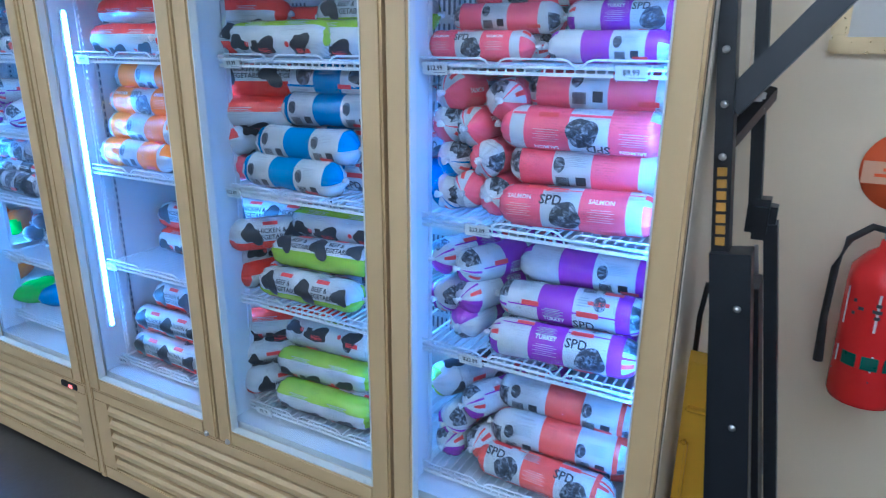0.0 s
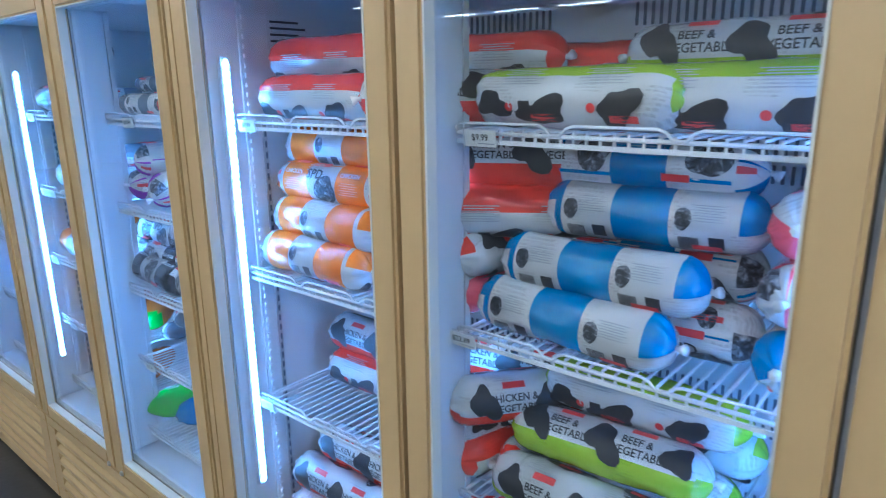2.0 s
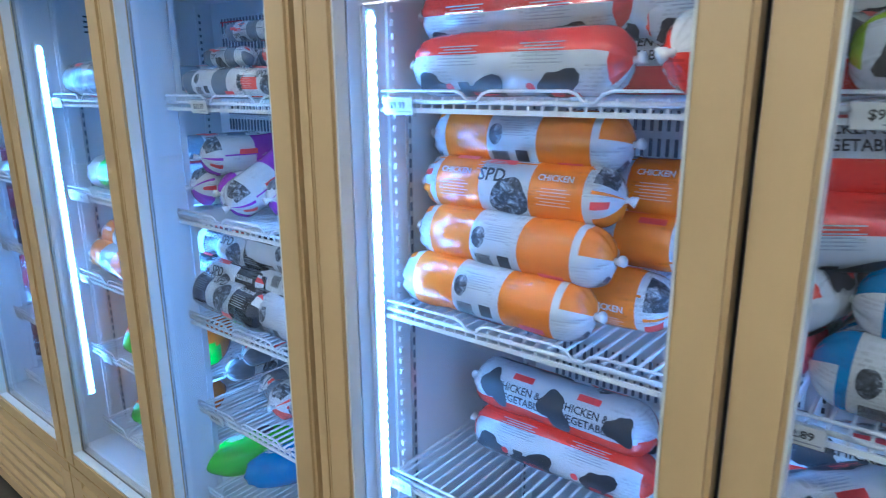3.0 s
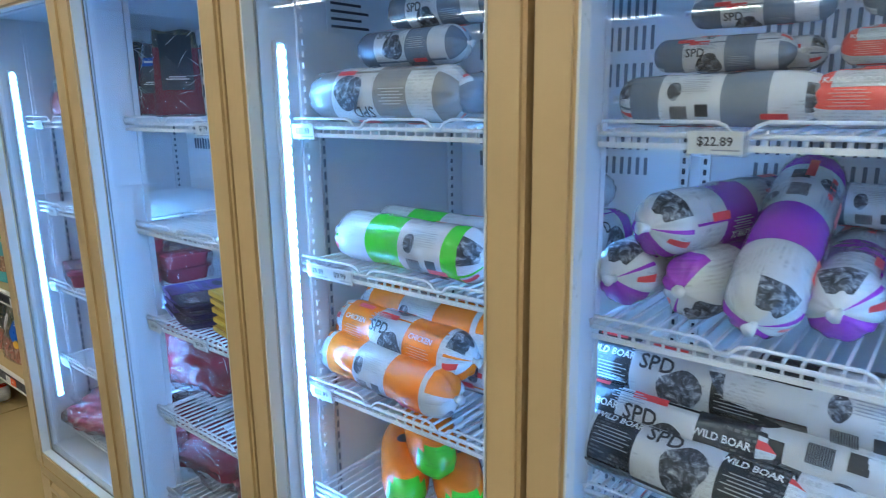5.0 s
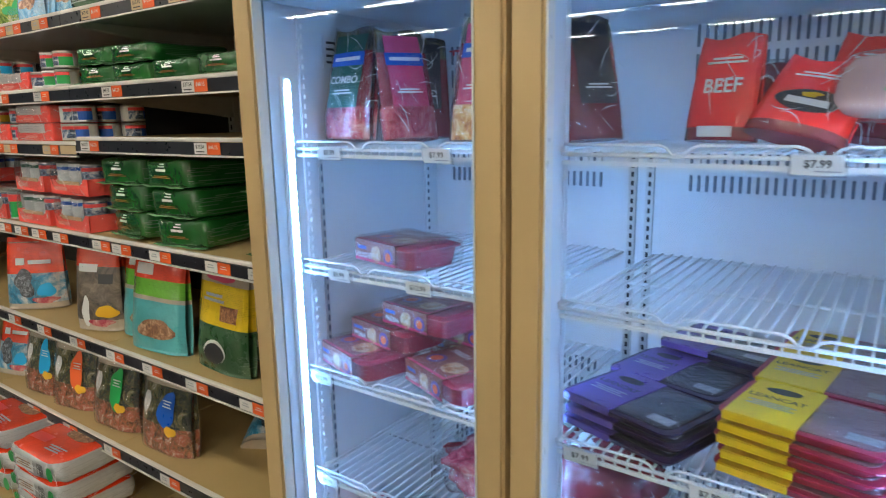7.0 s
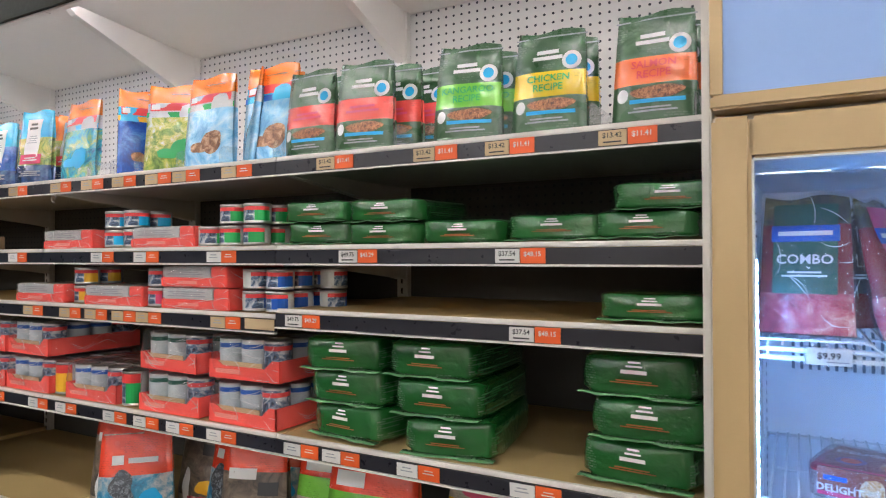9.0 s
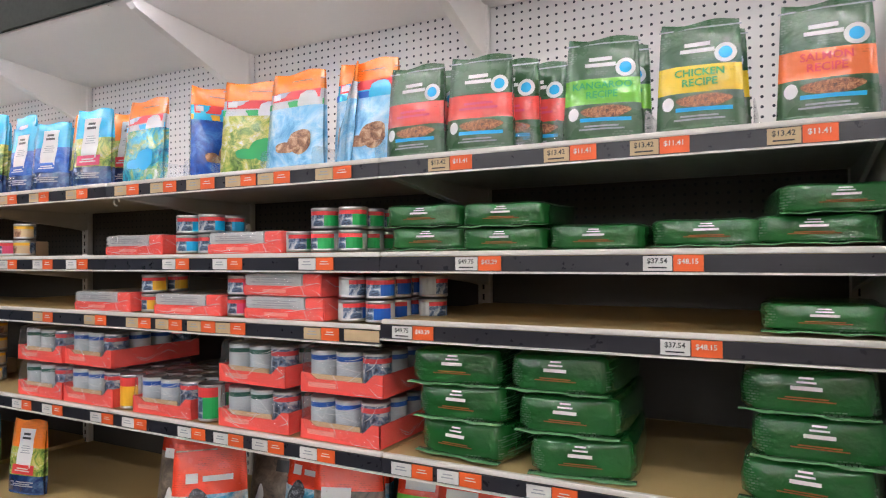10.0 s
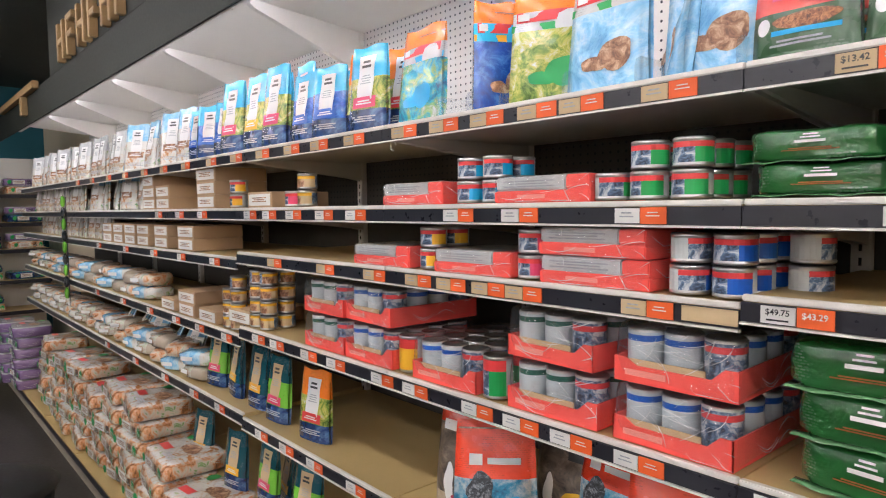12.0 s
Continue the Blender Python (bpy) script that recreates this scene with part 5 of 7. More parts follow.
def place(ob, *mm):
    for m in mm:
        if ob.name.startswith(("food_pouch", "food_bag", "treat_pouch")):
            jit = math.sin(len(GB) * 12.9 + m.translation.x * 37.0)
            m = m @ pose(0, 0, 0, 1.5 * jit, 0, 5 * math.sin(m.translation.x * 91.0))
        if ob.name in GB:
            copy_thing(ob, m)
        else:
            GB[ob.name] = 1
            ob.matrix_basis = m


FDKGREEN = film("bottle_green", (0.035, 0.095, 0.035), 0.28)
FBAND_R = film("tomato", (0.80, 0.09, 0.07))
FBAND_O = film("salmon_orange", (0.88, 0.20, 0.05))
FBAND_Y = film("sunny_yellow", (0.86, 0.60, 0.02))
FBAND_G = film("leaf_green", (0.20, 0.55, 0.05))
FSKY = film("sky_blue", (0.25, 0.58, 0.86))
FNAVY = film("navy", (0.02, 0.05, 0.16))
FCYAN = film("cyan", (0.05, 0.48, 0.80))
FTEAL = film("teal", (0.02, 0.35, 0.40))
FDEEP = film("deep_teal", (0.015, 0.09, 0.12))
FROYAL = film("royal_blue", (0.01, 0.07, 0.42))
mottle(FROYAL, 18.0, [(0.36, (0.005, 0.03, 0.20)), (0.50, (0.01, 0.08, 0.45)), (0.66, (0.10, 0.30, 0.75))])
FSCENE = film("meadow", (0.22, 0.32, 0.06))
M_KIBBLE = mat("brown_kibble_print", (0.30, 0.13, 0.05), 0.5, var=0.9, scale=150)
M_CYAN = mat("cyan_print", (0.02, 0.42, 0.80), 0.35)
M_DOGTAN = mat("tan_print", (0.33, 0.17, 0.09), 0.4, var=0.6, scale=40)
M_PINKPR = mat("pink_print", (0.70, 0.06, 0.16), 0.35)
M_GREENPR = mat("green_print", (0.02, 0.36, 0.08), 0.35)
M_YELPR = mat("yellow_print", (0.86, 0.48, 0.02), 0.35)
mottle(M_DOGTAN, 45.0, [(0.36, (0.10, 0.04, 0.02)), (0.5, (0.33, 0.16, 0.08)), (0.64, (0.66, 0.46, 0.30))])
mottle(M_KIBBLE, 130.0, [(0.40, (0.05, 0.015, 0.01)), (0.5, (0.30, 0.11, 0.04)), (0.60, (0.55, 0.27, 0.12))])
mottle(FSCENE, 22.0, [(0.36, (0.05, 0.10, 0.02)), (0.46, (0.20, 0.32, 0.05)), (0.55, (0.55, 0.52, 0.10)), (0.66, (0.62, 0.70, 0.60))])
mottle(FTEAL, 20.0, [(0.36, (0.02, 0.10, 0.22)), (0.47, (0.03, 0.38, 0.55)), (0.56, (0.22, 0.42, 0.12)), (0.68, (0.65, 0.72, 0.76))])
mottle(FSKY, 12.0, [(0.32, (0.08, 0.28, 0.62)), (0.47, (0.25, 0.56, 0.86)), (0.62, (0.55, 0.76, 0.90))])
mottle(FNAVY, 16.0, [(0.36, (0.008, 0.02, 0.07)), (0.52, (0.02, 0.05, 0.17)), (0.68, (0.10, 0.20, 0.36))])


def recipe_pouch(key, band, name, word, shade):
    w, h = 0.160, 0.218
    b = [(0.335, 0), (0.60, 1), (1, 0)]
    dec = [("food_print", flat_blob(0.008, 0.055, 0.10, 0.026, 0.05, 2), M_KIBBLE, 0.0014), ("ribbon", flat_rect(0.008, 0.038, 0.10, 0.008), M_CYAN, 0.0022),
           ("badge", flat_blob(0.046, 0.148, 0.040, 0.040), M_PALE, 0.0014), ("badge_core", flat_blob(0.046, 0.148, 0.024, 0.024), M_CYAN, 0.0022),
           ("brand_mark", bars(-0.004, 0.164, 0.062, 0.026, 2, 0.35), M_PALE, 0.0014), ("small_badge", flat_blob(-0.056, 0.052, 0.022, 0.028), M_PALE, 0.0016),
           ("fine_print", bars(0.0, 0.022, 0.09, 0.012, 2), M_FINE, 0.0014), ("seal_line", flat_rect(0, 0.205, 0.15, 0.003), M_FINE, 0.0014)]
    if word:
        dec += [("lettering", flat_text(word, 0.0, 0.112, 0.0145), shade, 0.0022), ("lettering", flat_text("RECIPE", 0.0, 0.092, 0.0145), shade, 0.0022)]
    else:
        dec += [("lettering", bars(0, 0.10, 0.09, 0.022, 2, 0.5), M_PINKPR, 0.0018)]
    return pouch("treat_pouch", "bottle-green stand-up treat pouch with %s band" % name, "pouch", "bottle-green treat pouches", w, h, 0.062, b, [FDKGREEN, band], dec)


Z1 = GZ[0] + 0.003
p_sal = recipe_pouch("s", FBAND_O, "salmon orange", "SALMON", M_BRAND)
p_chi = recipe_pouch("c", FBAND_Y, "yellow", "CHICKEN", M_GREENPR)
p_kan = recipe_pouch("k", FBAND_G, "leaf green", "KANGAROO", M_GREENPR)
p_red = recipe_pouch("r", FBAND_R, "red", "", M_BRAND)
place(p_sal, pose(-1.376, 0.212, Z1, -4, 0, -2), pose(-1.372, 0.29, Z1, -3, 0, -2))
place(p_chi, pose(-1.585, 0.212, Z1, -4, 0, 2), pose(-1.578, 0.28, Z1, -3, 0, 2))
place(p_kan, pose(-1.772, 0.214, Z1, -4, 0, 4), pose(-1.765, 0.29, Z1, -3, 0, 3))
place(p_red, pose(-2.045, 0.212, Z1, -4, 0, 3), pose(-2.21, 0.212, Z1, -4, 0, 0), pose(-2.005, 0.28, Z1, -3, 0, 4), pose(-1.955, 0.33, Z1, -3, 0, 4), pose(-2.2, 0.29, Z1, -3, 0, 0), pose(-1.91, 0.40, Z1, -3, 0, 2))


def natural_pouch(low, mid, label, mark, art, w=0.195, h=0.262):
    b = [(0.16, 3), (0.62, 0), (0.80, 1), (1, 2)]
    dec = [("brand_mark", flat_rect(0.0, 0.196, w * 0.82, 0.024), M_BRAND, 0.0014), ("brand_mark", flat_rect(-w * 0.32, 0.196, w * 0.14, 0.016), M_PALE, 0.0024), ("stripe", flat_rect(0.0, 0.172, w * 0.94, 0.016), mark, 0.0014),
           ("picture", flat_blob(0.03, 0.066, w * 0.42, 0.06, 0.10, 6), art, 0.0016), ("picture", flat_blob(-0.015, 0.052, w * 0.34, 0.03, 0.12, 9), art, 0.0014), ("seal_line", flat_rect(0, 0.236, w * 0.95, 0.003), M_DOGTAN, 0.0014)]
    return pouch("food_pouch", label, "pouch", "orange-topped food pouches", w, h, 0.065, b, [low, mid, FORANGE, low], dec)


n_dog = natural_pouch(FSKY, FW, "sky-blue food pouch with orange top and tan picture", M_GREENPR, M_DOGTAN)
n_mtn = natural_pouch(FTEAL, FW, "teal food pouch with orange top and meadow print", M_CYAN, M_CYAN)
n_grn = natural_pouch(FSCENE, FW, "green food pouch with orange top", M_GREENPR, M_GREENPR)
n_blu = natural_pouch(FSKY, FCYAN, "blue food pouch with orange top", M_BLUESTRIPE, M_DOGTAN)
place(n_dog, pose(-2.585, 0.222, Z1, -4, 0, 2), pose(-2.46, 0.27, Z1, -5, 0, -55))
place(n_blu, pose(-2.365, 0.235, Z1, -4, 0, 6), pose(-2.41, 0.33, Z1, -4, 0, -20))
place(n_grn, pose(-2.755, 0.25, Z1, -4, 0, 24))
n_edge = natural_pouch(FROYAL, FCYAN, "royal blue food pouch with orange top, turned edge-on", M_YELPR, M_DOGTAN, 0.15, 0.262)
place(n_edge, pose(-2.905, 0.25, Z1, -4, 0, 66))
place(n_mtn, pose(-3.185, 0.222, Z1, -4, 0, 2))


def label_pouch(top, blob, label, w=0.165, h=0.255, low=FNAVY, mid=FSCENE, card=None):
    b = [(0.24, 0), (0.62, 1), (1, 2)]
    dec = [("label", flat_rect(0.0, h * 0.62, w * 0.40, h * 0.52), card or M_PALE, 0.0016), ("brand_mark", bars(0.0, h * 0.78, w * 0.24, h * 0.11, 2, 0.45), M_INK, 0.0026), ("fine_print", bars(0.0, h * 0.60, w * 0.26, h * 0.12, 4, 0.6), M_FINE, 0.0026), ("flavour_patch", flat_rect(0.0, h * 0.33, w * 0.60, h * 0.13), blob, 0.0028), ("fine_print", bars(0.0, h * 0.33, w * 0.42, h * 0.06, 2), M_PALE, 0.0038), ("fine_print", bars(0, 0.035, w * 0.6, 0.02, 3), M_FINE, 0.0014)]
    return pouch("food_pouch", label, "pouch", "blue-topped food pouches", w, h, 0.06, b, [low, mid, top], dec)


l_yel = label_pouch(FCYAN, M_YELPR, "blue-topped food pouch with white label and orange patch", h=0.295)
l_mar = label_pouch(FCYAN, M_PINKPR, "blue-topped food pouch with white label and plum patch", h=0.305)
d_yel = label_pouch(FDEEP, M_YELPR, "deep teal food pouch with kraft label and yellow patch", mid=FDEEP, card=M_KRAFT)
d_mar = label_pouch(FDEEP, M_PINKPR, "deep teal food pouch with kraft label and plum patch", mid=FBAND_G, card=M_KRAFT)
l_blu = label_pouch(FCYAN, M_BLUESTRIPE, "blue-topped navy food pouch with white label", h=0.235, low=FNAVY, mid=FROYAL)
l_pnk = label_pouch(FCYAN, M_PINKPR, "blue-topped food pouch with pink patch")
l_org = label_pouch(FORANGE, M_BRAND, "orange-topped food pouch with pale label")
place(l_pnk, pose(-3.43, 0.222, Z1, -4, 0, 4))
place(l_org, pose(-3.50, 0.27, Z1, -4, 0, 20), pose(-3.36, 0.30, Z1, -4, 0, 10))
place(l_blu, pose(-3.655, 0.222, Z1, -4, 0, 10), pose(-3.82, 0.225, Z1, -4, 0, 6), pose(-3.70, 0.30, Z1, -4, 0, 0))
place(l_mar, pose(-4.045, 0.222, Z1, -4, 0, 4), pose(-4.44, 0.23, Z1, -4, 0, 16), pose(-3.96, 0.30, Z1, -4, 0, 0))
place(l_yel, pose(-4.21, 0.222, Z1, -4, 0, 4), pose(-4.14, 0.30, Z1, -4, 0, 0))
FPRINT = film("printed_white", (0.66, 0.64, 0.60))
mottle(FPRINT, 17.0, [(0.37, (0.50, 0.20, 0.06)), (0.44, (0.68, 0.55, 0.42)), (0.50, (0.72, 0.71, 0.69)), (0.60, (0.70, 0.70, 0.68)), (0.65, (0.35, 0.48, 0.16)), (0.72, (0.10, 0.30, 0.42))])
FCREAM = film("cream_scene", (0.6, 0.55, 0.48))
mottle(FCREAM, 24.0, [(0.36, (0.30, 0.16, 0.08)), (0.46, (0.62, 0.50, 0.38)), (0.56, (0.70, 0.69, 0.66)), (0.70, (0.50, 0.60, 0.30))])
wh_blob = label_pouch(FW, M_DOGTAN, "white food bag with tan picture", 0.16, 0.27, FCREAM, FPRINT)
sk_pouch = label_pouch(FSKY, M_DOGTAN, "sky-blue and white food bag", 0.17, 0.27, FPRINT, FPRINT)
place(l_blu, *[pose(-4.52 - 0.16 * k, 0.235, Z1, -4, 0, 14 + 9 * math.sin(k * 2)) for k in range(3)])
place(sk_pouch, *[pose(-5.02 - 0.19 * k, 0.245 + 0.02 * math.sin(k * 3), Z1, -6, 0, 8 + 26 * math.sin(k * 2)) for k in range(6)])
place(wh_blob, *[pose(-6.2 - 0.17 * k, 0.25 + 0.02 * math.sin(k * 2), Z1, -6, 0, 6 + 28 * math.sin(k * 3)) for k in range(17)])


# ---- flat green bags ----
FGLOSSG = film("glossy_green", (0.015, 0.105, 0.02), 0.16)


def flat_bag(w, d, h, label, seed):
    sh = lumpy(w, d, h, seed, 7.5, 0.05, 40, 16)
    sh.v = [(a, b, c + h / 2 + 0.004 * noise.noise(Vector((a * 14, b * 9, seed)))) for a, b, c in sh.v]
    ob = new("food_bag", sh.mesh("food_bag", [FGLOSSG]))
    tagged(ob, label, "food bag", "flat green food bags")
    # wavy sealed lips along the lower and upper front edges
    for z0, dz, reach in ((h * 0.08, -0.003, 0.020),):
        lip = Shape()
        n = 18
        v = []
        for i in range(n + 1):
            fx = 2 * i / n - 1
            wv = 0.0015 * math.sin(fx * 6 + seed) + 0.001 * math.sin(fx * 13)
            for q in (0, 1):
                for th in (0, 0.0012):
                    v.append((fx * w * 0.49, -d / 2 + 0.010 - q * reach, z0 + q * (dz + wv) + th))
        f = []
        for i in range(n):
            k = 4 * i
            f += [(k, k + 2, k + 6, k + 4), (k + 1, k + 5, k + 7, k + 3), (k + 2, k + 3, k + 7, k + 6), (k, k + 4, k + 5, k + 1)]
        lip.add(v, f, 0, True)
        part("sealed_edge", lip, FLIPG, ob, "pale crimped sealed edge")
    wd = lambda s, t: (s, -d / 2 * 1.02 - 0.006 + 0.9 * abs(t - h / 2) ** 2 / h, t)
    part("brand_mark", wrap_shape(bars(0.0, h * 0.76, w * 0.14, h * 0.17, 2, 0.55), wd), M_PALE, ob)
    part("ribbon", wrap_shape(flat_rect(0, h * 0.60, w * 0.22, h * 0.08), wd), M_TICKET, ob)
    part("fine_print", wrap_shape(bars(0, h * 0.38, w * 0.40, h * 0.10, 2), wd), M_RUST, ob)
    ob.matrix_basis = PARK
    return ob


FLIPG = film("pale_green_edge", (0.12, 0.28, 0.12), 0.25)
M_RUST = mat("rust_print", (0.35, 0.10, 0.02), 0.4)
fg_s = flat_bag(0.205, 0.30, 0.055, "glossy green food bag lying flat on a shelf", 3)
fg_l = flat_bag(0.225, 0.33, 0.086, "plump glossy green food bag stacked on a shelf", 8)
Z2, Z3, Z3R, Z4 = GZ[1] + 0.003, GZ[2] + 0.003, 1.513, GZ[3] + 0.003
place(fg_s, *[pose(x, 0.345, Z2 + k * 0.054, 0, 0, r) for x, k, r in ((-2.195, 0, 2), (-2.20, 1, -1), (-1.998, 0, 0), (-2.0, 1, 3), (-1.79, 0, -1), (-1.583, 0, 1), (-1.388, 0, -1), (-1.37, 1, 3))], pose(-1.385, 0.345, Z3R, 0, 0, 2))
place(fg_l, *[pose(x, 0.36, Z4 + k * 0.083, 0, 0, r) for x, k, r in ((-2.085, 0, -2), (-2.10, 1, 2), (-2.125, 2, 0), (-1.84, 0, 3), (-1.855, 1, -2), (-1.868, 2, 1), (-1.40, 0, -1), (-1.39, 1, 2), (-1.405, 2, 1))])


# ---- cans, trays and sleeved packs ----
def can(r, h, label, group, lab, accent, back, band=None):
    t = thing("food_can", label, "can", group, at=PARK)
    part("body", Shape().lathe([(r * 0.93, 0.002), (r, 0.004), (r, 0.007), (r * 0.975, 0.009), (r * 0.975, h - 0.008), (r, h - 0.006), (r, h - 0.002), (r * 0.93, h), (r * 0.90, h - 0.004), (0.0, h - 0.004)], 22), M_CHROME, t)
    s = Shape()
    n, q = 26, r * 0.985
    zs = (0.010, h * 0.42, h * 0.66, h - 0.009)
    for j in range(3):
        v, f = [], []
        for i in range(n + 1):
            a = 6.2832 * i / n
            for z in (zs[j], zs[j + 1]):
                v.append((q * math.cos(a), q * math.sin(a), z))
        for i in range(n):
            ang = (i + 0.5) / n * 360
            front = 195 < ang < 345
            mi = (2 if j == 2 else (1 if 278 < ang else 0)) if front else 3
            s.add(v, [(2 * i, 2 * i + 2, 2 * i + 3, 2 * i + 1)], mi, True)
    part("label", s, [lab, accent, band or M_BRAND, back], t, "printed paper label")
    return t


M_CANBACK = mat("silver_label", (0.56, 0.59, 0.60), 0.4, var=0.18, scale=40)
M_CANPIC = mat("blue_grey_picture", (0.10, 0.18, 0.34), 0.4)
mottle(M_CANPIC, 55.0, [(0.38, (0.02, 0.03, 0.06)), (0.5, (0.10, 0.17, 0.30)), (0.62, (0.55, 0.58, 0.62))])
c_grn = can(0.0365, 0.056, "squat food can with red and green label", "squat cans", M_CANPIC, M_GREENPR, M_CANBACK)
c_tea = can(0.0365, 0.056, "squat food can with red and teal label", "squat cans", M_CANPIC, M_CYAN, M_CANBACK)
c_blu = can(0.0365, 0.056, "squat food can with red and blue label", "squat cans", M_CANPIC, M_BLUESTRIPE, M_CANBACK)
c_yel = can(0.0365, 0.056, "squat food can with red and yellow label", "squat cans", M_CANPIC, M_YELPR, M_CANBACK)
c_pnk = can(0.0365, 0.056, "squat food can with red and pink label", "squat cans", M_CANPIC, M_PINKPR, M_CANBACK)
c_dark = can(0.034, 0.056, "squat food can with kraft, orange and dark label", "squat cans", M_DOGTAN, M_KRAFT, M_CANPIC, M_YELPR)
t_grn = can(0.037, 0.105, "tall food can with red and green label", "tall cans", M_CANPIC, M_GREENPR, M_CANBACK)
t_yel = can(0.037, 0.105, "tall food can with red and yellow label", "tall cans", M_YELPR, M_YELPR, M_CANBACK)


def can_stack(ob, x, y, z, n, h, turn=0):
    place(ob, *[pose(x + 0.002 * k, y, z + k * (h + 0.001), 0, 0, turn + 25 * k) for k in range(n)])


for x in (-2.485, -2.398):
    for y in (0.215, 0.292, 0.37):
        can_stack(c_grn, x, y, Z2, 2, 0.056, 0)
can_stack(c_grn, -2.566, 0.215, Z2, 1, 0.056, 60)
for x in (-2.985, -2.895):
    can_stack(c_tea, x, 0.22, Z2, 2, 0.056, 30)
    can_stack(c_tea, x, 0.30, Z2, 2, 0.056, 10)
for x in (-2.40, -2.318):
    for y in (0.215, 0.292, 0.37):
        can_stack(c_blu, x, y, Z3, 2, 0.056, 0 if x > -2.35 else 70)
can_stack(c_blu, -2.235, 0.33, Z3, 2, 0.056, 90)
can_stack(c_pnk, -2.777, 0.215, Z3, 2, 0.056, 20)
can_stack(c_pnk, -2.777, 0.295, Z3, 2, 0.056, 20)
can_stack(c_yel, -3.13, 0.215, Z3, 2, 0.056, 10)
can_stack(c_yel, -3.13, 0.295, Z3, 2, 0.056, 10)
can_stack(c_dark, -3.80, 0.215, Z2, 2, 0.056, 10)
can_stack(c_pnk, -3.885, 0.215, Z2, 1, 0.056, 10)
can_stack(c_yel, -4.36, 0.215, Z2, 2, 0.056, 10)
for x in (-4.12, -4.21, -4.40, -4.48):
    for y in (0.215, 0.29):
        can_stack(c_dark, x, y, Z4 if x > -4.28 else 1.163, 4 if x > -4.45 else 3, 0.056, 20)
can_stack(t_grn, -2.892, 0.215, Z4, 1, 0.105, 0)
for y in (0.30, 0.38):
    can_stack(t_grn, -2.892, y, Z4, 1, 0.105, 0)
for y in (0.22, 0.30, 0.38):
    can_stack(t_yel, -3.236, y, Z4, 1, 0.105, 0)

M_CORALPR = mat("pale_coral_print", (0.95, 0.34, 0.28), 0.4)
M_TRAYRED = mat("coral_card_tray", (0.95, 0.11, 0.085), 0.4, var=0.08, scale=20)
M_CANSIDE = mat("ribbed_can_label", (0.56, 0.62, 0.66), 0.35, var=0.25, scale=30)


def can_tray(accent, label):
    t = thing("can_tray", label, "tray of cans", "shrink-wrapped can trays", at=PARK)
    w, d, h = 0.245, 0.33, 0.118
    tr = Shape()
    tr.box(-w / 2, w / 2, -d / 2, d / 2, 0.0, 0.003)
    prof = [(-w / 2, 0.003), (w / 2, 0.003), (w / 2, 0.056), (w * 0.40, 0.056), (w * 0.30, 0.034), (-w * 0.30, 0.034), (-w * 0.40, 0.048), (-w / 2, 0.048)]
    tr.prism(prof, "y", -d / 2, -d / 2 + 0.003).prism(prof, "y", d / 2 - 0.003, d / 2)
    tr.box(-w / 2, -w / 2 + 0.003, -d / 2, d / 2, 0.003, 0.048).box(w / 2 - 0.003, w / 2, -d / 2, d / 2, 0.003, 0.056)
    part("tray", tr, M_TRAYRED, t, "coral red cardboard tray")
    part("brand_mark", Shape().box(-w * 0.40, -w * 0.05, -d / 2 - 0.0015, -d / 2 - 0.0005, 0.014, 0.026), M_CORALPR, t)
    for i in range(3):
        for j in range(4):
            x, y = (i - 1) * 0.079, (j - 1.5) * 0.079
            c = Shape().lathe([(0.034, 0.004), (0.0365, 0.006), (0.0365, 0.080), (0.0365, 0.092), (0.0365, 0.098), (0.0372, 0.102), (0.034, 0.105), (0.032, 0.102), (0, 0.102)], 16, at=(x, y, 0), mis=[0, 0, 1, 0, 2, 2, 2, 2])
            kind = (i * 2 + j) % 3
            part("can", c, [(M_CANSIDE, M_CANPIC, M_CANSIDE)[kind], (accent, M_BRAND, accent)[kind], M_CHROME], t)
    fl = lumpy(w + 0.012, d + 0.012, 0.118, 7, 9.0, 0.05, 28, 14)
    fl.v = [(a, b, c + 0.058) for a, b, c in fl.v]
    part("shrink_wrap", fl, M_FILM, t, "creased clear shrink wrap").visible_shadow = False
    part("film_fold", glint_streaks(w + 0.012, d + 0.012, 0.112, hash_of(label), 16), M_GLINT, t)["kind"] = "stuff"
    part("card_liner", Shape().box(-w * 0.42, w * 0.25, -d / 2 + 0.004, -d / 2 + 0.006, 0.03, 0.046), M_KRAFT, t)
    return t


k_blu = can_tray(M_BLUESTRIPE, "coral red tray of shrink-wrapped tall cans, blue bands")
k_tea = can_tray(M_TEALCARD, "coral red tray of shrink-wrapped tall cans, green bands")
place(k_blu, pose(-2.417, 0.345, Z4, 0, 0, -1), pose(-2.419, 0.348, Z4 + 0.119, 0, 0, 1), pose(-3.062, 0.345, Z4, 0, 0, 1), pose(-3.40, 0.345, Z4, 0, 0, 0), pose(-3.402, 0.35, Z4 + 0.119, 0, 0, -2))
place(k_tea, pose(-2.706, 0.345, Z4, 0, 0, 1), pose(-2.707, 0.35, Z4 + 0.119, 0, 0, -2), pose(-3.655, 0.345, Z4, 0, 0, 0), pose(-3.655, 0.345, Z4 + 0.119, 0, 0, 0))


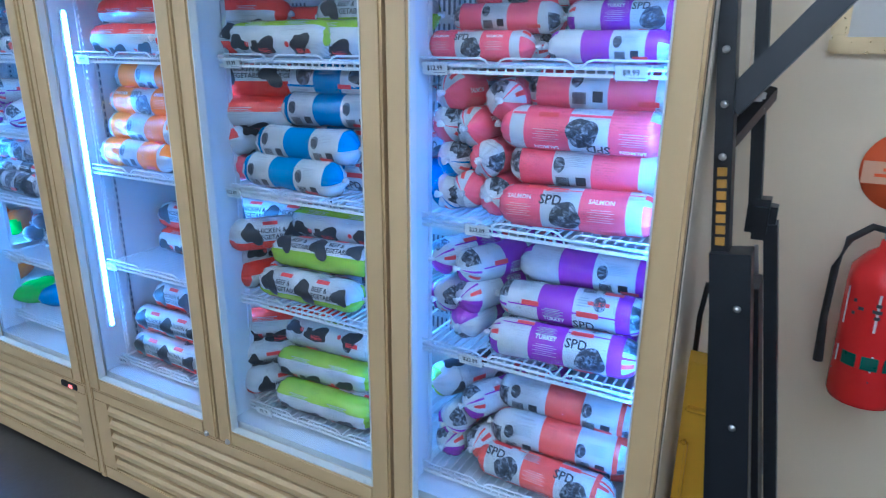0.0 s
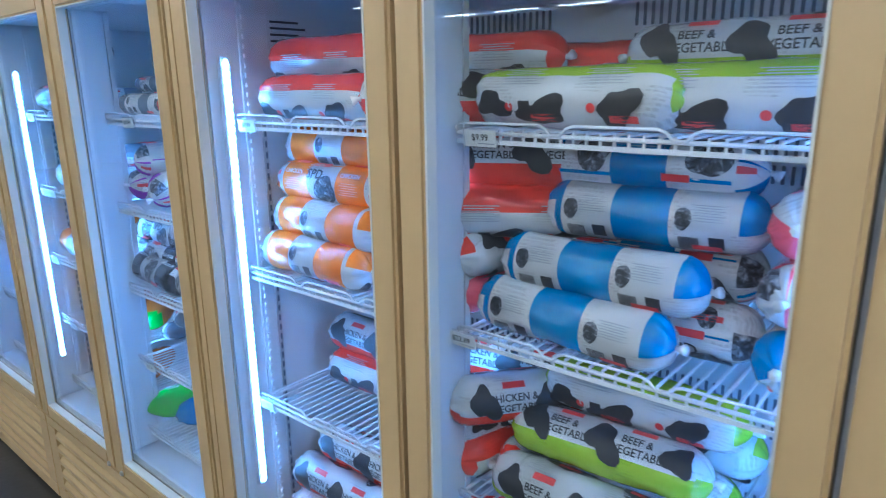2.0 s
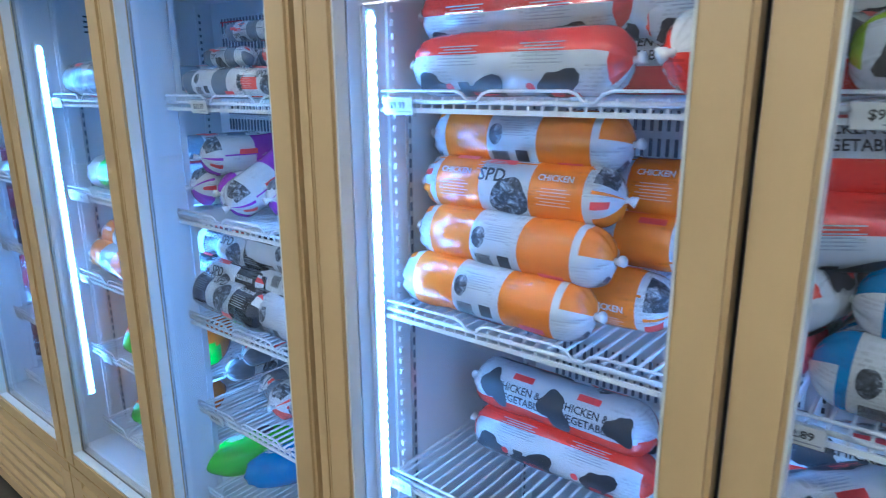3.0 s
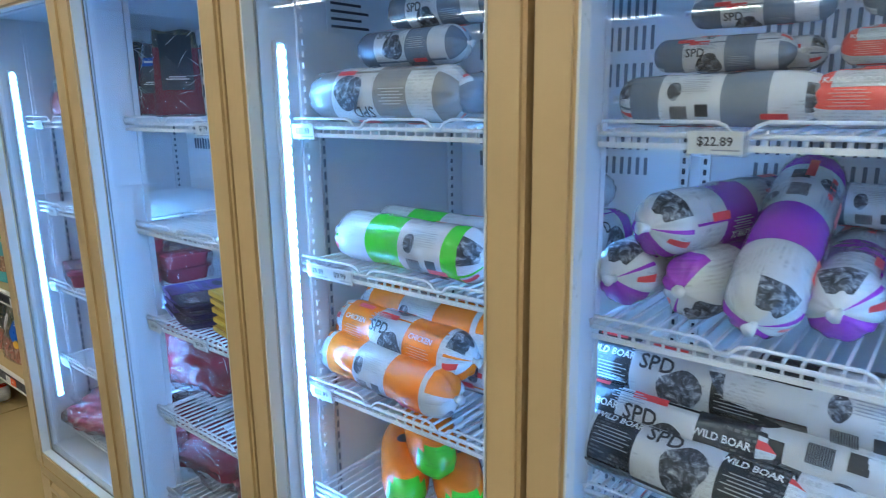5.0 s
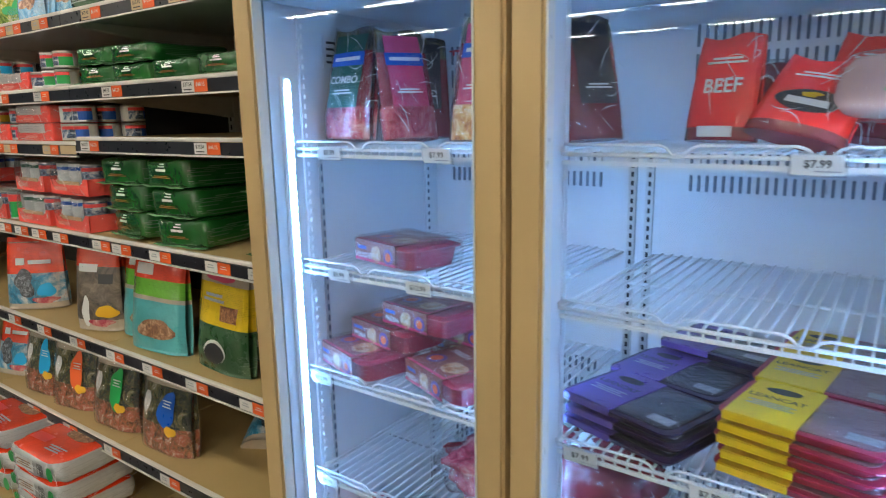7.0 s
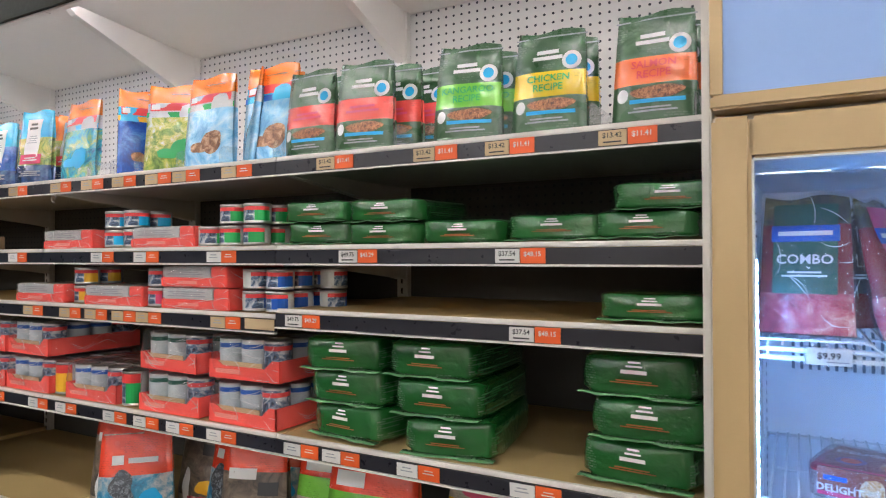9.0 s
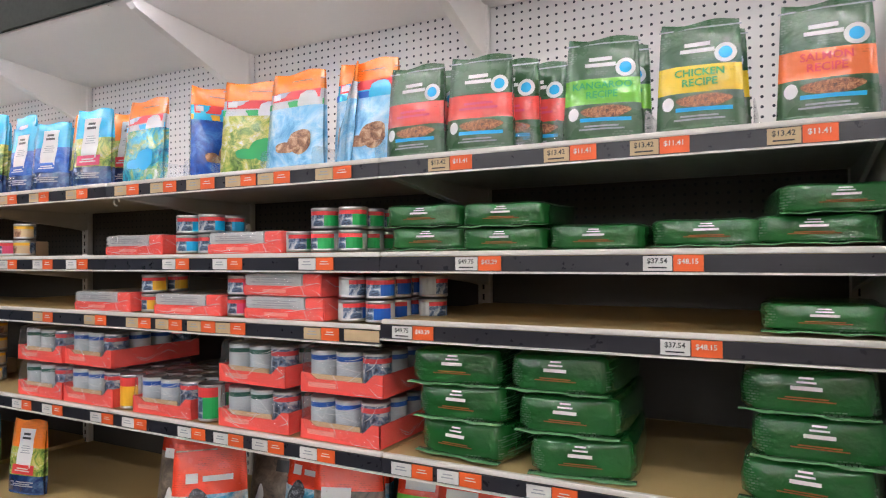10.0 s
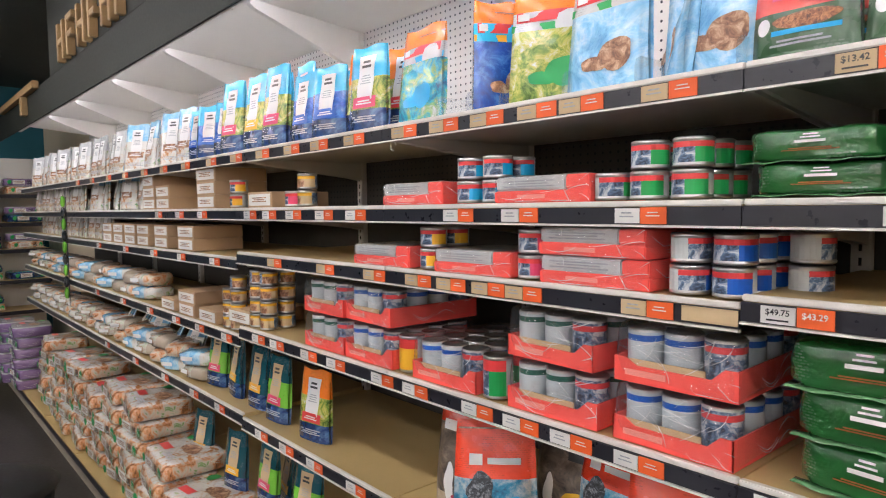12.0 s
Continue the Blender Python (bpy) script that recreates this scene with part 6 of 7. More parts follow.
def sleeve_pack(label):
    t = thing("can_pack", label, "can pack", "sleeved can packs", at=PARK)
    w, d, h = 0.265, 0.22, 0.058
    part("tray", Shape().box(-w / 2, w / 2, -d / 2, d / 2, 0, h * 0.46, b=0.003), M_TRAYRED, t)
    part("sleeve", Shape().box(-w / 2 + 0.003, w * 0.27, -d / 2 + 0.003, d / 2 - 0.003, h * 0.46, h, b=0.004), M_CANBACK, t, "silver grey printed sleeve")
    part("end_panel", Shape().box(w * 0.27, w / 2 - 0.001, -d / 2 + 0.001, d / 2 - 0.001, h * 0.46, h, b=0.003), M_TRAYRED, t)
    part("fine_print", wrap_shape(bars(-w * 0.12, h * 0.72, w * 0.55, h * 0.3, 3), lambda s, q: (s, -d / 2 + 0.0015, q)), M_FINE, t)
    part("brand_mark", wrap_shape(flat_rect(-w * 0.08, h * 0.23, w * 0.3, h * 0.16), lambda s, q: (s, -d / 2 - 0.001, q)), M_CORALPR, t)
    fl = lumpy(w + 0.01, d + 0.01, h + 0.006, 17, 9.0, 0.06, 28, 12)
    fl.v = [(a, b, c + h / 2) for a, b, c in fl.v]
    part("shrink_wrap", fl, M_FILM, t, "creased clear shrink wrap").visible_shadow = False
    part("film_fold", glint_streaks(w + 0.008, d + 0.008, h, 5, 12), M_GLINT, t)["kind"] = "stuff"
    return t


sp = sleeve_pack("coral and silver sleeved can pack in shrink wrap")
place(sp, pose(-2.735, 0.29, Z2, 0, 0, 1), pose(-3.18, 0.29, Z2, 0, 0, -1), pose(-2.595, 0.285, Z3, 0, 0, 1), pose(-2.597, 0.285, Z3 + 0.0605, 0, 0, -1), pose(-2.95, 0.285, Z3, 0, 0, 2), pose(-3.325, 0.285, Z3, 0, 0, 1))

M_CARTON = mat("kraft_carton", (0.50, 0.34, 0.20), 0.65, var=0.12, scale=14)


def carton(w, d, h, label):
    t = thing("food_carton", label, "carton", "small kraft cartons", at=PARK)
    part("carton_body", Shape().box(-w / 2, w / 2, -d / 2, d / 2, 0, h, b=0.003), M_CARTON, t)
    part("front_label", Shape().box(-w * 0.44, w * 0.44, -d / 2 - 0.0015, -d / 2, h * 0.12, h * 0.86), M_TICKET, t, "white printed front")
    part("fine_print", wrap_shape(bars(0, h * 0.5, w * 0.6, h * 0.36, 3), lambda s, q: (s, -d / 2 - 0.0025, q)), M_DOGTAN, t)
    return t


ct = carton(0.20, 0.24, 0.058, "small kraft carton with white printed front")
place(ct, *[pose(-4.63, 0.30, Z2 + k * 0.059, 0, 0, k) for k in range(3)], *[pose(-5.42, 0.30, Z2 + k * 0.059, 0, 0, -k) for k in range(3)], pose(-4.10, 0.30, Z2), pose(-5.2, 0.3, Z2), pose(-5.2, 0.3, Z2 + 0.059),
      *[pose(-4.90, 0.30, 1.473 + k * 0.059, 0, 0, k) for k in range(2)], *[pose(-5.25, 0.30, 1.473 + k * 0.059, 0, 0, k) for k in range(2)], *[pose(-5.55 - 0.24 * i, 0.30, 1.473 + k * 0.059, 0, 0, k) for i in range(4) for k in range(2)],
      *[pose(-4.32, 0.30, Z4, 0, 0, 2)], *[pose(-4.66 - 0.26 * i, 0.30, 1.163 + k * 0.059, 0, 0, 2 * k) for i in range(3) for k in range(1 + i % 2)])
place(sk_pouch, *[pose(-5.75 - 0.26 * k, 0.25, Z2, -5, 0, 20 * math.sin(k * 1.9)) for k in range(5)])
place(wh_blob, *[pose(-7.2 - 0.17 * k, 0.25, Z2, -5, 0, 10 * math.sin(k * 1.9)) for k in range(11)], *[pose(-6.6 - 0.18 * k, 0.26, 1.473, -5, 0, 10 * math.sin(k * 1.4)) for k in range(13)])


# ---- big bags on the lower shelves ----
def big_bag(label, bands, mats, decals, w=0.27, h=0.325, d=0.10, group="large food bags"):
    return pouch("food_bag", label, "food bag", group, w, h, d, bands, mats, decals)


FREDTOP = film("brick_red", (0.85, 0.065, 0.02), 0.25)
FSTONE = film("stone_grey", (0.20, 0.23, 0.27), 0.3)
FTAN = film("sand", (0.50, 0.42, 0.33), 0.4)
FAQUA = film("aqua", (0.10, 0.42, 0.45), 0.3)
M_PEAKS = mat("mountain_print", (0.2, 0.3, 0.42), 0.35)
mottle(M_PEAKS, 11.0, [(0.36, (0.02, 0.06, 0.14)), (0.46, (0.03, 0.26, 0.46)), (0.54, (0.34, 0.46, 0.55)), (0.60, (0.70, 0.70, 0.68)), (0.70, (0.36, 0.16, 0.08))])
M_DUSK = mat("brown_scene_print", (0.12, 0.09, 0.07), 0.35)
mottle(M_DUSK, 14.0, [(0.36, (0.03, 0.03, 0.03)), (0.52, (0.16, 0.12, 0.09)), (0.68, (0.32, 0.26, 0.20))])
b_red = big_bag("large food bag with bright red top and mountain print", [(0.10, 0), (0.52, 1), (1, 2)], [FTAN, M_PEAKS, FREDTOP],
                [("brand_mark", flat_rect(-0.05, 0.190, 0.034, 0.028), M_PALE, 0.003), ("brand_mark", flat_rect(0.022, 0.187, 0.085, 0.016), M_PALE, 0.003),
                 ("picture", flat_blob(0.045, 0.075, 0.06, 0.06, 0.15, 3), M_CYAN, 0.0016), ("picture", flat_blob(-0.035, 0.105, 0.075, 0.10, 0.2, 5), M_PORTRAIT, 0.0018), ("picture", flat_blob(0.04, 0.035, 0.08, 0.03, 0.2, 8), M_PINKMEAT, 0.0018), ("seal_line", flat_rect(0, 0.265, 0.19, 0.004), M_DOGTAN, 0.0014)], 0.225, 0.285, 0.12)
b_brn = big_bag("large brown food bag with red top and dusk scene", [(0.14, 1), (0.72, 0), (1, 2)], [M_DUSK, FTAN, FREDTOP],
                [("brand_mark", flat_rect(-0.03, 0.222, 0.08, 0.028), M_PALE, 0.0016), ("picture", flat_blob(-0.03, 0.07, 0.035, 0.10, 0.16, 5), M_PALE, 0.0016), ("label", flat_rect(0.045, 0.185, 0.055, 0.034), M_INK, 0.0018), ("picture", flat_blob(0.05, 0.07, 0.07, 0.05, 0.15, 3), M_YELPR, 0.0014), ("picture", flat_blob(0.03, 0.03, 0.08, 0.03, 0.2, 8), M_PINKMEAT, 0.0016)], 0.20, 0.32, 0.12)
b_aqua = big_bag("large aqua food bag with red top and lime stripe", [(0.48, 0), (0.56, 1), (0.72, 2), (1, 3)], [FAQUA, FTAN, FBAND_G, FREDTOP],
                 [("brand_mark", flat_rect(-0.06, 0.262, 0.08, 0.036), M_PALE, 0.0016), ("picture", flat_blob(0.02, 0.075, 0.15, 0.07, 0.12, 3), M_DOGTAN, 0.0016)])
b_yel = big_bag("large yellow and bottle-green food bag", [(0.40, 0), (0.80, 1), (1, 2)], [FDKGREEN, FBAND_Y, FTAN],
                [("picture", flat_blob(-0.01, 0.28, 0.13, 0.04, 0.12, 3), M_PINKPR, 0.0016), ("food_print", flat_rect(0.05, 0.175, 0.08, 0.045), M_KIBBLE, 0.0016), ("fine_print", bars(-0.03, 0.215, 0.11, 0.03, 2), M_FINE, 0.0016), ("badge", flat_blob(0.0, 0.06, 0.11, 0.07), M_PALE, 0.0016), ("badge_core", flat_blob(0.0, 0.055, 0.10, 0.06), M_INK, 0.0026)])
Z5, Z6 = GZ[4] + 0.003, GZ[5] + 0.003
place(b_red, pose(-2.95, 0.26, Z5, -5, 0, 40), pose(-2.70, 0.42, Z5, -5, 0, 0), pose(-2.62, 0.55, Z5, -5, 0, 4))
place(b_brn, pose(-2.45, 0.26, Z5, -5, 0, 22), pose(-3.10, 0.30, Z5, -5, 0, 8), pose(-2.86, 0.44, Z5, -5, 0, 4))
place(b_aqua, pose(-2.20, 0.30, Z5, -5, 0, 6), pose(-2.06, 0.245, Z5, -5, 0, 2))
place(b_yel, pose(-1.735, 0.255, Z5, -5, 0, 0), pose(-1.455, 0.265, Z5, -5, 0, -2), pose(-1.74, 0.38, Z5, -4, 0, 0))
place(l_org, pose(-3.85, 0.25, Z5, -5, 0, 6))
place(d_yel, pose(-4.31, 0.25, 0.843, -5, 0, 4), pose(-4.55, 0.26, 0.843, -5, 0, -10), pose(-4.55, 0.24, 0.423, -5, 0, 8), pose(-4.95, 0.24, 0.423, -5, 0, 8), pose(-4.23, 0.33, 0.423, -5, 0, -6))
place(d_mar, pose(-4.14, 0.25, Z5, -5, 0, 3), pose(-4.44, 0.31, 0.843, -5, 0, 3), pose(-4.77, 0.26, 0.843, -5, 0, 12), pose(-4.23, 0.24, Z6, -5, 0, 6), pose(-3.92, 0.24, Z6, -5, 0, 6), pose(-5.3, 0.24, 0.423, -5, 0, 14))
place(sk_pouch, *[pose(-4.9 - 0.3 * k, 0.26, 0.843, -30, 0, 30 * math.sin(k * 2.4)) for k in range(6)])


def soft_bag(m1, m2, label, seed):
    sh = lumpy(0.22, 0.17, 0.075, seed, 3.6, 0.16, 26, 12)
    sh.m = [1 if sum(sh.v[k][0] for k in f) / 4 > 0.04 else 0 for f in sh.f]
    sh.v = [(a, b, c + 0.036) for a, b, c in sh.v]
    ob = new("food_bag", sh.mesh("food_bag", [m1, m2]))
    tagged(ob, label, "food bag", "small soft food bags")
    part("label", wrap_shape(flat_blob(-0.03, 0.0, 0.07, 0.06, 0.1, 2), lambda s, q: (s, q, 0.0765)), M_DOGTAN, ob)
    part("brand_mark", wrap_shape(flat_rect(-0.04, 0.038, 0.07, 0.02), lambda s, q: (s, -0.089, q)), M_PALE, ob)
    ob.matrix_basis = PARK
    return ob


FPEACH = film("peach", (0.74, 0.50, 0.32), 0.35)
mottle(FPEACH, 19.0, [(0.36, (0.22, 0.09, 0.03)), (0.44, (0.74, 0.30, 0.10)), (0.51, (0.76, 0.58, 0.42)), (0.60, (0.74, 0.68, 0.58)), (0.66, (0.22, 0.42, 0.10))])
s_wo = soft_bag(FPRINT, FPEACH, "small white and orange food bag lying on a shelf", 41)
s_wt = soft_bag(FCREAM, FTAN, "small white and tan food bag lying on a shelf", 52)
s_wb = soft_bag(FSKY, FPRINT, "small pale blue food bag lying on a shelf", 63)
for k in range(17):
    for lv in range(2):
        for zz in (0.843, 1.163):
            if zz > 1 and k < 3:
                continue
            place((s_wo, s_wt, s_wb)[(k + lv + int(zz * 2)) % 3], pose(-4.95 - 0.25 * k + 0.02 * math.sin(k * 5 + lv), 0.27, zz + 0.072 * lv, 0, 0, 34 * math.sin(k * 2.3 + lv * 2)))

M_PALEMEAT = mat("pale_raw_meat", (0.62, 0.38, 0.34), 0.25, var=0.25, scale=20, bump=0.4, bscale=30)
M_TREAT = mat("mixed_brown_treats", (0.26, 0.13, 0.06), 0.5, var=1.3, scale=38, bump=0.8, bscale=40)
M_SMOKE = mat("smoky_print", (0.06, 0.065, 0.05), 0.3, var=0.6, scale=14)

mottle(M_SMOKE, 20.0, [(0.36, (0.012, 0.014, 0.012)), (0.48, (0.03, 0.04, 0.025)), (0.57, (0.16, 0.14, 0.04)), (0.66, (0.50, 0.48, 0.44))])
mottle(M_TREAT, 34.0, [(0.36, (0.05, 0.02, 0.01)), (0.48, (0.28, 0.12, 0.05)), (0.56, (0.45, 0.10, 0.05)), (0.66, (0.62, 0.55, 0.45))])


def treat_bag(card, label, x, yaw):
    w, h, d = 0.28, 0.29, 0.12
    t = thing("treat_bag", label, "treat bag", "clear treat bags", at=pose(x, 0.26, Z6, -6, 0, yaw))
    part("filling", pouch_mesh(w * 0.96, h * 0.97, d * 0.92, [(0.34, 0), (0.8, 1), (1, 2)]), [M_TREAT, M_SMOKE, FTAN], t, "brown treats seen through the film")
    fy = pouch_front(w, h, d)
    wr = lambda o: (lambda s, q: (s, -fy(s, q) - o, q))
    part("front_card", wrap_shape(flat_blob(0.03, 0.15, 0.075, 0.13, 0.16, int(-x * 10)), wr(0.003)), card, t)
    part("badge", wrap_shape(flat_blob(-0.08, 0.16, 0.035, 0.08, 0.1, 4), wr(0.001)), M_PALE, t)
    part("colour_patch", wrap_shape(flat_blob(0.06, 0.085, 0.05, 0.035, 0.14, 7), wr(0.003)), M_YELPR, t)
    part("brand_mark", wrap_shape(bars(0.03, 0.17, 0.045, 0.03, 3, 0.6), wr(0.0045)), M_PALE, t)
    part("clear_film", pouch_mesh(w, h, d + 0.006, [(1, 0)]), M_FILM, t, "glossy clear film bag").visible_shadow = False
    return t


treat_bag(M_CYAN, "clear bag of brown treats with cyan card", -2.98, 8)
treat_bag(M_ORANGE, "clear bag of brown treats with orange card", -2.72, 12)
treat_bag(M_GREENPR, "clear bag of brown treats with green card", -2.42, 6)
treat_bag(M_BLUESTRIPE, "clear bag of brown treats with blue card", -2.10, 4)
place(b_red, pose(-3.30, 0.28, Z6, -8, 0, 14), pose(-1.80, 0.45, Z6, -70, 0, 30))


def wrap_off(f):
    return lambda s, q: (f(s, q)[0], f(s, q)[1] - 0.0012, f(s, q)[2])


# flat stacked bags on the base deck
def sack(label, top, side, w=0.345, d=0.30, h=0.088):
    sh = lumpy(w, d, h, hash_of(label), 7.0, 0.09, 40, 12)
    sh.m = [1 if abs(sum(sh.v[k][2] for k in f) / 4) < h * 0.40 else 0 for f in sh.f]
    sh.v = [(a, b, c + h / 2) for a, b, c in sh.v]
    ob = new("food_sack", sh.mesh("food_sack", [top, side]))
    tagged(ob, label, "food sack", "stacked food sacks")
    fl = lambda s, q: (s, -d / 2 - 0.004, q)
    up = lambda s, q: (s, q, h + 0.003)
    part("label", wrap_shape(flat_rect(-w * 0.1, h * 0.5, w * 0.34, h * 0.52), fl), M_PALE, ob)
    part("fine_print", wrap_shape(bars(-w * 0.1, h * 0.5, w * 0.28, h * 0.32, 3, 0.5), wrap_off(fl)), M_DOGTAN, ob)
    part("badge", wrap_shape(flat_blob(-w * 0.36, h * 0.52, w * 0.12, h * 0.5, 0.08, 2), fl), M_GREENPR, ob)
    part("film_fold", glint_streaks(w, d, h, hash_of(label) + 3, 10), M_GLINT, ob)["kind"] = "stuff"
    part("colour_patch", wrap_shape(flat_blob(-w * 0.34, d * 0.28, w * 0.18, d * 0.2, 0.1, 6), up), M_GREENPR, ob)
    part("fine_print", wrap_shape(bars(w * 0.18, -d * 0.3, w * 0.3, d * 0.12, 3), up), M_FINE, ob)
    part("barcode", wrap_shape(bars(w * 0.2, h * 0.5, w * 0.12, h * 0.5, 7, 0.4, True), fl), M_INK, ob)
    part("colour_patch", wrap_shape(flat_blob(w * 0.38, h * 0.5, w * 0.12, h * 0.6), fl), M_GREENPR, ob)
    part("picture", wrap_shape(flat_blob(0.05, 0.02, w * 0.4, d * 0.3, 0.1, 3), up), M_DOGTAN, ob)
    part("brand_mark", wrap_shape(flat_rect(-0.08, -0.06, w * 0.3, d * 0.14), up), M_BRAND, ob)
    ob.matrix_basis = PARK
    return ob


k_or = sack("flat food sack with red top and white printed sides", FREDTOP, FW)
k_pe = sack("flat white and peach food sack in a stack", FPRINT, FPEACH)
k_bl = sack("flat navy and teal printed food sack", FTEAL, FNAVY)
k_pu = sack("flat white and mauve food sack in a stack", FW, film("mauve", (0.26, 0.17, 0.34)))
DZ = 0.166
place(k_or, *[pose(-2.56 + 0.01 * k, 0.135, DZ + 0.089 * k, 0, 0, 4 * math.sin(k)) for k in range(3)], *[pose(-2.96, 0.14, DZ + 0.089 * k, 0, 0, 5 * math.sin(k + 2)) for k in range(3)])
place(k_bl, *[pose(-4.55, 0.13, DZ + 0.089 * k, 0, 0, 4 * math.sin(k * 2)) for k in range(2)], *[pose(-4.15, 0.14, DZ + 0.089 * k, 0, 0, 6 * math.sin(k * 2)) for k in range(2)])
place(k_pe, *[pose(-4.95 - 0.37 * i + 0.025 * math.sin(k * 3 + i), 0.14 + 0.02 * math.sin(k * 5 + i), DZ + 0.089 * k, 0, 0, 8 * math.sin(k * 2 + i)) for i in range(8) for k in range((4, 6, 6, 5, 6, 6, 5, 6)[i])],
      pose(-4.58, 0.13, DZ + 0.178, 0, 0, 6))
place(k_pu, *[pose(-8.35 - 0.37 * i, 0.05 - 0.06 * i, DZ + 0.089 * k, 0, 0, 7 * math.sin(k * 2)) for i in range(2) for k in range(6)])


# ---- price tags on the gondola rails ----
def price_tag(base, words):
    t = thing("price_tag", "paired %s and orange shelf price tags" % ("kraft" if base is M_KRAFT else "white"), "price tag", "shelf price tags", at=PARK)
    part("ticket", Shape().box(-0.054, -0.001, -0.0015, 0, 0.003, 0.031), base, t)
    part("sale_ticket", Shape().box(0.001, 0.054, -0.0018, 0, 0.002, 0.033), M_ORANGE, t, "orange sale ticket")
    if words:
        part("lettering", wrap_shape(flat_text(words[0], -0.028, 0.022, 0.0095), lambda s, q: (s, -0.0022, q)), M_INK, t)
        part("lettering", wrap_shape(flat_text(words[1], 0.027, 0.021, 0.0095), lambda s, q: (s, -0.0026, q)), M_PALE, t)
        part("print", wrap_shape(bars(-0.028, 0.009, 0.034, 0.005, 1), lambda s, q: (s, -0.0022, q)), M_INK, t)
    else:
        part("print", wrap_shape(bars(-0.028, 0.019, 0.030, 0.014, 2, 0.62), lambda s, q: (s, -0.0022, q)), M_FINE, t)
        part("print", wrap_shape(bars(0.027, 0.020, 0.028, 0.012, 2, 0.66), lambda s, q: (s, -0.0026, q)), M_PALE, t)
    return t


tg_1342 = price_tag(M_KRAFT, ("$13.42", "$11.41"))
tg_3754 = price_tag(M_TICKET, ("$37.54", "$48.15"))
tg_4975 = price_tag(M_TICKET, ("$49.75", "$43.29"))
tg_k = price_tag(M_KRAFT, None)
tg_w = price_tag(M_TICKET, None)
RY = GY - 0.0056


def tags(ob, z, xs):
    place(ob, *[pose(x, RY, z - 0.042, 0, 0, 0) for x in xs])


tags(tg_1342, GZ[0], (-1.416, -1.652, -1.825, -2.096))
tags(tg_k, GZ[0], (-2.415, -2.605, -2.72, -2.87, -3.02, -3.18, -3.42, -3.62, -3.80, -4.02, -4.25, -4.5, -4.8, -5.1, -5.4, -5.75, -6.1, -6.5, -6.9))
tags(tg_4975, GZ[1], (-2.03,))
tags(tg_3754, GZ[1], (-1.63,))
tags(tg_w, GZ[1], (-2.47, -2.77, -2.97, -3.42, -3.60, -3.80, -3.98, -4.14, -4.62, -4.9, -5.2))
tags(tg_4975, 1.51, (-2.195,))
tags(tg_3754, 1.51, (-1.60,))
tags(tg_k, GZ[2], (-2.455, -2.76, -2.87, -3.00, -3.13, -3.33, -3.60, -3.95))
tags(tg_w, GZ[3], (-2.20, -2.08, -1.87, -1.60, -1.42, -2.47, -2.63, -2.77, -2.91, -3.15, -3.30, -3.55, -3.72, -3.95, -4.1))
tags(tg_w, GZ[4], (-1.50, -1.75, -1.98, -2.20, -2.45, -2.70, -2.95, -3.2, -3.45, -3.7, -3.9, -4.1))
tags(tg_w, GZ[5], (-1.6, -1.95, -2.3, -2.6, -2.9, -3.3, -3.7, -4.0))
tags(tg_w, 1.47, (-4.5, -4.9, -5.3, -5.8, -6.4))
tags(tg_w, 1.16, (-4.4, -4.7, -5.0, -5.4, -5.9, -6.5))
tags(tg_w, 0.84, (-4.5, -4.8, -5.2, -5.7, -6.3))
tags(tg_w, 0.42, (-4.5, -4.8, -5.2, -5.7))
bt = thing("blank_ticket", "blank kraft strip in the black price rail", "ticket", at=pose(-2.335, RY, GZ[2] - 0.04))
part("strip", Shape().box(-0.05, 0.05, -0.0015, 0, 0.003, 0.030), M_KRAFT, bt)

# clear product stops on the top shelf
M_ACRYL = clear("clear_acrylic", (0.96, 0.97, 0.98), 1.49, 0.05, 0.06)
for x in (-1.30, -1.49, -1.68, -1.86, -1.94, -2.30, -2.49, -2.66, -2.84, -2.95, -3.06):
    d = thing("shelf_divider", "clear acrylic divider standing on the top shelf", "divider", "acrylic dividers", at=pose(x, 0.17, Z1))
    part("divider_blade", Shape().prism([(0, 0), (0.20, 0), (0.20, 0.05), (0.02, 0.05), (0.006, 0.044), (0, 0.03)], "x", -0.001, 0.001), M_ACRYL, d)
    part("divider_foot", Shape().box(-0.012, 0.012, 0.0, 0.2, 0.0, 0.0015), M_ACRYL, d)

# small curled hook under the top shelf edge
hk = thing("shelf_hook", "small white ring hook under the shelf edge", "hook", at=pose(-3.27, 0.19, 1.842))
part("ring", Shape().tube([(0.012 * math.cos(a * 0.5), 0, -0.008 + 0.012 * math.sin(a * 0.5)) for a in range(11)], 0.002), M_PALE, hk)

# ---- timber letters and trim on the bulkhead ----
def timber_letter(x, z, kind):
    t = thing("timber_letter", "pale timber letter shape fixed to the dark bulkhead", "letter sign", "timber letters", at=pose(x, 0.148, z))
    s = Shape()
    s.box(-0.10, -0.055, -0.05, 0, 0, 0.26, b=0.004)
    if kind % 2:
        s.box(-0.057, 0.08, -0.05, 0, 0.215, 0.26, b=0.004).box(-0.057, 0.06, -0.05, 0, 0.11, 0.15, b=0.004)
    else:
        s.box(0.055, 0.10, -0.05, 0, 0, 0.26, b=0.004).box(-0.057, 0.057, -0.05, 0, 0.11, 0.15, b=0.004)
    part("letter_block", s, M_TIMBER, t)


for i in range(6):
    timber_letter(-6.95 + i * 0.29, 2.705, i)
tb = thing("timber_trim", "pale timber ledge at the end of the bulkhead", "timber trim", at=pose(-8.6, 0.148, 2.62))
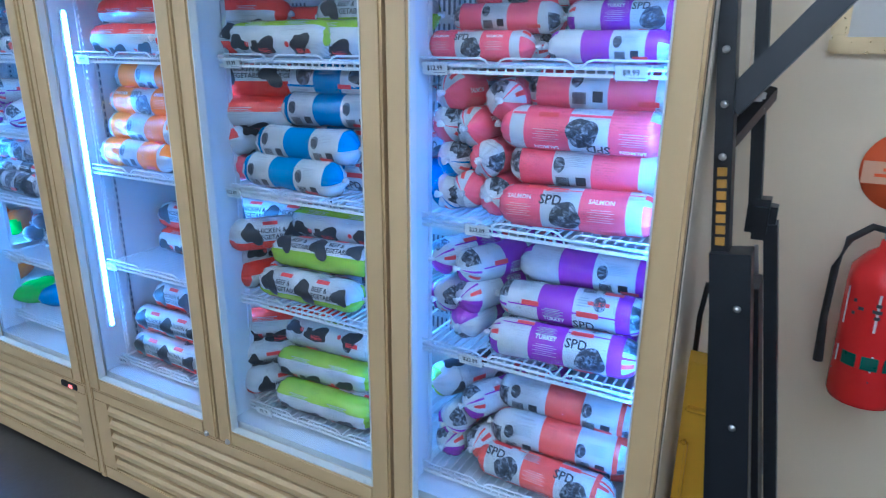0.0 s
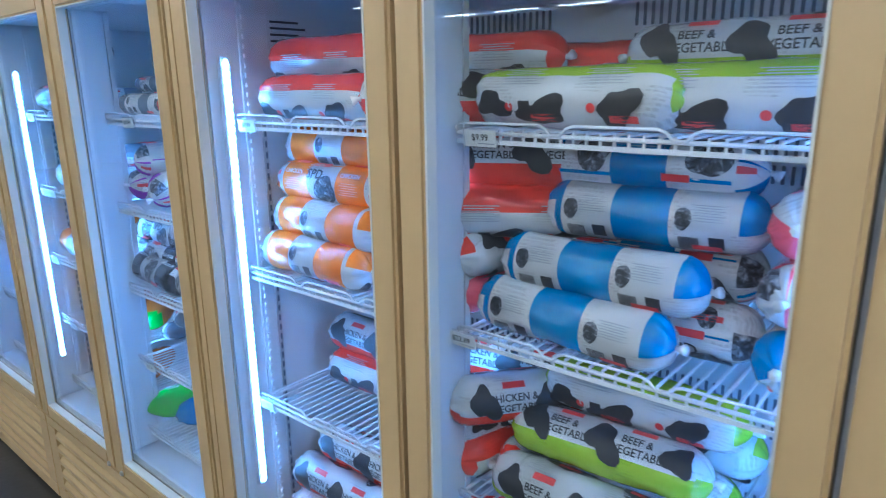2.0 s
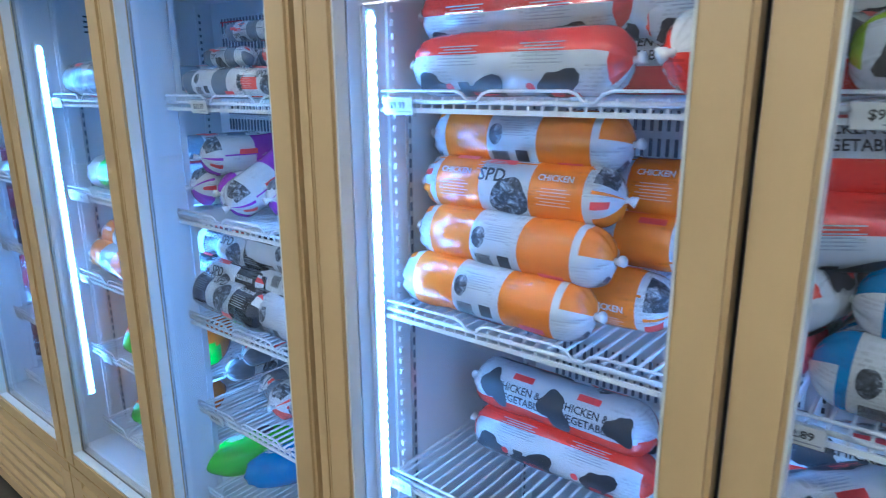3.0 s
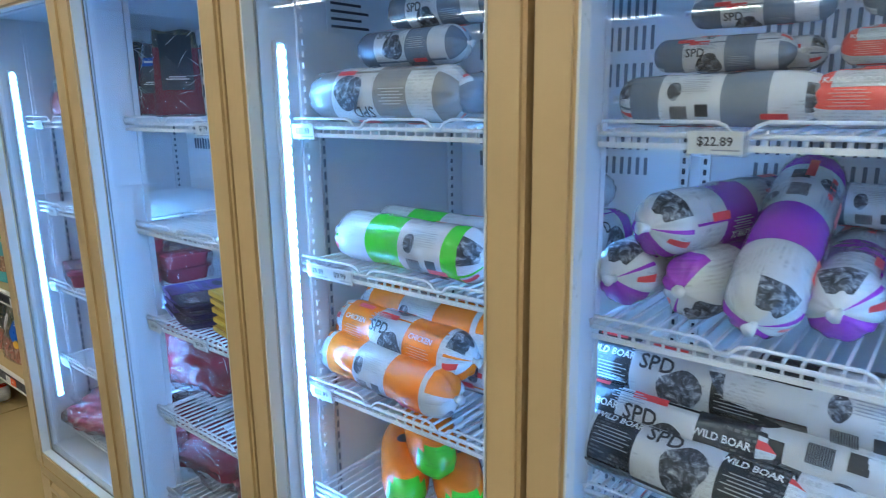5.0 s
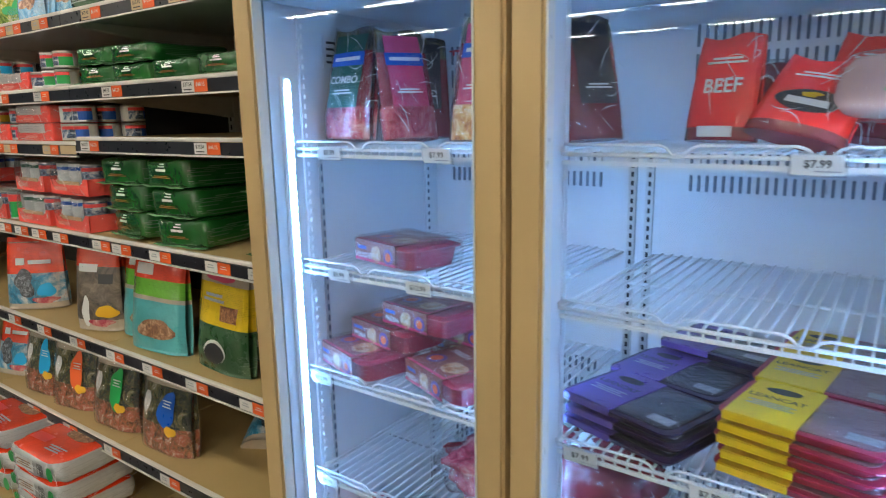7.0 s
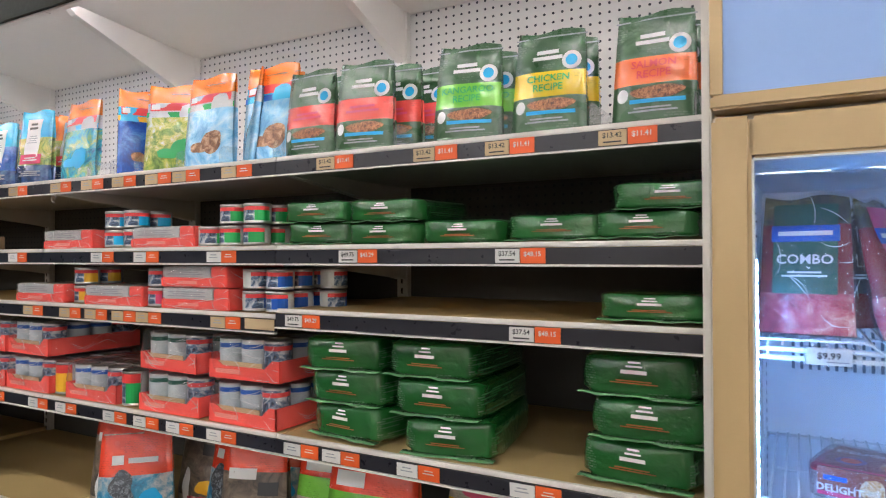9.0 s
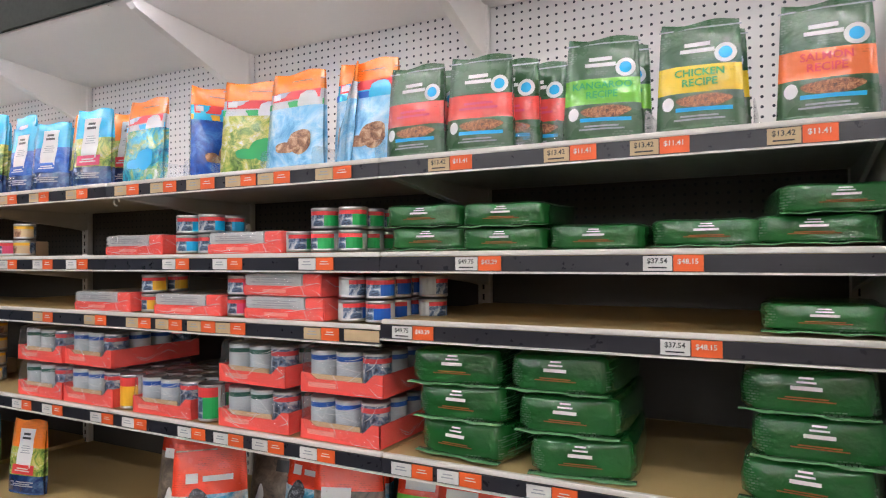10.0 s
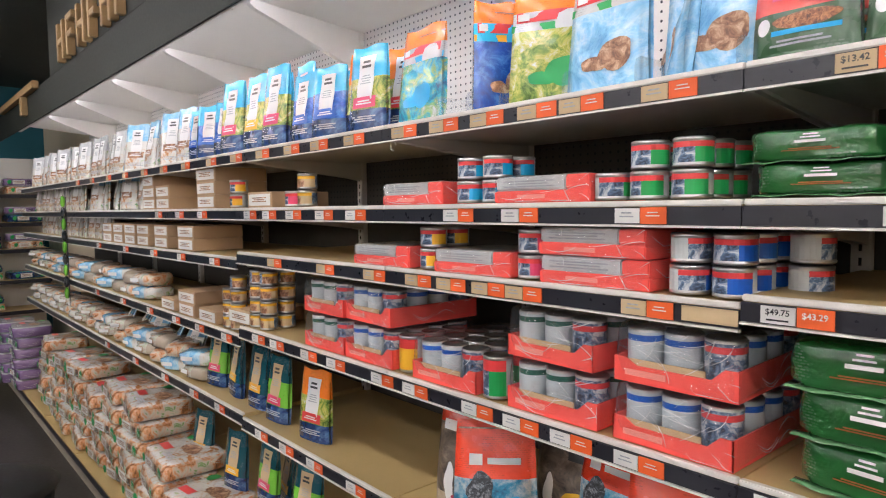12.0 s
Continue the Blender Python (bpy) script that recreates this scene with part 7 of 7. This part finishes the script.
part("ledge", Shape().box(-1.4, 0.55, -0.05, 0, 0.06, 0.12, b=0.004).box(-0.1, 0.0, -0.05, 0, -0.10, 0.06, b=0.004), M_TIMBER, tb)

# hanging strip of green toys on the far upright
st = thing("clip_strip", "hanging strip of striped green packets", "clip strip", at=pose(-7.27, 0.15, 1.0))
part("strip", Shape().box(-0.012, 0.012, -0.004, 0, 0.0, 0.82), M_INK, st)
for k in range(9):
    part("packet", lumpy(0.075, 0.03, 0.085, k, 2.4, 0.1, 12, 8), FBAND_G if k % 2 == 0 else FBLACK, st, at=pose(0, -0.02, 0.06 + k * 0.085, 0, 25, 0))

# ---- shelving across the end of the aisle ----
eg = thing("shelving_bay", "shelving bay across the end of the aisle", "shelving", at=pose(-10.6, -0.9, 0))
part("back_panel", Shape().box(-0.40, -0.38, -0.6, 1.5, 0.0, 2.3), M_PEG, eg)
for z in (0.20, 0.55, 0.90, 1.25, 1.55, 1.87):
    sf = part("shelf", Shape().box(-0.38, 0.1, -0.6, 1.5, z - 0.025, z), M_DECK, eg)
    part("price_rail", Shape().box(0.1, 0.106, -0.6, 1.5, z - 0.045, z - 0.002), M_RAIL, sf)
for z in (0.20, 0.55, 0.90, 1.25, 1.55, 1.87):
    for k in range(5):
        if k == 4 and z < 0.9:
            continue
        place(k_bl if (k + int(z * 10)) % 2 else k_pe, pose(-10.68, -1.25 + 0.4 * k, z + 0.001, 0, 0, 90 + 3 * k))
        if z > 1.2 or k % 2:
            place(k_bl if k % 2 else k_pu, pose(-10.68, -1.25 + 0.4 * k, z + 0.09, 0, 0, 92))

# low black tub on the floor of the aisle
tubm = mat("black_moulded_plastic", (0.012, 0.012, 0.013), 0.45, var=0.2)
tub = thing("storage_tub", "round black moulded plastic tub on the floor", "tub", at=pose(-5.55, -0.60, 0))
part("tub_body", Shape().lathe([(0.24, 0.0), (0.27, 0.02), (0.31, 0.30), (0.325, 0.31), (0.33, 0.33), (0.30, 0.355), (0.15, 0.40), (0.0, 0.41)], 36), tubm, tub)

# ---- corner beside the freezer ----
M_LADDER = mat("black_ladder_enamel", (0.010, 0.012, 0.016), 0.35, var=0.2)
M_YELLOWP = mat("yellow_plastic", (0.86, 0.50, 0.01), 0.4, var=0.12, scale=9)
M_DULLGOLD = mat("dull_gold_print", (0.42, 0.22, 0.02), 0.5)
M_EXT = mat("red_cylinder_enamel", (0.62, 0.02, 0.02), 0.22, var=0.05)
M_BRASS = mat("brass_frame", (0.65, 0.52, 0.30), 0.3, 0.8)
M_PAPER = mat("pale_notice_paper", (0.62, 0.60, 0.58), 0.7, var=0.05)


def bar(sh, a, b, wx, wy):
    """A square-cut bar from a to b."""
    a, b = Vector(a), Vector(b)
    d = (b - a).normalized()
    s = Vector((1, 0, 0)) - d * d.x
    s.normalize()
    u = d.cross(s)
    v = [p + s * i * wx / 2 + u * j * wy / 2 for p in (a, b) for i, j in ((-1, -1), (1, -1), (1, 1), (-1, 1))]
    sh.add(v, [(0, 3, 2, 1), (4, 5, 6, 7), (0, 1, 5, 4), (1, 2, 6, 5), (2, 3, 7, 6), (3, 0, 4, 7)])
    return sh


ld = thing("folding_ladder", "black folding platform ladder leaning beside the freezer", "ladder")
part("front_rail", bar(Shape(), (3.325, 0.10, 0.0), (3.155, 0.10, 1.82), 0.030, 0.05), M_LADDER, ld)
part("folded_step", bar(Shape(), (3.233, 0.088, 1.19), (3.36, 0.088, 0.15), 0.070, 0.062), M_LADDER, ld, "folded black platform step")
part("rear_rail", bar(Shape(), (3.195, 0.30, 1.78), (3.250, 0.30, 1.22), 0.024, 0.04), M_LADDER, ld)
part("rear_rail", bar(Shape(), (3.283, 0.30, 1.20), (3.45, 0.30, 0.0), 0.026, 0.05), M_LADDER, ld)
part("lower_step", bar(Shape(), (3.270, 0.20, 1.10), (3.405, 0.20, 0.10), 0.030, 0.10), M_LADDER, ld, "folded black lower step")
part("brace", bar(Shape(), (3.195, 0.11, 1.445), (3.56, 0.13, 1.905), 0.044, 0.05), M_LADDER, ld)
part("brace", bar(Shape(), (3.195, 0.12, 1.375), (3.250, 0.22, 1.465), 0.024, 0.03), M_LADDER, ld)
part("link_plate", Shape().box(3.205, 3.245, 0.18, 0.20, 1.43, 1.47, b=0.005), M_CHROME, ld, "bare metal link plate")
part("hinge", Shape().box(3.236, 3.292, 0.265, 0.335, 1.165, 1.25, b=0.014), M_LADDER, ld)
part("stay", bar(Shape(), (3.262, 0.29, 1.15), (3.345, 0.29, 0.62), 0.008, 0.01), M_CHROME, ld, "thin bare metal stay")
for k in range(7):
    zz = 1.20 + 0.021 * k
    part("letter_block", bar(Shape(), (3.325 - 0.0934 * zz, 0.0725, zz), (3.3236 - 0.0934 * zz, 0.0725, zz + 0.015), 0.016, 0.004), M_DULLGOLD, ld, "dull gold lettering block")
for z in (1.09, 0.85, 0.62, 0.35, 1.36, 1.45, 1.54):
    part("rivet", Shape().lathe([(0.0, -0.004), (0.006, -0.003), (0.007, 0.0)], 8, axis="y", at=(3.325 - 0.0934 * z + (0.035 if z < 1.15 else 0.0), 0.070 if z > 1.15 else 0.055, z)), M_CHROME, ld)
part("hose", Shape().tube([(3.19, 0.2, 1.08), (3.18, 0.22, 1.0), (3.178, 0.24, 0.9)], 0.006), M_BLACK, ld)

ys = thing("floor_sign", "folded yellow plastic floor sign standing behind the ladder", "floor sign")
part("board", Shape().prism([(0.18, 0.0), (0.24, 0.0), (0.235, 0.90), (0.215, 0.92), (0.20, 0.90)], "x", 3.172, 3.285), M_YELLOWP, ys)
part("board", Shape().prism([(0.26, 0.0), (0.32, 0.0), (0.245, 0.84), (0.238, 0.84)], "x", 3.172, 3.285), M_YELLOWP, ys)
part("handle_tab", Shape().box(3.178, 3.238, 0.172, 0.20, 0.74, 0.80, b=0.006), M_YELLOWP, ys)
part("rib", Shape().box(3.178, 3.195, 0.168, 0.19, 0.1, 0.72, b=0.005), M_YELLOWP, ys)

ex = thing("fire_extinguisher", "red fire extinguisher with white label on the cream wall", "fire extinguisher", at=pose(3.548, 0.745, 0.645))
part("cylinder", Shape().lathe([(0.06, 0.0), (0.078, 0.006), (0.083, 0.02), (0.083, 0.33), (0.078, 0.37), (0.05, 0.405), (0.028, 0.42), (0.026, 0.44)], 32), M_EXT, ex)
lab = lambda r: (lambda s, q: (r * math.sin(s / r), -r * math.cos(s / r), q))
part("label", wrap_shape(flat_rect(-0.01, 0.27, 0.17, 0.10), lab(0.0842)), M_PALE, ex, "white instruction label")
part("print", wrap_shape(bars(-0.01, 0.275, 0.12, 0.05, 3), lab(0.0850)), M_INK, ex)
part("pictogram_band", wrap_shape(flat_rect(0.0, 0.135, 0.19, 0.045), lab(0.0842)), M_PALE, ex)
for k in range(3):
    part("pictogram", wrap_shape(flat_rect(-0.055 + 0.05 * k, 0.135, 0.038, 0.036), lab(0.0850)), M_TEALCARD, ex)
part("base_band", wrap_shape(flat_rect(0.0, 0.085, 0.22, 0.006), lab(0.0842)), M_INK, ex)
part("valve", Shape().lathe([(0.018, 0.44), (0.022, 0.445), (0.022, 0.48), (0.012, 0.49)], 14).box(-0.012, 0.05, -0.012, 0.012, 0.485, 0.50, b=0.003), M_CHROME, ex)
part("lever", Shape().box(-0.01, 0.08, -0.011, 0.011, 0.505, 0.522, b=0.004), M_EXT, ex)
part("hose", Shape().tube([(-0.01, -0.01, 0.465), (-0.05, -0.02, 0.475), (-0.095, -0.03, 0.44), (-0.115, -0.03, 0.36), (-0.118, -0.02, 0.22), (-0.112, -0.01, 0.09)], [0.008, 0.009, 0.0095, 0.0095, 0.0095, 0.013], 10), M_BLACK, ex)
part("wall_bracket", Shape().box(-0.02, 0.02, 0.07, 0.094, 0.28, 0.40, b=0.002), M_CHROME, ex)
sg = thing("round_sign", "round orange sign with a pale band on the wall", "sign", at=pose(3.555, 0.838, 1.245))
part("disc", Shape().lathe([(0.105, 0.0), (0.105, -0.003), (0.0, -0.003)], 36, axis="y"), mat("orange_sign", (0.72, 0.12, 0.03), 0.4), sg)
part("band", Shape().box(-0.098, 0.098, -0.0045, -0.0035, -0.036, 0.022), mat("peach_sign_band", (0.72, 0.42, 0.26), 0.4), sg)
part("print", wrap_shape(bars(0, -0.006, 0.14, 0.03, 2), lambda s, q: (s, -0.0055, q)), M_ORANGE, sg)
pf = thing("picture_frame", "brass-framed pale notice hanging on the cream wall", "picture frame", at=pose(3.66, 0.838, 1.86))
fr = Shape()
fr.box(-0.33, 0.33, -0.022, 0, -0.33, -0.29, b=0.006).box(-0.33, 0.33, -0.022, 0, 0.29, 0.33, b=0.006).box(-0.33, -0.29, -0.022, 0, -0.29, 0.29, b=0.006).box(0.29, 0.33, -0.022, 0, -0.29, 0.29, b=0.006)
part("frame", fr, M_BRASS, pf)
part("notice", Shape().box(-0.29, 0.29, -0.008, -0.004, -0.29, 0.29), M_PAPER, pf)


# clear treat packs on the top shelf of the thinly stocked freezer
def card_pack(w, h, d, card, label, x, y, z, lean, yaw, stripe, body, word=""):
    t = thing("treat_pack", label, "treat pack", "carded treat packs", at=pose(x, y, z, lean, 0, yaw))
    part("filling", pouch_mesh(w, h, d, [(0.30, 0), (0.80, 1), (1, 2)]), [body, M_MEAT, M_SMOKE], t, "meaty treats in a clear bag")
    fy = pouch_front(w, h, d)
    wr = lambda o: (lambda s, q: (s, -fy(s, q) - o, q))
    part("front_card", wrap_shape(flat_rect(0, h * 0.61, w * 0.66, h * 0.66, 0.02), wr(0.004)), card, t, "printed card in the bag front")
    if stripe:
        part("stripe", wrap_shape(flat_rect(0, h * 0.72, w * 0.70, h * 0.12), wr(0.0052)), stripe, t)
        part("brand_mark", wrap_shape(bars(0, h * 0.72, w * 0.56, h * 0.06, 1), wr(0.0064)), M_PALE, t)
    if word:
        part("lettering", wrap_shape(flat_text(word, 0, h * 0.53, 0.016), wr(0.0055)), M_PALE, t)
    part("fine_print", wrap_shape(bars(0, h * 0.42, w * 0.46, h * 0.05, 2), wr(0.0055)), M_PALE, t)
    part("film_fold", glint_streaks(w * 0.95, 0.0, h, hash_of(label), 9), M_GLINT, t, "", pose(0, -d * 0.42, 0))["kind"] = "stuff"
    part("clear_film", pouch_mesh(w * 1.05, h * 1.03, d + 0.012, [(1, 0)]), M_FILM, t, "glossy clear film bag").visible_shadow = False
    return t


card_pack(0.145, 0.235, 0.075, M_TEALCARD, "clear treat pack with dark green card on a wire shelf", -1.13, 0.19, 1.508, -8, -6, M_BLUESTRIPE, M_PINKMEAT, "COMBO")
card_pack(0.12, 0.23, 0.06, M_PINKCARD, "clear treat pack with hot pink card, leaning", -0.985, 0.22, 1.508, -14, 62, M_BLUESTRIPE, M_PINKMEAT)
card_pack(0.14, 0.23, 0.07, M_PINKCARD, "clear treat pack with hot pink card on a wire shelf", -0.785, 0.18, 1.508, -8, -4, M_BLUESTRIPE, M_GOLD)
card_pack(0.12, 0.22, 0.06, M_INK, "dark treat pack turned aside on a wire shelf", -0.60, 0.26, 1.508, -10, 60, None, M_MEAT)
card_pack(0.12, 0.22, 0.05, M_INK, "dark treat pack leaning among others on a wire shelf", -1.04, 0.34, 1.508, -8, 40, None, M_MEAT)
card_pack(0.12, 0.21, 0.06, M_INK, "dark treat pack standing behind others", -0.87, 0.34, 1.508, -8, 20, M_BLUESTRIPE, M_MEAT)


# red and clear meat packs beside them
def red_pouch(label, x, y, z, lean, roll, yaw, word, badge, w=0.125, h=0.155):
    t = thing("meat_pack", label, "meat pack", "red meat packs", at=pose(x, y, z, lean, roll, yaw))
    part("pack", pouch_mesh(w, h, 0.05, [(0.12, 1), (1, 0)]), [M_REDFILM, M_MEAT], t)
    fy = pouch_front(w, h, 0.05)
    wr = lambda o: (lambda s, q: (s, -fy(s, q) - o, q))
    if word:
        part("lettering", wrap_shape(flat_text(word, 0, h * 0.52, 0.022), wr(0.002)), M_PALE, t)
    if badge:
        part("badge", wrap_shape(flat_blob(0, h * 0.42, w * 0.62, h * 0.32, 0.05, 1, 8), wr(0.0016)), M_INK, t, "black hexagonal badge")
        part("crown", wrap_shape(flat_blob(0, h * 0.50, w * 0.2, h * 0.07, 0.2, 2), wr(0.0028)), M_YELLOW, t)
        part("brand_mark", wrap_shape(flat_rect(0, h * 0.40, w * 0.42, h * 0.09), wr(0.0028)), M_PALE, t)
    part("fine_print", wrap_shape(bars(0, h * 0.76, w * 0.55, h * 0.08, 2), wr(0.0016)), M_PALE, t)
    if word:
        part("barcode", wrap_shape(flat_rect(0.0, h * 0.08, w * 0.5, h * 0.10), wr(0.0016)), M_TICKET, t)
    part("film_fold", glint_streaks(w * 0.95, 0.0, h, hash_of(label), 9), M_GLINT, t, "", pose(0, -0.021, 0))["kind"] = "stuff"
    return t


M_REDFILM = film("poppy_red", (0.95, 0.03, 0.03), 0.22)
red_pouch("upright glossy red meat pouch on a wire shelf", -0.385, 0.25, 1.508, -10, 0, -14, "BEEF", False, 0.115, 0.165)
red_pouch("slanting glossy red meat pouch with black badge", -0.275, 0.185, 1.512, -34, 12, -14, "", True, 0.14, 0.135)
red_pouch("glossy red meat pouch lying behind others", -0.20, 0.33, 1.508, -22, 8, -6, "", False, 0.15, 0.17)
red_pouch("glossy red meat pouch leaning at the back", -0.12, 0.36, 1.508, -16, -6, 4, "", False, 0.14, 0.17)
for i, (x, y, z, yw, ln) in enumerate(((-0.165, 0.20, 1.585, -14, 50), (-0.325, 0.34, 1.585, 10, 60), (-0.095, 0.21, 1.565, 8, 58))):
    mp = new("meat_pack", lumpy(0.12, 0.10, 0.035, 30 + i, 4.0, 0.08, 24, 10).mesh("meat_pack", [M_PALEMEAT if i != 1 else M_MEAT]))
    mp.matrix_basis = pose(x, y, z, ln, 0, yw)
    tagged(mp, "clear tray of pale raw meat leaning on a wire shelf", "meat pack", "clear meat packs")
    part("clear_wrap", lumpy(0.13, 0.11, 0.042, 30 + i, 4.5, 0.08, 24, 10), M_FILM, mp, "clear plastic overwrap").visible_shadow = False
    part("garnish", wrap_shape(flat_blob(0.02, -0.02, 0.03, 0.02, 0.2, 3), lambda s, q: (s, q, 0.020)), M_GREENPR, mp)
